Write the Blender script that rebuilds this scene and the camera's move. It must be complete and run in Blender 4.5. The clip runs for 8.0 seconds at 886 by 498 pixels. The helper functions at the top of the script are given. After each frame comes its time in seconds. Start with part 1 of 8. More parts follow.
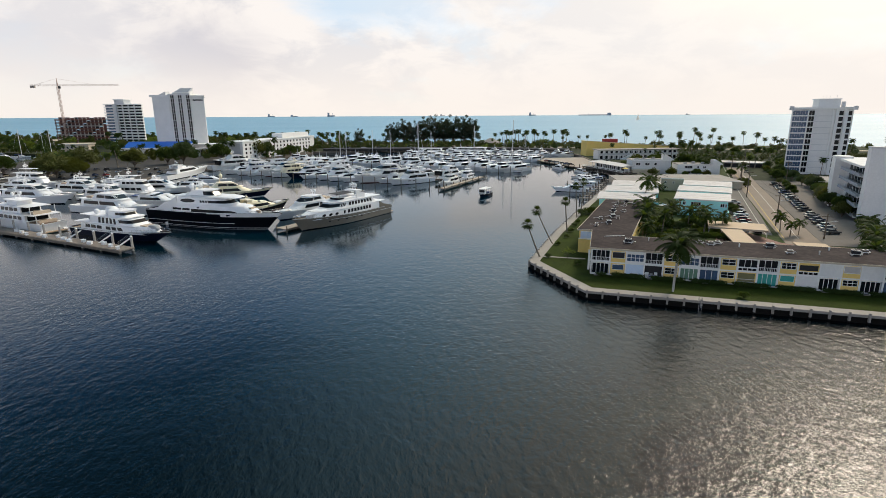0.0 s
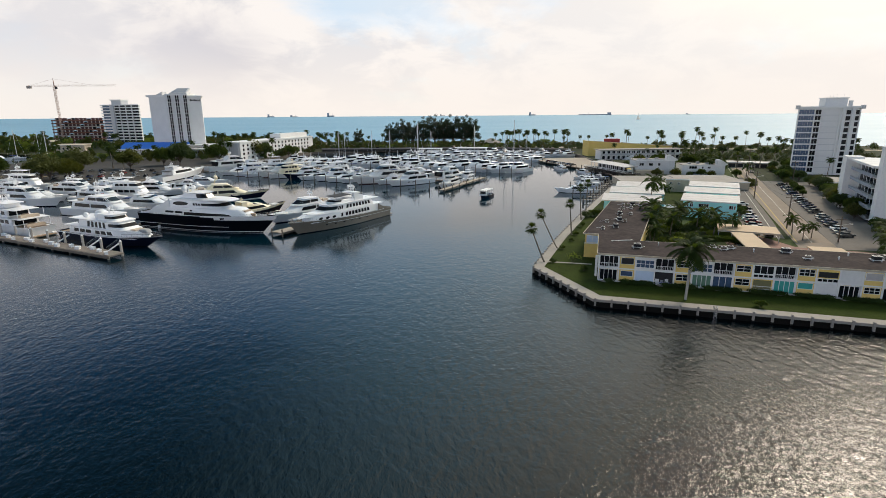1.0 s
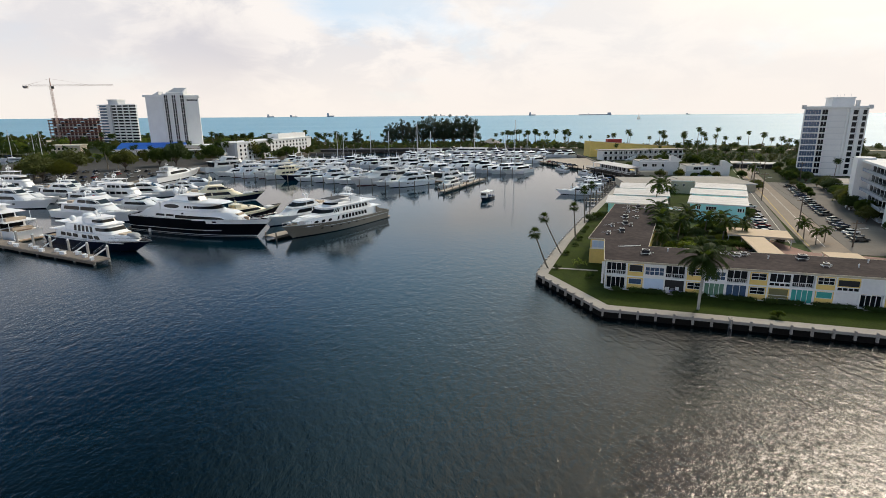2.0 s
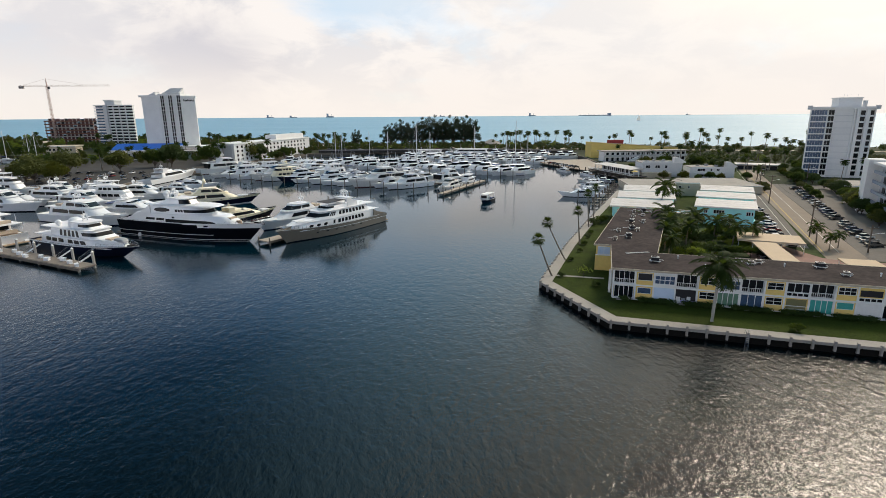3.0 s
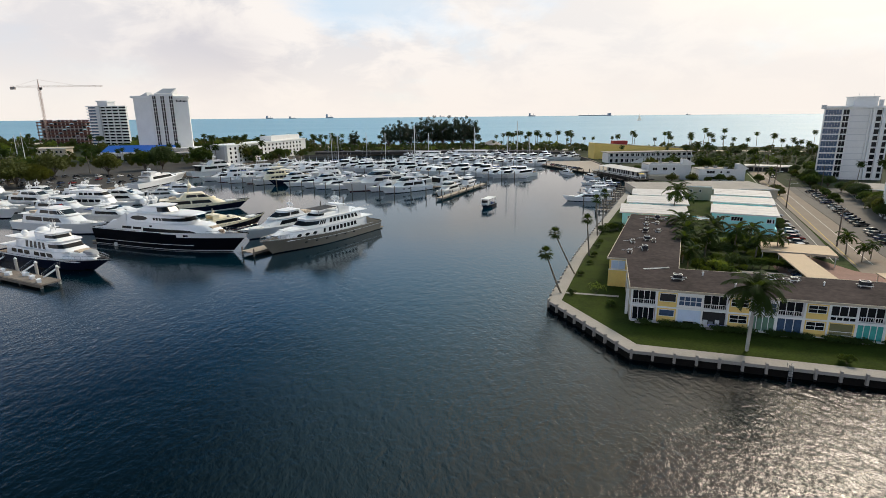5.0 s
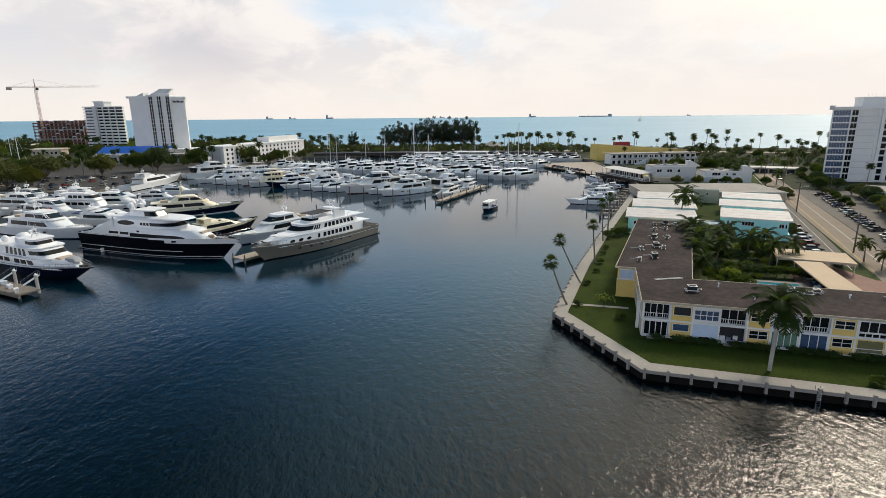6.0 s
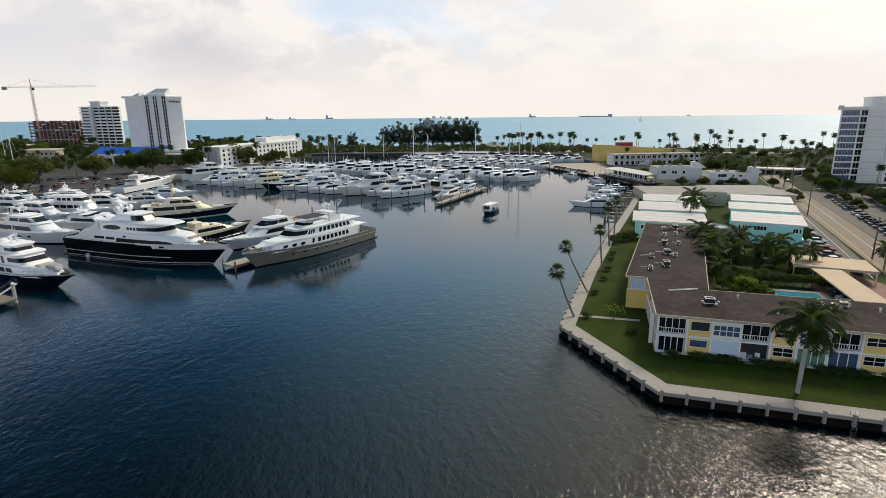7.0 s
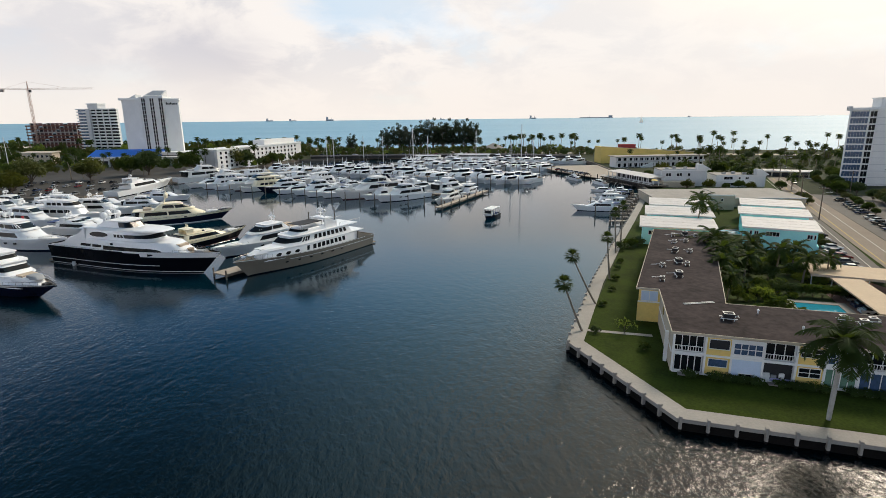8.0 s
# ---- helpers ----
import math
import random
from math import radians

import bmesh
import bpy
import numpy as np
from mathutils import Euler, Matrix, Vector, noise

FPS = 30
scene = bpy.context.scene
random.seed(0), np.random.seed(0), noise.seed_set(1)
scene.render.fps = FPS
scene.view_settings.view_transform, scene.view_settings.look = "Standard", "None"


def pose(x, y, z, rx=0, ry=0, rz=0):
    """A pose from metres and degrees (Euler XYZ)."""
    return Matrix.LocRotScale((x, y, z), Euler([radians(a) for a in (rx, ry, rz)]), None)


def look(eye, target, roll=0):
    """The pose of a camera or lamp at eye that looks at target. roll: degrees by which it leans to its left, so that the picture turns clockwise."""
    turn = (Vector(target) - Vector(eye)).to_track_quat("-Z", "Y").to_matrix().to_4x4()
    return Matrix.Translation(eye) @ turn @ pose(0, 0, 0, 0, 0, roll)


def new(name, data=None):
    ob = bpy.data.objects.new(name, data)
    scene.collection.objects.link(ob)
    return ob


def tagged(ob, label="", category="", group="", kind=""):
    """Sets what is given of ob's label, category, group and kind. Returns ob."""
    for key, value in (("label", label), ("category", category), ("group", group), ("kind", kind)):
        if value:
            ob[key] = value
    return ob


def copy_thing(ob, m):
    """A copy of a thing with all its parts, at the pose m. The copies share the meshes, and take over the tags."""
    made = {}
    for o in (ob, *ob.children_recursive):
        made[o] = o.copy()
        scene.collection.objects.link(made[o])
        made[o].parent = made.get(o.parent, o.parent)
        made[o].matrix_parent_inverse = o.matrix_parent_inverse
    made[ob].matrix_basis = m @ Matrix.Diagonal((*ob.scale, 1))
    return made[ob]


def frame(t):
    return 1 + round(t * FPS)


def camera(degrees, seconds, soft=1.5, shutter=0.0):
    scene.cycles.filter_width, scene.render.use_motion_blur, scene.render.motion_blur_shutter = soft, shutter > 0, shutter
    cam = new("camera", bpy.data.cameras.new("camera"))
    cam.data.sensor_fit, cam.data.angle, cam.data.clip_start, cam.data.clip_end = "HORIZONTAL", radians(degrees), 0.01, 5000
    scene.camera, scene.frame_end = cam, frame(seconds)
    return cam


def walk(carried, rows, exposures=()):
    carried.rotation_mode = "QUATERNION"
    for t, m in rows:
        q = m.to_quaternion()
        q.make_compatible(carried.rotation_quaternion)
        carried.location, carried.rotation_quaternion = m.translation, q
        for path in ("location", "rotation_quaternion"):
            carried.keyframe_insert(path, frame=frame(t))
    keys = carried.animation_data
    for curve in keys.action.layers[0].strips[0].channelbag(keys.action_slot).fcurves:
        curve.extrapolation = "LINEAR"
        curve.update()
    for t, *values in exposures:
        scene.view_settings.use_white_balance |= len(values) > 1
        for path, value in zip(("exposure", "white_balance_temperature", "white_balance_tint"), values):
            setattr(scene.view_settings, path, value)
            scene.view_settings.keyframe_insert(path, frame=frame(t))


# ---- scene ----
cam = camera(79.5, 8.0, soft=0.55)
PATH = [
    (0, (-0.426, 0.91, 35.363), (-0.43, 2.848, 34.868), -0.3),
    (0.5, (-0.451, 3.466, 35.303), (-0.456, 5.404, 34.808), -0.4),
    (1, (-0.579, 6.057, 35.286), (-0.583, 7.995, 34.791), -0.4),
    (1.5, (-0.478, 8.74, 35.219), (-0.482, 10.678, 34.724), -0.4),
    (3, (-0.295, 16.686, 35.213), (-0.298, 18.625, 34.72), -0.4),
    (3.5, (-0.161, 19.504, 35.193), (-0.163, 21.443, 34.701), -0.4),
    (4, (-0.171, 22.236, 35.234), (-0.173, 24.174, 34.742), -0.4),
    (4.5, (0.001, 25.064, 35.217), (-0.001, 27.002, 34.725), -0.5),
    (6, (0.49, 33.877, 35.197), (0.486, 35.817, 34.708), -0.5),
    (6.5, (0.575, 36.882, 35.153), (0.571, 38.821, 34.664), -0.5),
    (7, (0.585, 39.83, 35.144), (0.581, 41.769, 34.656), -0.5),
    (7.5, (0.633, 42.705, 35.28), (0.628, 44.645, 34.793), -0.6),
    (8, (0.713, 45.292, 35.289), (0.707, 47.233, 34.806), -0.6),
]
walk(cam, [(t, look(eye, target, roll)) for t, eye, target, roll in PATH], [(0, -0.04, 6560, 11), (8, -0.06, 6560, 11)])

# ---- world, sun, exposure ----
SUN_AZ, SUN_EL = 43.0, 41.0      # degrees to the right of +y, and above the sea
SUN_DIR = Vector((math.sin(radians(SUN_AZ)) * math.cos(radians(SUN_EL)),
                  math.cos(radians(SUN_AZ)) * math.cos(radians(SUN_EL)), math.sin(radians(SUN_EL))))
BELLY, LEFT_BELLY, GAP = (-0.386, 0.918, 0.088), (-0.576, 0.814, 0.076), (-0.136, 0.974, 0.182)      # where the clouds show grey, and blue between them


def node(tree, kind, **given):
    n = tree.nodes.new(kind)
    for key, value in given.items():
        n.inputs[key.replace("_", " ")].default_value = value
    return n


def build_world():
    world = bpy.data.worlds.new("sky")
    scene.world = world
    world.use_nodes = True
    t = world.node_tree
    t.nodes.clear()
    out = t.nodes.new("ShaderNodeOutputWorld")
    back = t.nodes.new("ShaderNodeBackground")
    sky = t.nodes.new("ShaderNodeTexSky")
    sky.sky_type = "NISHITA"
    sky.sun_disc = False
    sky.sun_elevation, sky.sun_rotation = radians(SUN_EL), radians(SUN_AZ)
    sky.air_density, sky.dust_density, sky.ozone_density = 1.0, 0.6, 3.0
    dim = t.nodes.new("ShaderNodeMix")
    dim.data_type, dim.blend_type = "RGBA", "MULTIPLY"
    dim.inputs["Factor"].default_value = 1.0
    t.links.new(sky.outputs["Color"], dim.inputs["A"])
    deep = t.nodes.new("ShaderNodeMapRange")
    deep.inputs["From Min"].default_value, deep.inputs["From Max"].default_value = 0.24, 0.52
    deep.inputs["To Min"].default_value, deep.inputs["To Max"].default_value = 0.18, 0.022
    t.links.new(deep.outputs["Result"], dim.inputs["B"])
    coord = t.nodes.new("ShaderNodeTexCoord")
    maps = t.nodes.new("ShaderNodeMapping")
    maps.inputs["Scale"].default_value = (1.0, 1.0, 2.3)
    maps.inputs["Location"].default_value = (2.37, 0.4, 1.3)
    t.links.new(coord.outputs["Generated"], maps.inputs["Vector"])
    big = node(t, "ShaderNodeTexNoise", Scale=3.2, Detail=7.0, Roughness=0.55, Distortion=0.25)
    fine = node(t, "ShaderNodeTexNoise", Scale=7.0, Detail=8.0, Roughness=0.6, Distortion=0.4)
    for n in (big, fine):
        t.links.new(maps.outputs["Vector"], n.inputs["Vector"])
    # cloud cover, with few blue gaps
    cover = t.nodes.new("ShaderNodeMapRange")
    cover.interpolation_type = "SMOOTHSTEP"
    cover.inputs["From Min"].default_value, cover.inputs["From Max"].default_value = 0.34, 0.47
    cover.inputs["To Min"].default_value = 0.85
    t.links.new(big.outputs["Fac"], cover.inputs["Value"])
    # cloud bodies: grey bellies and bright tops
    body = t.nodes.new("ShaderNodeValToRGB")
    body.color_ramp.elements[0].position, body.color_ramp.elements[0].color = 0.41, (0.84, 0.825, 0.83, 1)
    body.color_ramp.elements[1].position, body.color_ramp.elements[1].color = 0.53, (1.0, 0.955, 0.915, 1)
    t.links.new(fine.outputs["Fac"], body.inputs["Fac"])
    # the cloud deck opens overhead
    split = t.nodes.new("ShaderNodeSeparateXYZ")
    t.links.new(coord.outputs["Generated"], split.inputs["Vector"])
    t.links.new(split.outputs["Z"], deep.inputs["Value"])
    # clouds facing the sun are brighter and cooler than those in front of it
    facing = t.nodes.new("ShaderNodeVectorMath")
    facing.operation = "DOT_PRODUCT"
    facing.inputs[1].default_value = Vector((-SUN_DIR.x, -SUN_DIR.y, 0)).normalized()
    t.links.new(coord.outputs["Generated"], facing.inputs[0])
    lit = t.nodes.new("ShaderNodeMapRange")
    lit.interpolation_type = "SMOOTHSTEP"
    lit.inputs["From Min"].default_value, lit.inputs["From Max"].default_value = -0.1, 0.8
    t.links.new(facing.outputs["Value"], lit.inputs["Value"])
    front = t.nodes.new("ShaderNodeMix")
    front.data_type, front.blend_type = "RGBA", "MULTIPLY"
    front.inputs["B"].default_value = (1.82, 1.94, 2.16, 1)
    t.links.new(lit.outputs["Result"], front.inputs["Factor"])
    t.links.new(body.outputs["Color"], front.inputs["A"])
    thin = t.nodes.new("ShaderNodeMapRange")
    thin.inputs["From Min"].default_value, thin.inputs["From Max"].default_value = 0.21, 0.34
    thin.inputs["To Min"].default_value, thin.inputs["To Max"].default_value = 1.0, 0.03
    t.links.new(split.outputs["Z"], thin.inputs["Value"])
    share = t.nodes.new("ShaderNodeMath")
    share.operation = "MULTIPLY"
    t.links.new(cover.outputs["Result"], share.inputs[0])
    t.links.new(thin.outputs["Result"], share.inputs[1])
    mix = t.nodes.new("ShaderNodeMix")
    mix.data_type = "RGBA"
    t.links.new(share.outputs[0], mix.inputs["Factor"])
    blue = t.nodes.new("ShaderNodeMix")
    blue.data_type, blue.blend_type = "RGBA", "MULTIPLY"
    blue.inputs["Factor"].default_value = 1.0
    blue.inputs["B"].default_value = (0.18, 0.98, 1.32, 1)
    t.links.new(dim.outputs["Result"], blue.inputs["A"])
    t.links.new(blue.outputs["Result"], mix.inputs["A"])
    t.links.new(front.outputs["Result"], mix.inputs["B"])
    # haze brightened by the sun, wide round its place, and low over the sea
    dot = t.nodes.new("ShaderNodeVectorMath")
    dot.operation = "DOT_PRODUCT"
    dot.inputs[1].default_value = SUN_DIR
    t.links.new(coord.outputs["Generated"], dot.inputs[0])
    glow = t.nodes.new("ShaderNodeMapRange")
    glow.interpolation_type = "SMOOTHSTEP"
    glow.inputs["From Min"].default_value, glow.inputs["From Max"].default_value = 0.76, 1.0
    t.links.new(dot.outputs["Value"], glow.inputs["Value"])
    haze = t.nodes.new("ShaderNodeMix")
    haze.data_type = "RGBA"
    haze.inputs["B"].default_value = (1.75, 1.50, 1.15, 1)
    t.links.new(glow.outputs["Result"], haze.inputs["Factor"])
    wide = t.nodes.new("ShaderNodeMapRange")
    wide.inputs["From Min"].default_value, wide.inputs["From Max"].default_value = 0.54, 0.90
    wide.inputs["To Max"].default_value = 0.93
    t.links.new(dot.outputs["Value"], wide.inputs["Value"])
    veil = t.nodes.new("ShaderNodeMix")
    veil.data_type = "RGBA"
    # thin bright cloud: creamy near the sea, bluer higher up
    tinge = t.nodes.new("ShaderNodeMix")
    tinge.data_type = "RGBA"
    tinge.inputs["A"].default_value, tinge.inputs["B"].default_value = (1.0, 0.965, 0.92, 1), (0.88, 1.42, 1.68, 1)
    higher = t.nodes.new("ShaderNodeMapRange")
    higher.inputs["From Min"].default_value, higher.inputs["From Max"].default_value = 0.19, 0.32
    t.links.new(split.outputs["Z"], higher.inputs["Value"])
    t.links.new(higher.outputs["Result"], tinge.inputs["Factor"])
    t.links.new(tinge.outputs["Result"], veil.inputs["B"])
    t.links.new(wide.outputs["Result"], veil.inputs["Factor"])
    # one grey cloud belly and one ragged gap of blue, both with noisy rims
    shaded = mix
    for centre, stretch, inner, outer, wobble, tone, most in (
            (BELLY, (1.0, 1.0, 1.5), 0.03, 0.16, 0.22, (0.66, 0.65, 0.70, 1), 0.85),
            (LEFT_BELLY, (1.0, 1.0, 1.8), 0.03, 0.30, 0.30, (0.78, 0.77, 0.80, 1), 0.6),
            (GAP, (1.0, 1.0, 3.2), 0.05, 0.17, 0.24, (0.64, 0.81, 0.97, 1), 0.85)):
        away = t.nodes.new("ShaderNodeVectorMath")
        away.operation = "SUBTRACT"
        away.inputs[1].default_value = centre
        t.links.new(coord.outputs["Generated"], away.inputs[0])
        wide_by = t.nodes.new("ShaderNodeVectorMath")
        wide_by.operation = "MULTIPLY"
        wide_by.inputs[1].default_value = stretch
        t.links.new(away.outputs["Vector"], wide_by.inputs[0])
        length = t.nodes.new("ShaderNodeVectorMath")
        length.operation = "LENGTH"
        t.links.new(wide_by.outputs["Vector"], length.inputs[0])
        rim = t.nodes.new("ShaderNodeMath")
        rim.operation = "MULTIPLY_ADD"
        rim.inputs[1].default_value = wobble
        t.links.new(fine.outputs["Fac"], rim.inputs[0])
        t.links.new(length.outputs["Value"], rim.inputs[2])
        mask = t.nodes.new("ShaderNodeMapRange")
        mask.interpolation_type = "SMOOTHSTEP"
        mask.inputs["From Min"].default_value, mask.inputs["From Max"].default_value = inner + wobble * 0.5, outer + wobble * 0.5
        mask.inputs["To Min"].default_value, mask.inputs["To Max"].default_value = most, 0.0
        t.links.new(rim.outputs[0], mask.inputs["Value"])
        layer = t.nodes.new("ShaderNodeMix")
        layer.data_type = "RGBA"
        layer.inputs["B"].default_value = tone
        t.links.new(mask.outputs["Result"], layer.inputs["Factor"])
        t.links.new(shaded.outputs["Result"], layer.inputs["A"])
        shaded = layer
    t.links.new(shaded.outputs["Result"], veil.inputs["A"])
    t.links.new(veil.outputs["Result"], haze.inputs["A"])
    low = t.nodes.new("ShaderNodeMapRange")
    low.interpolation_type = "SMOOTHSTEP"
    low.inputs["From Min"].default_value, low.inputs["From Max"].default_value = 0.0, 0.13
    low.inputs["To Min"].default_value, low.inputs["To Max"].default_value = 0.85, 0.0
    t.links.new(split.outputs["Z"], low.inputs["Value"])
    final = t.nodes.new("ShaderNodeMix")
    final.data_type = "RGBA"
    final.inputs["B"].default_value = (1.0, 0.93, 0.86, 1)
    t.links.new(low.outputs["Result"], final.inputs["Factor"])
    t.links.new(haze.outputs["Result"], final.inputs["A"])
    t.links.new(final.outputs["Result"], back.inputs["Color"])
    back.inputs["Strength"].default_value = 1.0
    t.links.new(back.outputs["Background"], out.inputs["Surface"])


build_world()
sun = new("sun", bpy.data.lights.new("sun", "SUN"))
sun.data.energy, sun.data.angle, sun.data.color = 2.7, radians(14.0), (1.0, 0.89, 0.73)
sun.matrix_world = look((0, 0, 200), Vector((0, 0, 200)) - SUN_DIR)

# ---- materials ----
def mat(name, color, rough=0.6, metal=0.0, var=0.12, scale=0.6, fine=9.0, bump=0.0, spec=0.5, each=0.0, coat=0.0):
    """A surface with broad stains and fine grain; each: how much one object differs from the next."""
    m = bpy.data.materials.new(name)
    m.use_nodes = True
    t = m.node_tree
    b = t.nodes["Principled BSDF"]
    b.inputs["Roughness"].default_value = rough
    b.inputs["Metallic"].default_value = metal
    b.inputs["Specular IOR Level"].default_value = spec
    b.inputs["Coat Weight"].default_value = coat
    coord = t.nodes.new("ShaderNodeTexCoord")
    a = node(t, "ShaderNodeTexNoise", Scale=scale, Detail=4.0, Roughness=0.6)
    f = node(t, "ShaderNodeTexNoise", Scale=scale * fine, Detail=3.0, Roughness=0.6)
    for n in (a, f):
        t.links.new(coord.outputs["Object"], n.inputs["Vector"])
    add = t.nodes.new("ShaderNodeMath")
    add.operation = "ADD"
    t.links.new(a.outputs["Fac"], add.inputs[0])
    t.links.new(f.outputs["Fac"], add.inputs[1])
    last = add
    if each:
        info = t.nodes.new("ShaderNodeObjectInfo")
        shift = t.nodes.new("ShaderNodeMath")
        shift.operation = "MULTIPLY_ADD"
        shift.inputs[1].default_value = each
        t.links.new(info.outputs["Random"], shift.inputs[0])
        t.links.new(add.outputs[0], shift.inputs[2])
        last = shift
    ramp = t.nodes.new("ShaderNodeMapRange")
    ramp.inputs["From Min"].default_value, ramp.inputs["From Max"].default_value = 0.65, 1.35 + each
    t.links.new(last.outputs[0], ramp.inputs["Value"])
    mix = t.nodes.new("ShaderNodeMix")
    mix.data_type = "RGBA"
    mix.inputs["A"].default_value = (*[c * (1 - var) for c in color], 1)
    mix.inputs["B"].default_value = (*[min(1, c * (1 + var)) for c in color], 1)
    t.links.new(ramp.outputs["Result"], mix.inputs["Factor"])
    t.links.new(mix.outputs["Result"], b.inputs["Base Color"])
    if bump:
        n = node(t, "ShaderNodeBump", Strength=min(1.0, bump), Distance=0.05)
        t.links.new(f.outputs["Fac"], n.inputs["Height"])
        t.links.new(n.outputs["Normal"], b.inputs["Normal"])
    return m


def water_material():
    m = bpy.data.materials.new("harbour water")
    m.use_nodes = True
    t = m.node_tree
    b = t.nodes["Principled BSDF"]
    b.inputs["IOR"].default_value = 1.33
    b.inputs["Roughness"].default_value = 0.16
    coord = t.nodes.new("ShaderNodeTexCoord")
    maps = t.nodes.new("ShaderNodeMapping")
    maps.inputs["Rotation"].default_value = (0, 0, radians(78))
    maps.inputs["Scale"].default_value = (1.0, 0.7, 1.0)
    t.links.new(coord.outputs["Object"], maps.inputs["Vector"])
    waves = node(t, "ShaderNodeTexNoise", Scale=0.7, Detail=4.0, Roughness=0.55, Distortion=0.4)
    ripples = node(t, "ShaderNodeTexNoise", Scale=2.0, Detail=4.0, Roughness=0.6, Distortion=0.5)
    gusts = node(t, "ShaderNodeTexNoise", Scale=0.018, Detail=3.0, Roughness=0.5)
    for n in (waves, ripples):
        t.links.new(maps.outputs["Vector"], n.inputs["Vector"])
    t.links.new(coord.outputs["Object"], gusts.inputs["Vector"])
    bumps = node(t, "ShaderNodeBump", Strength=1.0, Distance=0.16)
    t.links.new(waves.outputs["Fac"], bumps.inputs["Height"])
    small = node(t, "ShaderNodeBump", Strength=1.0, Distance=0.085)
    t.links.new(ripples.outputs["Fac"], small.inputs["Height"])
    t.links.new(bumps.outputs["Normal"], small.inputs["Normal"])
    t.links.new(small.outputs["Normal"], b.inputs["Normal"])
    # calmer and rougher patches where the breeze touches down
    calm = t.nodes.new("ShaderNodeMapRange")
    calm.inputs["From Min"].default_value, calm.inputs["From Max"].default_value = 0.35, 0.65
    calm.inputs["To Min"].default_value, calm.inputs["To Max"].default_value = 0.75, 1.0
    t.links.new(gusts.outputs["Fac"], calm.inputs["Value"])
    # the inner basin is sheltered from the breeze
    split = t.nodes.new("ShaderNodeSeparateXYZ")
    t.links.new(coord.outputs["Object"], split.inputs["Vector"])
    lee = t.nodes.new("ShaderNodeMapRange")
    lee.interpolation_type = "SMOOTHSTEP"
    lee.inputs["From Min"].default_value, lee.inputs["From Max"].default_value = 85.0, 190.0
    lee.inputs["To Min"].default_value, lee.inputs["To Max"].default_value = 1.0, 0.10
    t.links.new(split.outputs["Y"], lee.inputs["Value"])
    both = t.nodes.new("ShaderNodeMath")
    both.operation = "MULTIPLY"
    t.links.new(calm.outputs["Result"], both.inputs[0])
    t.links.new(lee.outputs["Result"], both.inputs[1])
    # the breeze fades on the marina's side
    fades = t.nodes.new("ShaderNodeMapRange")
    fades.interpolation_type = "SMOOTHSTEP"
    fades.inputs["From Min"].default_value, fades.inputs["From Max"].default_value = -32.0, 12.0
    fades.inputs["To Min"].default_value, fades.inputs["To Max"].default_value = 0.58, 1.0
    t.links.new(split.outputs["X"], fades.inputs["Value"])
    for strength, surface in ((both.outputs[0], small), (lee.outputs["Result"], bumps)):
        faded = t.nodes.new("ShaderNodeMath")
        faded.operation = "MULTIPLY"
        t.links.new(strength, faded.inputs[0])
        t.links.new(fades.outputs["Result"], faded.inputs[1])
        t.links.new(faded.outputs[0], surface.inputs["Strength"])
    gloss = t.nodes.new("ShaderNodeMapRange")
    gloss.inputs["To Min"].default_value, gloss.inputs["To Max"].default_value = 0.07, 0.09
    t.links.new(lee.outputs["Result"], gloss.inputs["Value"])
    t.links.new(gloss.outputs["Result"], b.inputs["Roughness"])
    tint = t.nodes.new("ShaderNodeMix")
    tint.data_type = "RGBA"
    tint.inputs["A"].default_value = (0.0002, 0.0035, 0.0065, 1)
    tint.inputs["B"].default_value = (0.0002, 0.0038, 0.0045, 1)
    t.links.new(gusts.outputs["Fac"], tint.inputs["Factor"])
    # paler blue base in the sheltered basin: reflected sky light painted in
    basin_sheen = t.nodes.new("ShaderNodeMix")
    basin_sheen.data_type = "RGBA"
    basin_sheen.inputs["A"].default_value = (0.001, 0.018, 0.032, 1)
    t.links.new(lee.outputs["Result"], basin_sheen.inputs["Factor"])
    t.links.new(tint.outputs["Result"], basin_sheen.inputs["B"])
    t.links.new(basin_sheen.outputs["Result"], b.inputs["Base Color"])
    return m


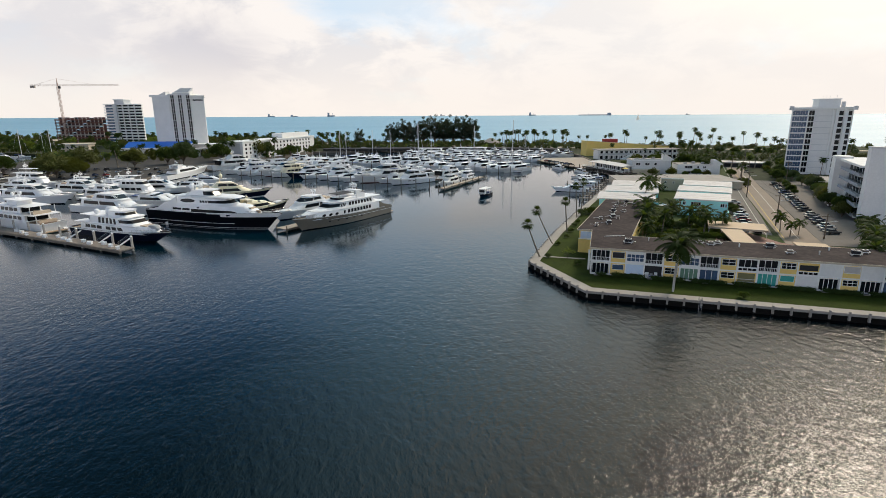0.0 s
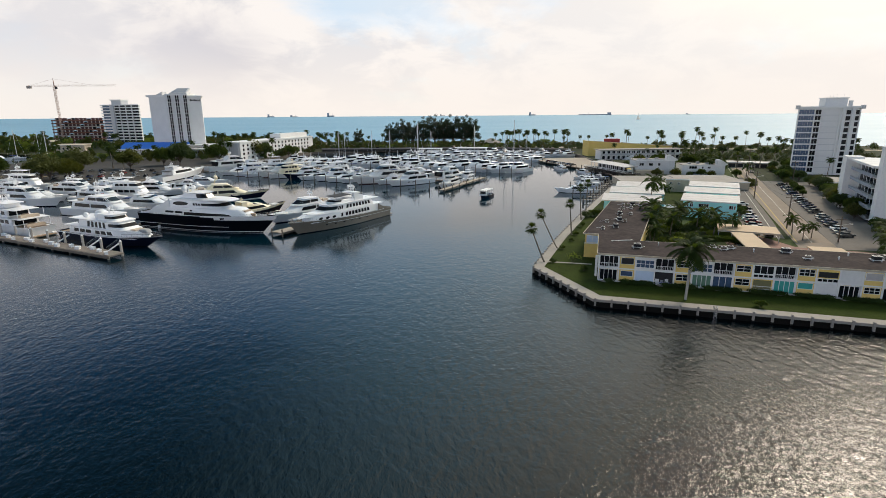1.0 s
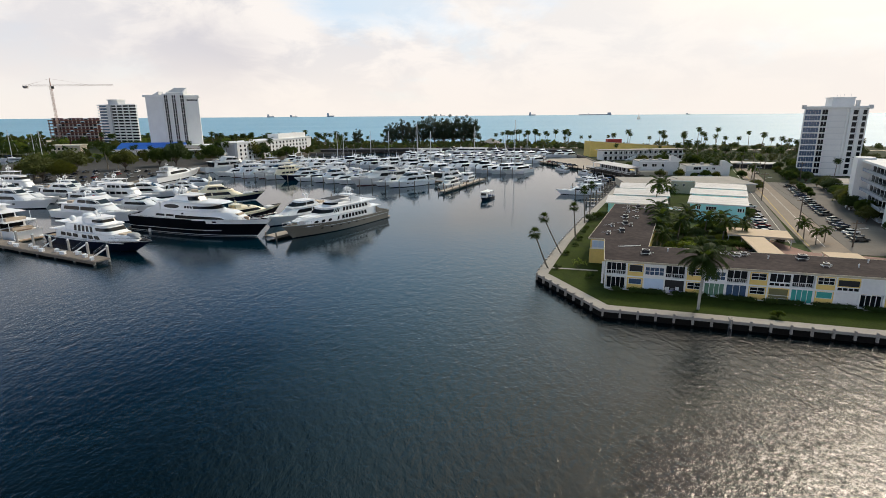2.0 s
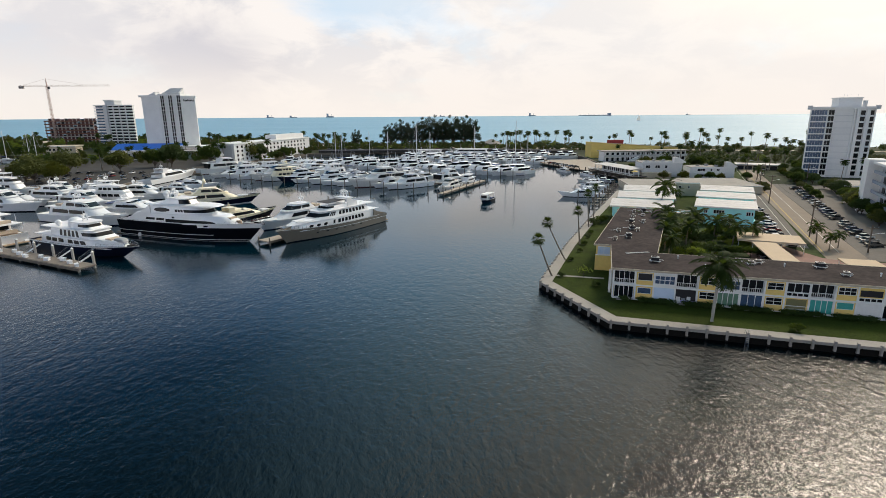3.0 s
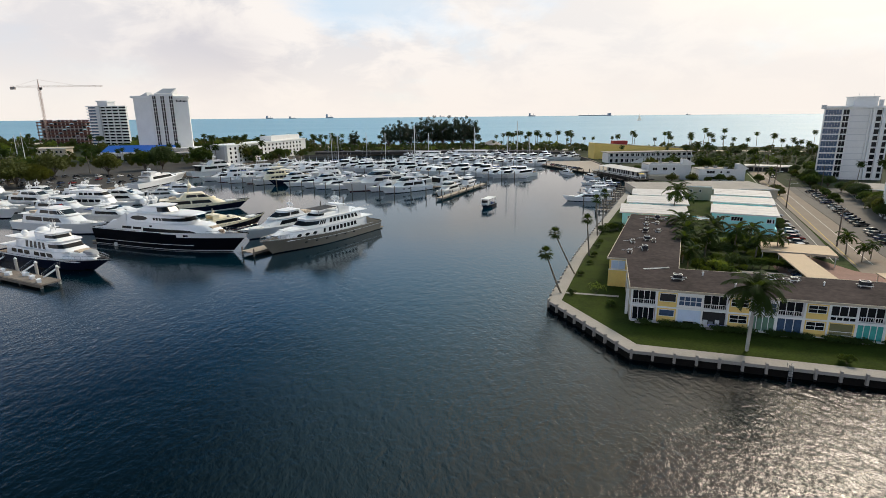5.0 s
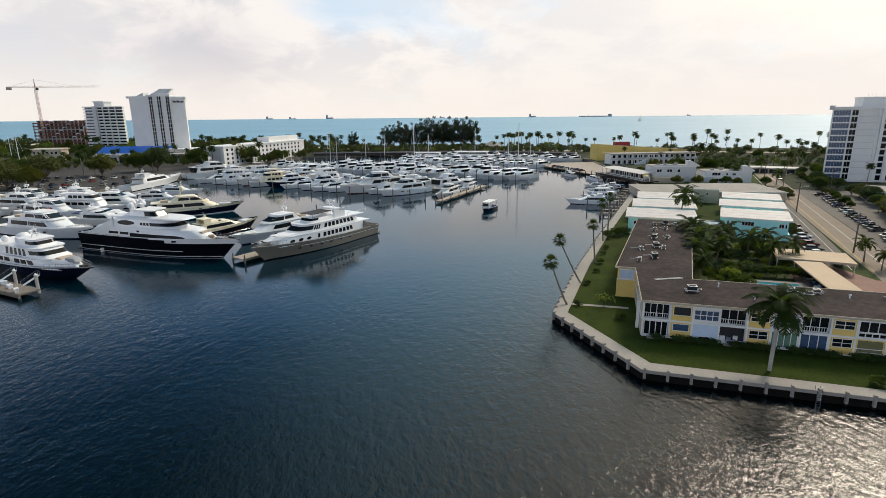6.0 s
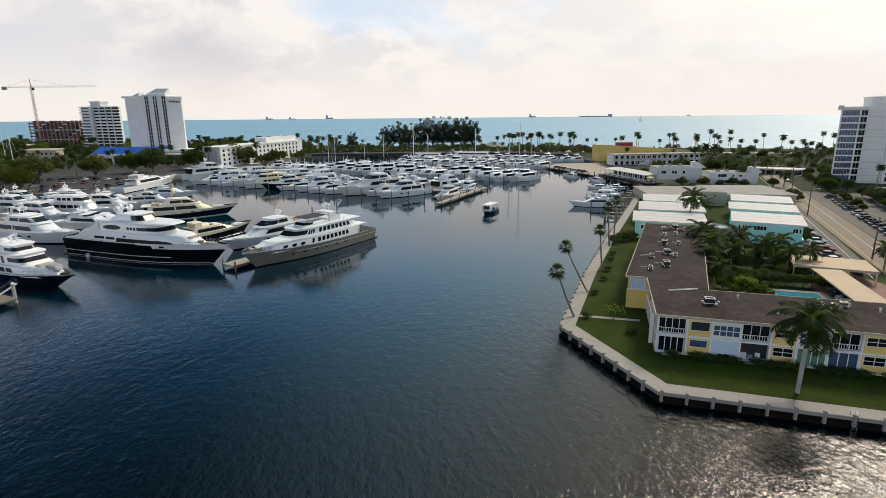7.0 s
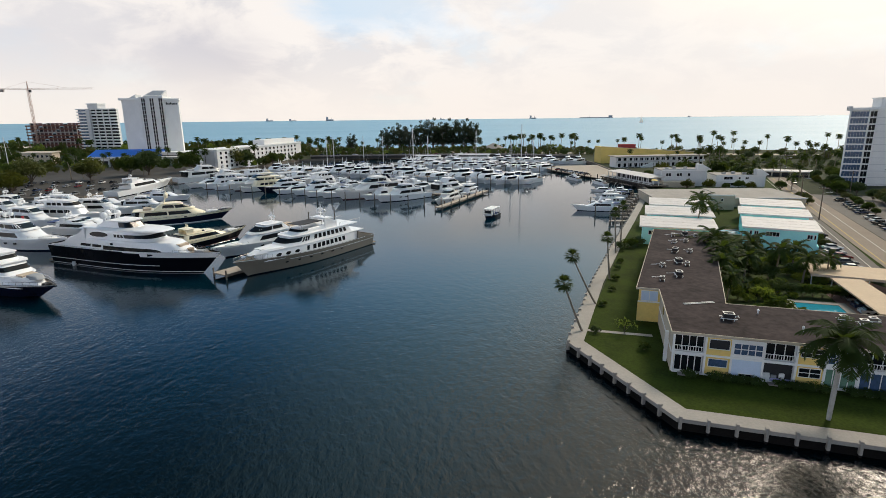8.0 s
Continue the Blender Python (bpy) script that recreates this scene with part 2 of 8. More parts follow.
def ocean_material():
    m = bpy.data.materials.new("open sea")
    m.use_nodes = True
    t = m.node_tree
    b = t.nodes["Principled BSDF"]
    b.inputs["IOR"].default_value = 1.33
    b.inputs["Roughness"].default_value = 0.5
    b.inputs["Specular IOR Level"].default_value = 1.0
    coord = t.nodes.new("ShaderNodeTexCoord")
    maps = t.nodes.new("ShaderNodeMapping")
    maps.inputs["Scale"].default_value = (0.25, 1.0, 1.0)
    t.links.new(coord.outputs["Object"], maps.inputs["Vector"])
    bands = node(t, "ShaderNodeTexNoise", Scale=0.006, Detail=4.0, Roughness=0.55)
    t.links.new(maps.outputs["Vector"], bands.inputs["Vector"])
    chop = node(t, "ShaderNodeTexNoise", Scale=0.12, Detail=4.0, Roughness=0.6)
    t.links.new(coord.outputs["Object"], chop.inputs["Vector"])
    tint = t.nodes.new("ShaderNodeMix")
    tint.data_type = "RGBA"
    tint.inputs["A"].default_value = (0.13, 0.29, 0.42, 1)
    tint.inputs["B"].default_value = (0.23, 0.42, 0.54, 1)
    t.links.new(bands.outputs["Fac"], tint.inputs["Factor"])
    t.links.new(tint.outputs["Result"], b.inputs["Base Color"])
    bumps = node(t, "ShaderNodeBump", Strength=1.0, Distance=2.2)
    t.links.new(chop.outputs["Fac"], bumps.inputs["Height"])
    t.links.new(bumps.outputs["Normal"], b.inputs["Normal"])
    return m


M = dict(
    water=water_material(), sea=ocean_material(),
    white=mat("white gelcoat", (0.82, 0.82, 0.82), 0.28, var=0.04, scale=0.25, coat=0.3),
    offwhite=mat("off-white gelcoat", (0.76, 0.745, 0.72), 0.32, var=0.07, scale=0.3, each=0.4),
    cream=mat("cream gelcoat", (0.90, 0.80, 0.58), 0.3, var=0.06, scale=0.3),
    navy=mat("navy hull paint", (0.006, 0.009, 0.022), 0.2, var=0.2, scale=0.2, spec=0.06),
    black=mat("black hull paint", (0.004, 0.005, 0.008), 0.2, var=0.2, scale=0.2, spec=0.05),
    taupe=mat("taupe hull paint", (0.20, 0.175, 0.14), 0.22, var=0.08, scale=0.2, coat=0.5),
    maroon=mat("dark red paint", (0.09, 0.022, 0.022), 0.4, var=0.2),
    teak=mat("weathered teak deck", (0.34, 0.25, 0.17), 0.65, var=0.15, scale=1.5, each=0.3),
    glass=mat("dark tinted glass", (0.008, 0.010, 0.012), 0.08, var=0.15, scale=0.4, spec=0.18),
    blueglass=mat("sky-blue tinted glass", (0.05, 0.09, 0.16), 0.18, var=0.3, scale=0.5, spec=0.6),
    steel=mat("polished steel", (0.62, 0.62, 0.63), 0.25, 1.0, var=0.08),
    alum=mat("painted mast metal", (0.70, 0.70, 0.69), 0.4, 0.3, var=0.08),
    canvas=mat("blue canvas", (0.04, 0.07, 0.18), 0.85, var=0.2, scale=1.0),
    darkcanvas=mat("dark canvas", (0.03, 0.03, 0.035), 0.85, var=0.2, scale=1.0),
    cushion=mat("tan cushion", (0.50, 0.40, 0.30), 0.8, var=0.15, scale=1.5),
    rubber=mat("grey rubber", (0.30, 0.31, 0.32), 0.7, var=0.15),
    concrete=mat("weathered concrete", (0.42, 0.39, 0.35), 0.85, var=0.22, scale=0.5, bump=0.4),
    cap=mat("pale seawall concrete", (0.29, 0.265, 0.235), 0.8, var=0.18, scale=0.35, bump=0.3, each=0.2),
    # wet concrete, darkened further to paint the shade below the cap
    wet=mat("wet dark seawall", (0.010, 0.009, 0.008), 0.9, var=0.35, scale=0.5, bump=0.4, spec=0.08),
    pile=mat("grey timber pile", (0.17, 0.14, 0.11), 0.85, var=0.3, scale=1.2, bump=0.5, each=0.4),
    dock=mat("worn brown-grey concrete", (0.21, 0.175, 0.145), 0.85, var=0.25, scale=0.6, bump=0.4),
    wetwood=mat("dark wet timber", (0.055, 0.045, 0.038), 0.85, var=0.25, scale=1.2, bump=0.4, each=0.4),
    plank=mat("dock planks", (0.36, 0.30, 0.24), 0.8, var=0.22, scale=1.2, bump=0.4, each=0.4),
    grass=mat("clipped lawn", (0.029, 0.045, 0.004), 0.95, var=0.4, scale=0.22, fine=14, bump=0.6, spec=0.1),
    scrub=mat("planted ground", (0.05, 0.07, 0.025), 0.95, var=0.4, scale=0.08, fine=12, spec=0.1),
    ground=mat("town ground", (0.048, 0.056, 0.030), 0.95, var=0.35, scale=0.04, fine=14, spec=0.1),
    asphalt=mat("worn asphalt", (0.165, 0.148, 0.132), 0.9, var=0.18, scale=0.12, fine=20, bump=0.2, spec=0.2),
    # darker copy of the asphalt: shade among cars and trees painted in
    darkasphalt=mat("dark oil-stained asphalt", (0.060, 0.056, 0.052), 0.9, var=0.3, scale=0.12, fine=20, bump=0.2, spec=0.2),
    road=mat("sun-bleached road", (0.27, 0.22, 0.175), 0.9, var=0.14, scale=0.10, fine=24, bump=0.2, spec=0.2),
    paver=mat("red brick pavers", (0.24, 0.13, 0.10), 0.85, var=0.2, scale=0.5, bump=0.2),
    line=mat("road paint", (0.62, 0.60, 0.54), 0.8, var=0.15, scale=1.5),
    yline=mat("yellow road paint", (0.55, 0.40, 0.10), 0.8, var=0.15, scale=1.5),
    sand=mat("beach sand", (0.62, 0.53, 0.40), 0.95, var=0.12, scale=0.05, fine=16, spec=0.1),
    roof=mat("brown gravel roof", (0.043, 0.032, 0.031), 0.95, var=0.6, scale=0.16, fine=7, bump=0.5, spec=0.15),
    whiteroof=mat("white coated roof", (0.50, 0.475, 0.465), 0.6, var=0.14, scale=0.25, fine=6),
    greyroof=mat("grey membrane roof", (0.29, 0.265, 0.235), 0.85, var=0.2, scale=0.15),
    tanroof=mat("tan carport roof", (0.50, 0.37, 0.24), 0.75, var=0.1, scale=0.3),
    stucco=mat("white stucco", (0.76, 0.75, 0.73), 0.85, var=0.08, scale=0.18, bump=0.15),
    greystucco=mat("pale grey stucco", (0.60, 0.60, 0.60), 0.85, var=0.10, scale=0.2, bump=0.15),
    bluegrey=mat("blue-grey balcony panels", (0.26, 0.29, 0.33), 0.7, var=0.12, scale=0.3),
    beige=mat("beige stucco", (0.50, 0.43, 0.33), 0.85, var=0.10, scale=0.2, bump=0.15),
    yellow=mat("yellow painted stucco", (0.80, 0.58, 0.18), 0.8, var=0.09, scale=0.3, bump=0.15),
    cornice=mat("yellow facade", (0.74, 0.55, 0.16), 0.8, var=0.12, scale=0.15),
    aqua=mat("aqua painted stucco", (0.42, 0.88, 0.88), 0.8, var=0.07, scale=0.25, bump=0.15),
    trim=mat("white trim paint", (0.78, 0.78, 0.76), 0.55, var=0.06, scale=0.8),
    shutter=mat("pale blue shutters", (0.55, 0.66, 0.80), 0.6, var=0.08, scale=0.8),
    teal=mat("teal curtain glass", (0.06, 0.36, 0.32), 0.25, var=0.15, scale=0.8),
    green=mat("green curtain glass", (0.13, 0.24, 0.17), 0.25, var=0.2, scale=0.8),
    olive=mat("olive insect screen", (0.17, 0.16, 0.07), 0.7, var=0.15, scale=0.8),
    lavender=mat("lavender fabric", (0.42, 0.40, 0.66), 0.85, var=0.2, scale=1.5),
    # near-black; where openings use it, the shade inside is painted on
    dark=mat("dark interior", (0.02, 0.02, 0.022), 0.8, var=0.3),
    rust=mat("raw building shell", (0.20, 0.085, 0.06), 0.9, var=0.3, scale=0.3),
    slab=mat("raw concrete slab", (0.36, 0.31, 0.28), 0.9, var=0.2, scale=0.3),
    blueroof=mat("bright blue roof", (0.035, 0.20, 0.72), 0.55, var=0.12, scale=0.2),
    redsign=mat("dark red block", (0.25, 0.02, 0.025), 0.7, var=0.15),
    pool=mat("pool water", (0.03, 0.28, 0.38), 0.08, var=0.15, scale=0.5),
    crane=mat("crane lattice paint", (0.45, 0.30, 0.24), 0.6, var=0.15),
    trunk=mat("palm trunk", (0.20, 0.17, 0.13), 0.9, var=0.3, scale=1.5, bump=0.4, each=0.3),
    paletrunk=mat("smooth grey palm trunk", (0.36, 0.34, 0.30), 0.85, var=0.2, scale=1.5, bump=0.3),
    frond=mat("palm frond", (0.024, 0.044, 0.009), 0.7, var=0.5, scale=0.6, each=0.3, spec=0.12),
    leaf=mat("broad leaf", (0.030, 0.054, 0.009), 0.7, var=0.5, scale=0.35, each=0.4, spec=0.3),
    paleleaf=mat("yellow-green leaf", (0.105, 0.140, 0.016), 0.7, var=0.45, scale=0.35, each=0.4, spec=0.3),
    oliveleaf=mat("olive leaf", (0.056, 0.066, 0.010), 0.7, var=0.5, scale=0.35, each=0.6, spec=0.3),
    # grey-green needles, greyed in the base colour for distance haze
    pine=mat("grey-green needle foliage", (0.040, 0.056, 0.040), 0.7, var=0.45, scale=0.12, each=0.3, spec=0.2),
    bark=mat("tree bark", (0.11, 0.085, 0.065), 0.9, var=0.3, scale=1.0, bump=0.4),
    pole=mat("timber utility pole", (0.13, 0.10, 0.075), 0.9, var=0.25, scale=1.0),
    tyre=mat("tyre rubber", (0.02, 0.02, 0.02), 0.85, var=0.2),
    rim=mat("alloy rim", (0.45, 0.45, 0.46), 0.35, 0.8, var=0.1),
    lampglass=mat("lamp lens", (0.6, 0.55, 0.5), 0.15, var=0.1),
    flag=mat("red flag cloth", (0.55, 0.03, 0.04), 0.8, var=0.15),
    # grey-blue holds the sea haze in front of the far ships
    ship=mat("grey ship paint", (0.30, 0.33, 0.37), 0.6, var=0.15, scale=0.02),
    sail=mat("white sailcloth", (0.82, 0.80, 0.76), 0.8, var=0.05),
)
t = M["sail"].node_tree      # sailcloth lets the sun through
glow = node(t, "ShaderNodeBsdfTranslucent", Color=(0.85, 0.83, 0.78, 1))
half = node(t, "ShaderNodeMixShader", Fac=0.6)
t.links.new(t.nodes["Principled BSDF"].outputs[0], half.inputs[1])
t.links.new(glow.outputs[0], half.inputs[2])
t.links.new(half.outputs[0], t.nodes["Material Output"].inputs["Surface"])
for key, tone, share in (("paleleaf", (0.20, 0.26, 0.03, 1), 0.45), ("oliveleaf", (0.15, 0.16, 0.02, 1), 0.32), ("leaf", (0.11, 0.16, 0.02, 1), 0.3), ("frond", (0.09, 0.13, 0.015, 1), 0.3), ("pine", (0.07, 0.10, 0.04, 1), 0.3)):
    t = M[key].node_tree      # thin leaves glow against the sun
    glow = node(t, "ShaderNodeBsdfTranslucent", Color=tone)
    half = node(t, "ShaderNodeMixShader", Fac=share)
    t.links.new(t.nodes["Principled BSDF"].outputs[0], half.inputs[1])
    t.links.new(glow.outputs[0], half.inputs[2])
    t.links.new(half.outputs[0], t.nodes["Material Output"].inputs["Surface"])
CAR_PAINTS = [mat("car paint " + n, c, 0.25, m, var=0.05, coat=0.5) for n, c, m in (
    ("white", (0.75, 0.75, 0.75), 0.0), ("silver", (0.42, 0.43, 0.44), 0.6), ("black", (0.015, 0.015, 0.017), 0.2),
    ("grey", (0.12, 0.125, 0.13), 0.5), ("red", (0.20, 0.02, 0.02), 0.2), ("blue", (0.03, 0.05, 0.12), 0.3), ("tan", (0.35, 0.30, 0.22), 0.4))]


# ---- mesh helpers ----
def link(name, bm, material, parent=None, smooth=False):
    me = bpy.data.meshes.new(name)
    bm.normal_update()
    bm.to_mesh(me)
    bm.free()
    for m in (material if isinstance(material, (list, tuple)) else [material]):
        me.materials.append(m)
    if smooth:
        for p in me.polygons:
            p.use_smooth = True
        me.set_sharp_from_angle(angle=radians(38))
    ob = new(name, me)
    if parent is not None:
        ob.parent = parent
    return ob


def part(name, bm, material, parent, label="", smooth=False):
    return tagged(link(name, bm, material, parent, smooth), label)


def again(ob, m, parent=None):
    """Another object on the same mesh, placed at m under the same parent."""
    o = bpy.data.objects.new(ob.name, ob.data)
    scene.collection.objects.link(o)
    o.parent = parent or ob.parent
    o.matrix_local = m
    return o


def thing(name, label, category, group="", m=None, kind=""):
    ob = tagged(new(name), label, category, group, kind)
    ob.empty_display_size = 0.5
    if m is not None:
        ob.matrix_world = m
    return ob


def box(bm, x0, x1, y0, y1, z0, z1):
    v = [bm.verts.new(p) for p in ((x0, y0, z0), (x1, y0, z0), (x1, y1, z0), (x0, y1, z0),
                                   (x0, y0, z1), (x1, y0, z1), (x1, y1, z1), (x0, y1, z1))]
    for f in ((3, 2, 1, 0), (4, 5, 6, 7), (0, 1, 5, 4), (1, 2, 6, 5), (2, 3, 7, 6), (3, 0, 4, 7)):
        bm.faces.new([v[i] for i in f])
    return bm


def boxbm(*a):
    return box(bmesh.new(), *a)


def prism(bm, pts, z0, z1):
    """A flat-topped block over a plan outline given anticlockwise; z1 may be a list of heights."""
    n = len(pts)
    tops = z1 if isinstance(z1, (list, tuple)) else [z1] * n
    lo = [bm.verts.new((x, y, z0)) for x, y in pts]
    hi = [bm.verts.new((x, y, z)) for (x, y), z in zip(pts, tops)]
    bm.faces.new(hi)
    bm.faces.new(lo[::-1])
    for i in range(n):
        j = (i + 1) % n
        bm.faces.new((lo[i], lo[j], hi[j], hi[i]))
    return bm


def tube(bm, p0, p1, r0, r1=None, n=6, cap=True):
    p0, p1 = Vector(p0), Vector(p1)
    r1 = r0 if r1 is None else r1
    d = (p1 - p0).normalized()
    a = d.orthogonal().normalized()
    b = d.cross(a)
    rings = []
    for p, r in ((p0, r0), (p1, r1)):
        rings.append([bm.verts.new(p + (a * math.cos(k * 2 * math.pi / n) + b * math.sin(k * 2 * math.pi / n)) * r) for k in range(n)])
    for k in range(n):
        j = (k + 1) % n
        bm.faces.new((rings[0][k], rings[0][j], rings[1][j], rings[1][k]))
    if cap:
        bm.faces.new(rings[0][::-1])
        bm.faces.new(rings[1])
    return bm


def pipe(bm, pts, r, n=5):
    """A bent pipe of even thickness, in one piece."""
    P = [Vector(p) for p in pts]
    rings = []
    for i, p in enumerate(P):
        d = (P[min(i + 1, len(P) - 1)] - P[max(i - 1, 0)]).normalized()
        a = d.cross(Vector((0.31, 0.17, 0.93))).normalized()
        b = d.cross(a)
        rings.append([p + (a * math.cos(k * 2 * math.pi / n) + b * math.sin(k * 2 * math.pi / n)) * r for k in range(n)])
    return loft(bm, rings)


def ball(bm, c, r, sz=1.0, u=10, v=6):
    bmesh.ops.create_uvsphere(bm, u_segments=u, v_segments=v, radius=r, matrix=Matrix.Translation(c) @ Matrix.Diagonal((1, 1, sz, 1)))
    return bm


def loft(bm, rings, closed=True, caps=(True, True)):
    vs = [[bm.verts.new(p) for p in ring] for ring in rings]
    n = len(vs[0])
    for a, b in zip(vs, vs[1:]):
        for k in range(n if closed else n - 1):
            j = (k + 1) % n
            bm.faces.new((a[k], a[j], b[j], b[k]))
    if caps[0]:
        bm.faces.new(vs[0][::-1])
    if caps[1]:
        bm.faces.new(vs[-1])
    return bm


def at(x, y, z=0.0, turn=0.0, s=1.0):
    return Matrix.Translation((x, y, z)) @ Matrix.Rotation(radians(turn), 4, "Z") @ Matrix.Diagonal((s, s, s, 1))

# ---- water and land ----
LAND = 1.5
U, V = Vector((0.407, 0.914)), Vector((0.914, -0.407))      # along the street, and across it
TIP, BEND, SOUTH = (19.7, 121.3), (27.3, 99.9), (150.0, 62.6)
WEST = [(31.4, 151.0), (46.8, 186.2), (59.8, 214.5)]

bm = bmesh.new()
bm.faces.new([bm.verts.new(p) for p in ((-4000, -1500, 0), (4000, -1500, 0), (4000, 1200, 0), (-4000, 3200, 0))])
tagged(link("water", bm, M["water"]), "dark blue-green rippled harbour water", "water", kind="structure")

COAST = [(2600, -60), (316, 555), (-120, 672), (-719, 876), (-3600, 1850)]
bm = bmesh.new()
near = [bm.verts.new((x, y - 12, 0.06)) for x, y in COAST]
shelf = [bm.verts.new((x * 1.2 + 120, y + 600, 0.6)) for x, y in COAST]
far = [bm.verts.new((x, 4500, 12.0)) for x in (6500, 1800, -200, -2200, -6500)]
for a, b in ((near, shelf), (shelf, far)):
    for i in range(4):
        bm.faces.new((a[i + 1], a[i], b[i], b[i + 1])).normal_flip()
bm.normal_update()
for f in bm.faces:
    if f.normal.z < 0:
        f.normal_flip()
tagged(link("sea", bm, M["sea"]), "pale turquoise open sea reaching the horizon", "sea", kind="structure")

SHORE = [TIP, BEND, SOUTH, (420, -22), (2600, -700), *COAST, (-3600, 1500), (-900, 660), (-345, 480), (-318, 405), (-300, 330),
         (-285, 284), (-218, 279), (-163, 285), (-160, 350), (-146, 408), (-120, 494), (-60, 514), (34, 503), (106, 473), (110, 440), (103, 335),
         (95, 293), *WEST[::-1]]
tagged(link("ground", prism(bmesh.new(), SHORE, -3, LAND), M["ground"]), "flat grey-brown town ground behind the seawall", "ground", kind="structure")

bm = bmesh.new()
strip = [(x - 0.27 * 75, y - 0.96 * 75) for x, y in COAST]
prism(bm, COAST + strip[::-1], 0.0, [0.2] * 5 + [1.9] * 5)
tagged(link("beach", bm, M["sand"]), "pale tan sand beach along the sea", "beach", kind="structure")


def sheet(name, pts, z, material, label, category):
    return tagged(link(name, prism(bmesh.new(), pts, z - 0.3, z), material), label, category, kind="structure")


def along(p, q, w):
    """The corners of a strip of width w from p to q."""
    p, q = Vector(p), Vector(q)
    n = Vector((-(q - p).y, (q - p).x)).normalized() * w / 2
    return [tuple(p - n), tuple(q - n), tuple(q + n), tuple(p + n)]


sheet("lawn", [(21.5, 121.6), (28.7, 101.6), (150, 64.6), (153, 74), (108, 88), (36, 110.5), (42, 128), (62, 178), (66, 214), (62, 216)], 1.54,
      M["grass"], "dark green clipped lawn along the seawall", "lawn")
sheet("courtyard", [(44, 122), (104, 103), (96, 150), (78, 158), (80, 178), (66, 184), (50, 140)], 1.53, M["scrub"], "shady planted courtyard ground", "ground")
sheet("garden", [(52, 178), (104, 160), (128, 236), (84, 262), (66, 222)], 1.525, M["grass"], "garden lawn between the low houses", "lawn")
sheet("back_garden", [(86, 258), (138, 246), (188, 360), (112, 352), (104, 300)], 1.53, M["scrub"], "rough planted ground between the low houses", "ground")
sheet("garden_path", along((22.6, 126.0), (33.2, 123.2), 0.9), 1.56, M["cap"], "pale concrete path across the lawn", "path")
sheet("road", [(89.5, 137), (97.6, 133.5), (114.4, 173.6), (147.2, 249.5), (205, 380), (197, 383.5), (139, 253), (106.2, 176.8)], 1.58,
      M["road"], "sun-bleached tan asphalt street", "road")
sheet("forecourt", [(67, 119), (118, 103.5), (124, 122), (98.5, 134), (89, 138), (87, 151), (75, 147)], 1.57, M["paver"], "red-brown paved forecourt", "paving")
sheet("parking_lot_east", [(98.2, 135), (130, 128), (143, 160), (136, 172), (166, 240), (177, 264), (156.5, 271)], 1.56, M["asphalt"], "grey asphalt parking strip", "parking lot")
sheet("parking_lot_west", [(92, 147), (106, 177.5), (139, 253), (131, 256), (99, 186), (85, 152)], 1.56, M["asphalt"], "dark asphalt parking strip beside the street", "parking lot")
sheet("car_park", [(-297, 330), (-283, 286), (-218, 281), (-165, 287), (-162, 350), (-149, 409), (-162, 440), (-316, 430), (-314, 404)], 1.56, M["darkasphalt"], "dark asphalt marina car park", "parking lot")
for side, off in (("verge_line", -3.7), ("verge_line", 3.7)):
    p = Vector((97.8, 155)) + V * off
    sheet(side, along(p - U * 12, p + U * 230, 0.16), 1.592, M["line"], "worn white line along the street", "road marking")
p = Vector((97.8, 155)) + V * 0.2
sheet("centre_line", along(p - U * 14, p + U * 230, 0.22), 1.592, M["yline"], "faded yellow centre line of the street", "road marking")


# ---- seawall ----
def seawall(name, pts, width, label):
    """A concrete cap on a recessed wet wall, near-black with the cap's shade painted in, with concrete king piles; the
    water lies on the right-hand side.
    """
    top = thing(name, label, "seawall", kind="structure")
    n = len(pts)
    P = [Vector(p) for p in pts]
    side = [Vector((-(b - a).y, (b - a).x)).normalized() for a, b in zip(P, P[1:])]
    off = [side[0]] + [((a + b) / (1 + a.dot(b))) for a, b in zip(side, side[1:])] + [side[-1]]
    for i in range(n - 1):
        quad = [tuple(P[i] - off[i] * 0.35), tuple(P[i + 1] - off[i + 1] * 0.35), tuple(P[i + 1] + off[i + 1] * width), tuple(P[i] + off[i] * width)]
        part("cap", prism(bmesh.new(), quad, 1.14, 1.62), M["cap"], top)
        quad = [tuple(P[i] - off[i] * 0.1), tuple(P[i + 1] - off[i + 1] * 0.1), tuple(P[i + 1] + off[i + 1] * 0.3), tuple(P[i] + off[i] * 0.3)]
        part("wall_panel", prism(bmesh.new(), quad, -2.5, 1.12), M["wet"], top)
    pile = None
    for i, (a, b) in enumerate(zip(P, P[1:])):
        count = max(1, round((b - a).length / 2.93))
        for k in range(count):
            p = a.lerp(b, (k + 0.08) / count) - side[i] * 0.18
            m = at(p.x, p.y, 0, math.degrees(math.atan2(side[i].y, side[i].x)))
            if pile is None:
                foot = part("post_foot", boxbm(-0.28, 0.12, -0.15, 0.15, -2.5, 0.35), M["wet"], top, "wet dark pile foot")
                foot.matrix_local = m
                bm = boxbm(-0.32, 0.16, -0.17, 0.17, 0.35, 1.92)
                bmesh.ops.bevel(bm, geom=[e for e in bm.edges if e.calc_length() > 1], offset=0.04, segments=1, affect="EDGES")
                pile = part("post", bm, M["cap"], top)
                pile.matrix_local = m
            else:
                again(pile, m, top)
                again(foot, m, top)
    return top


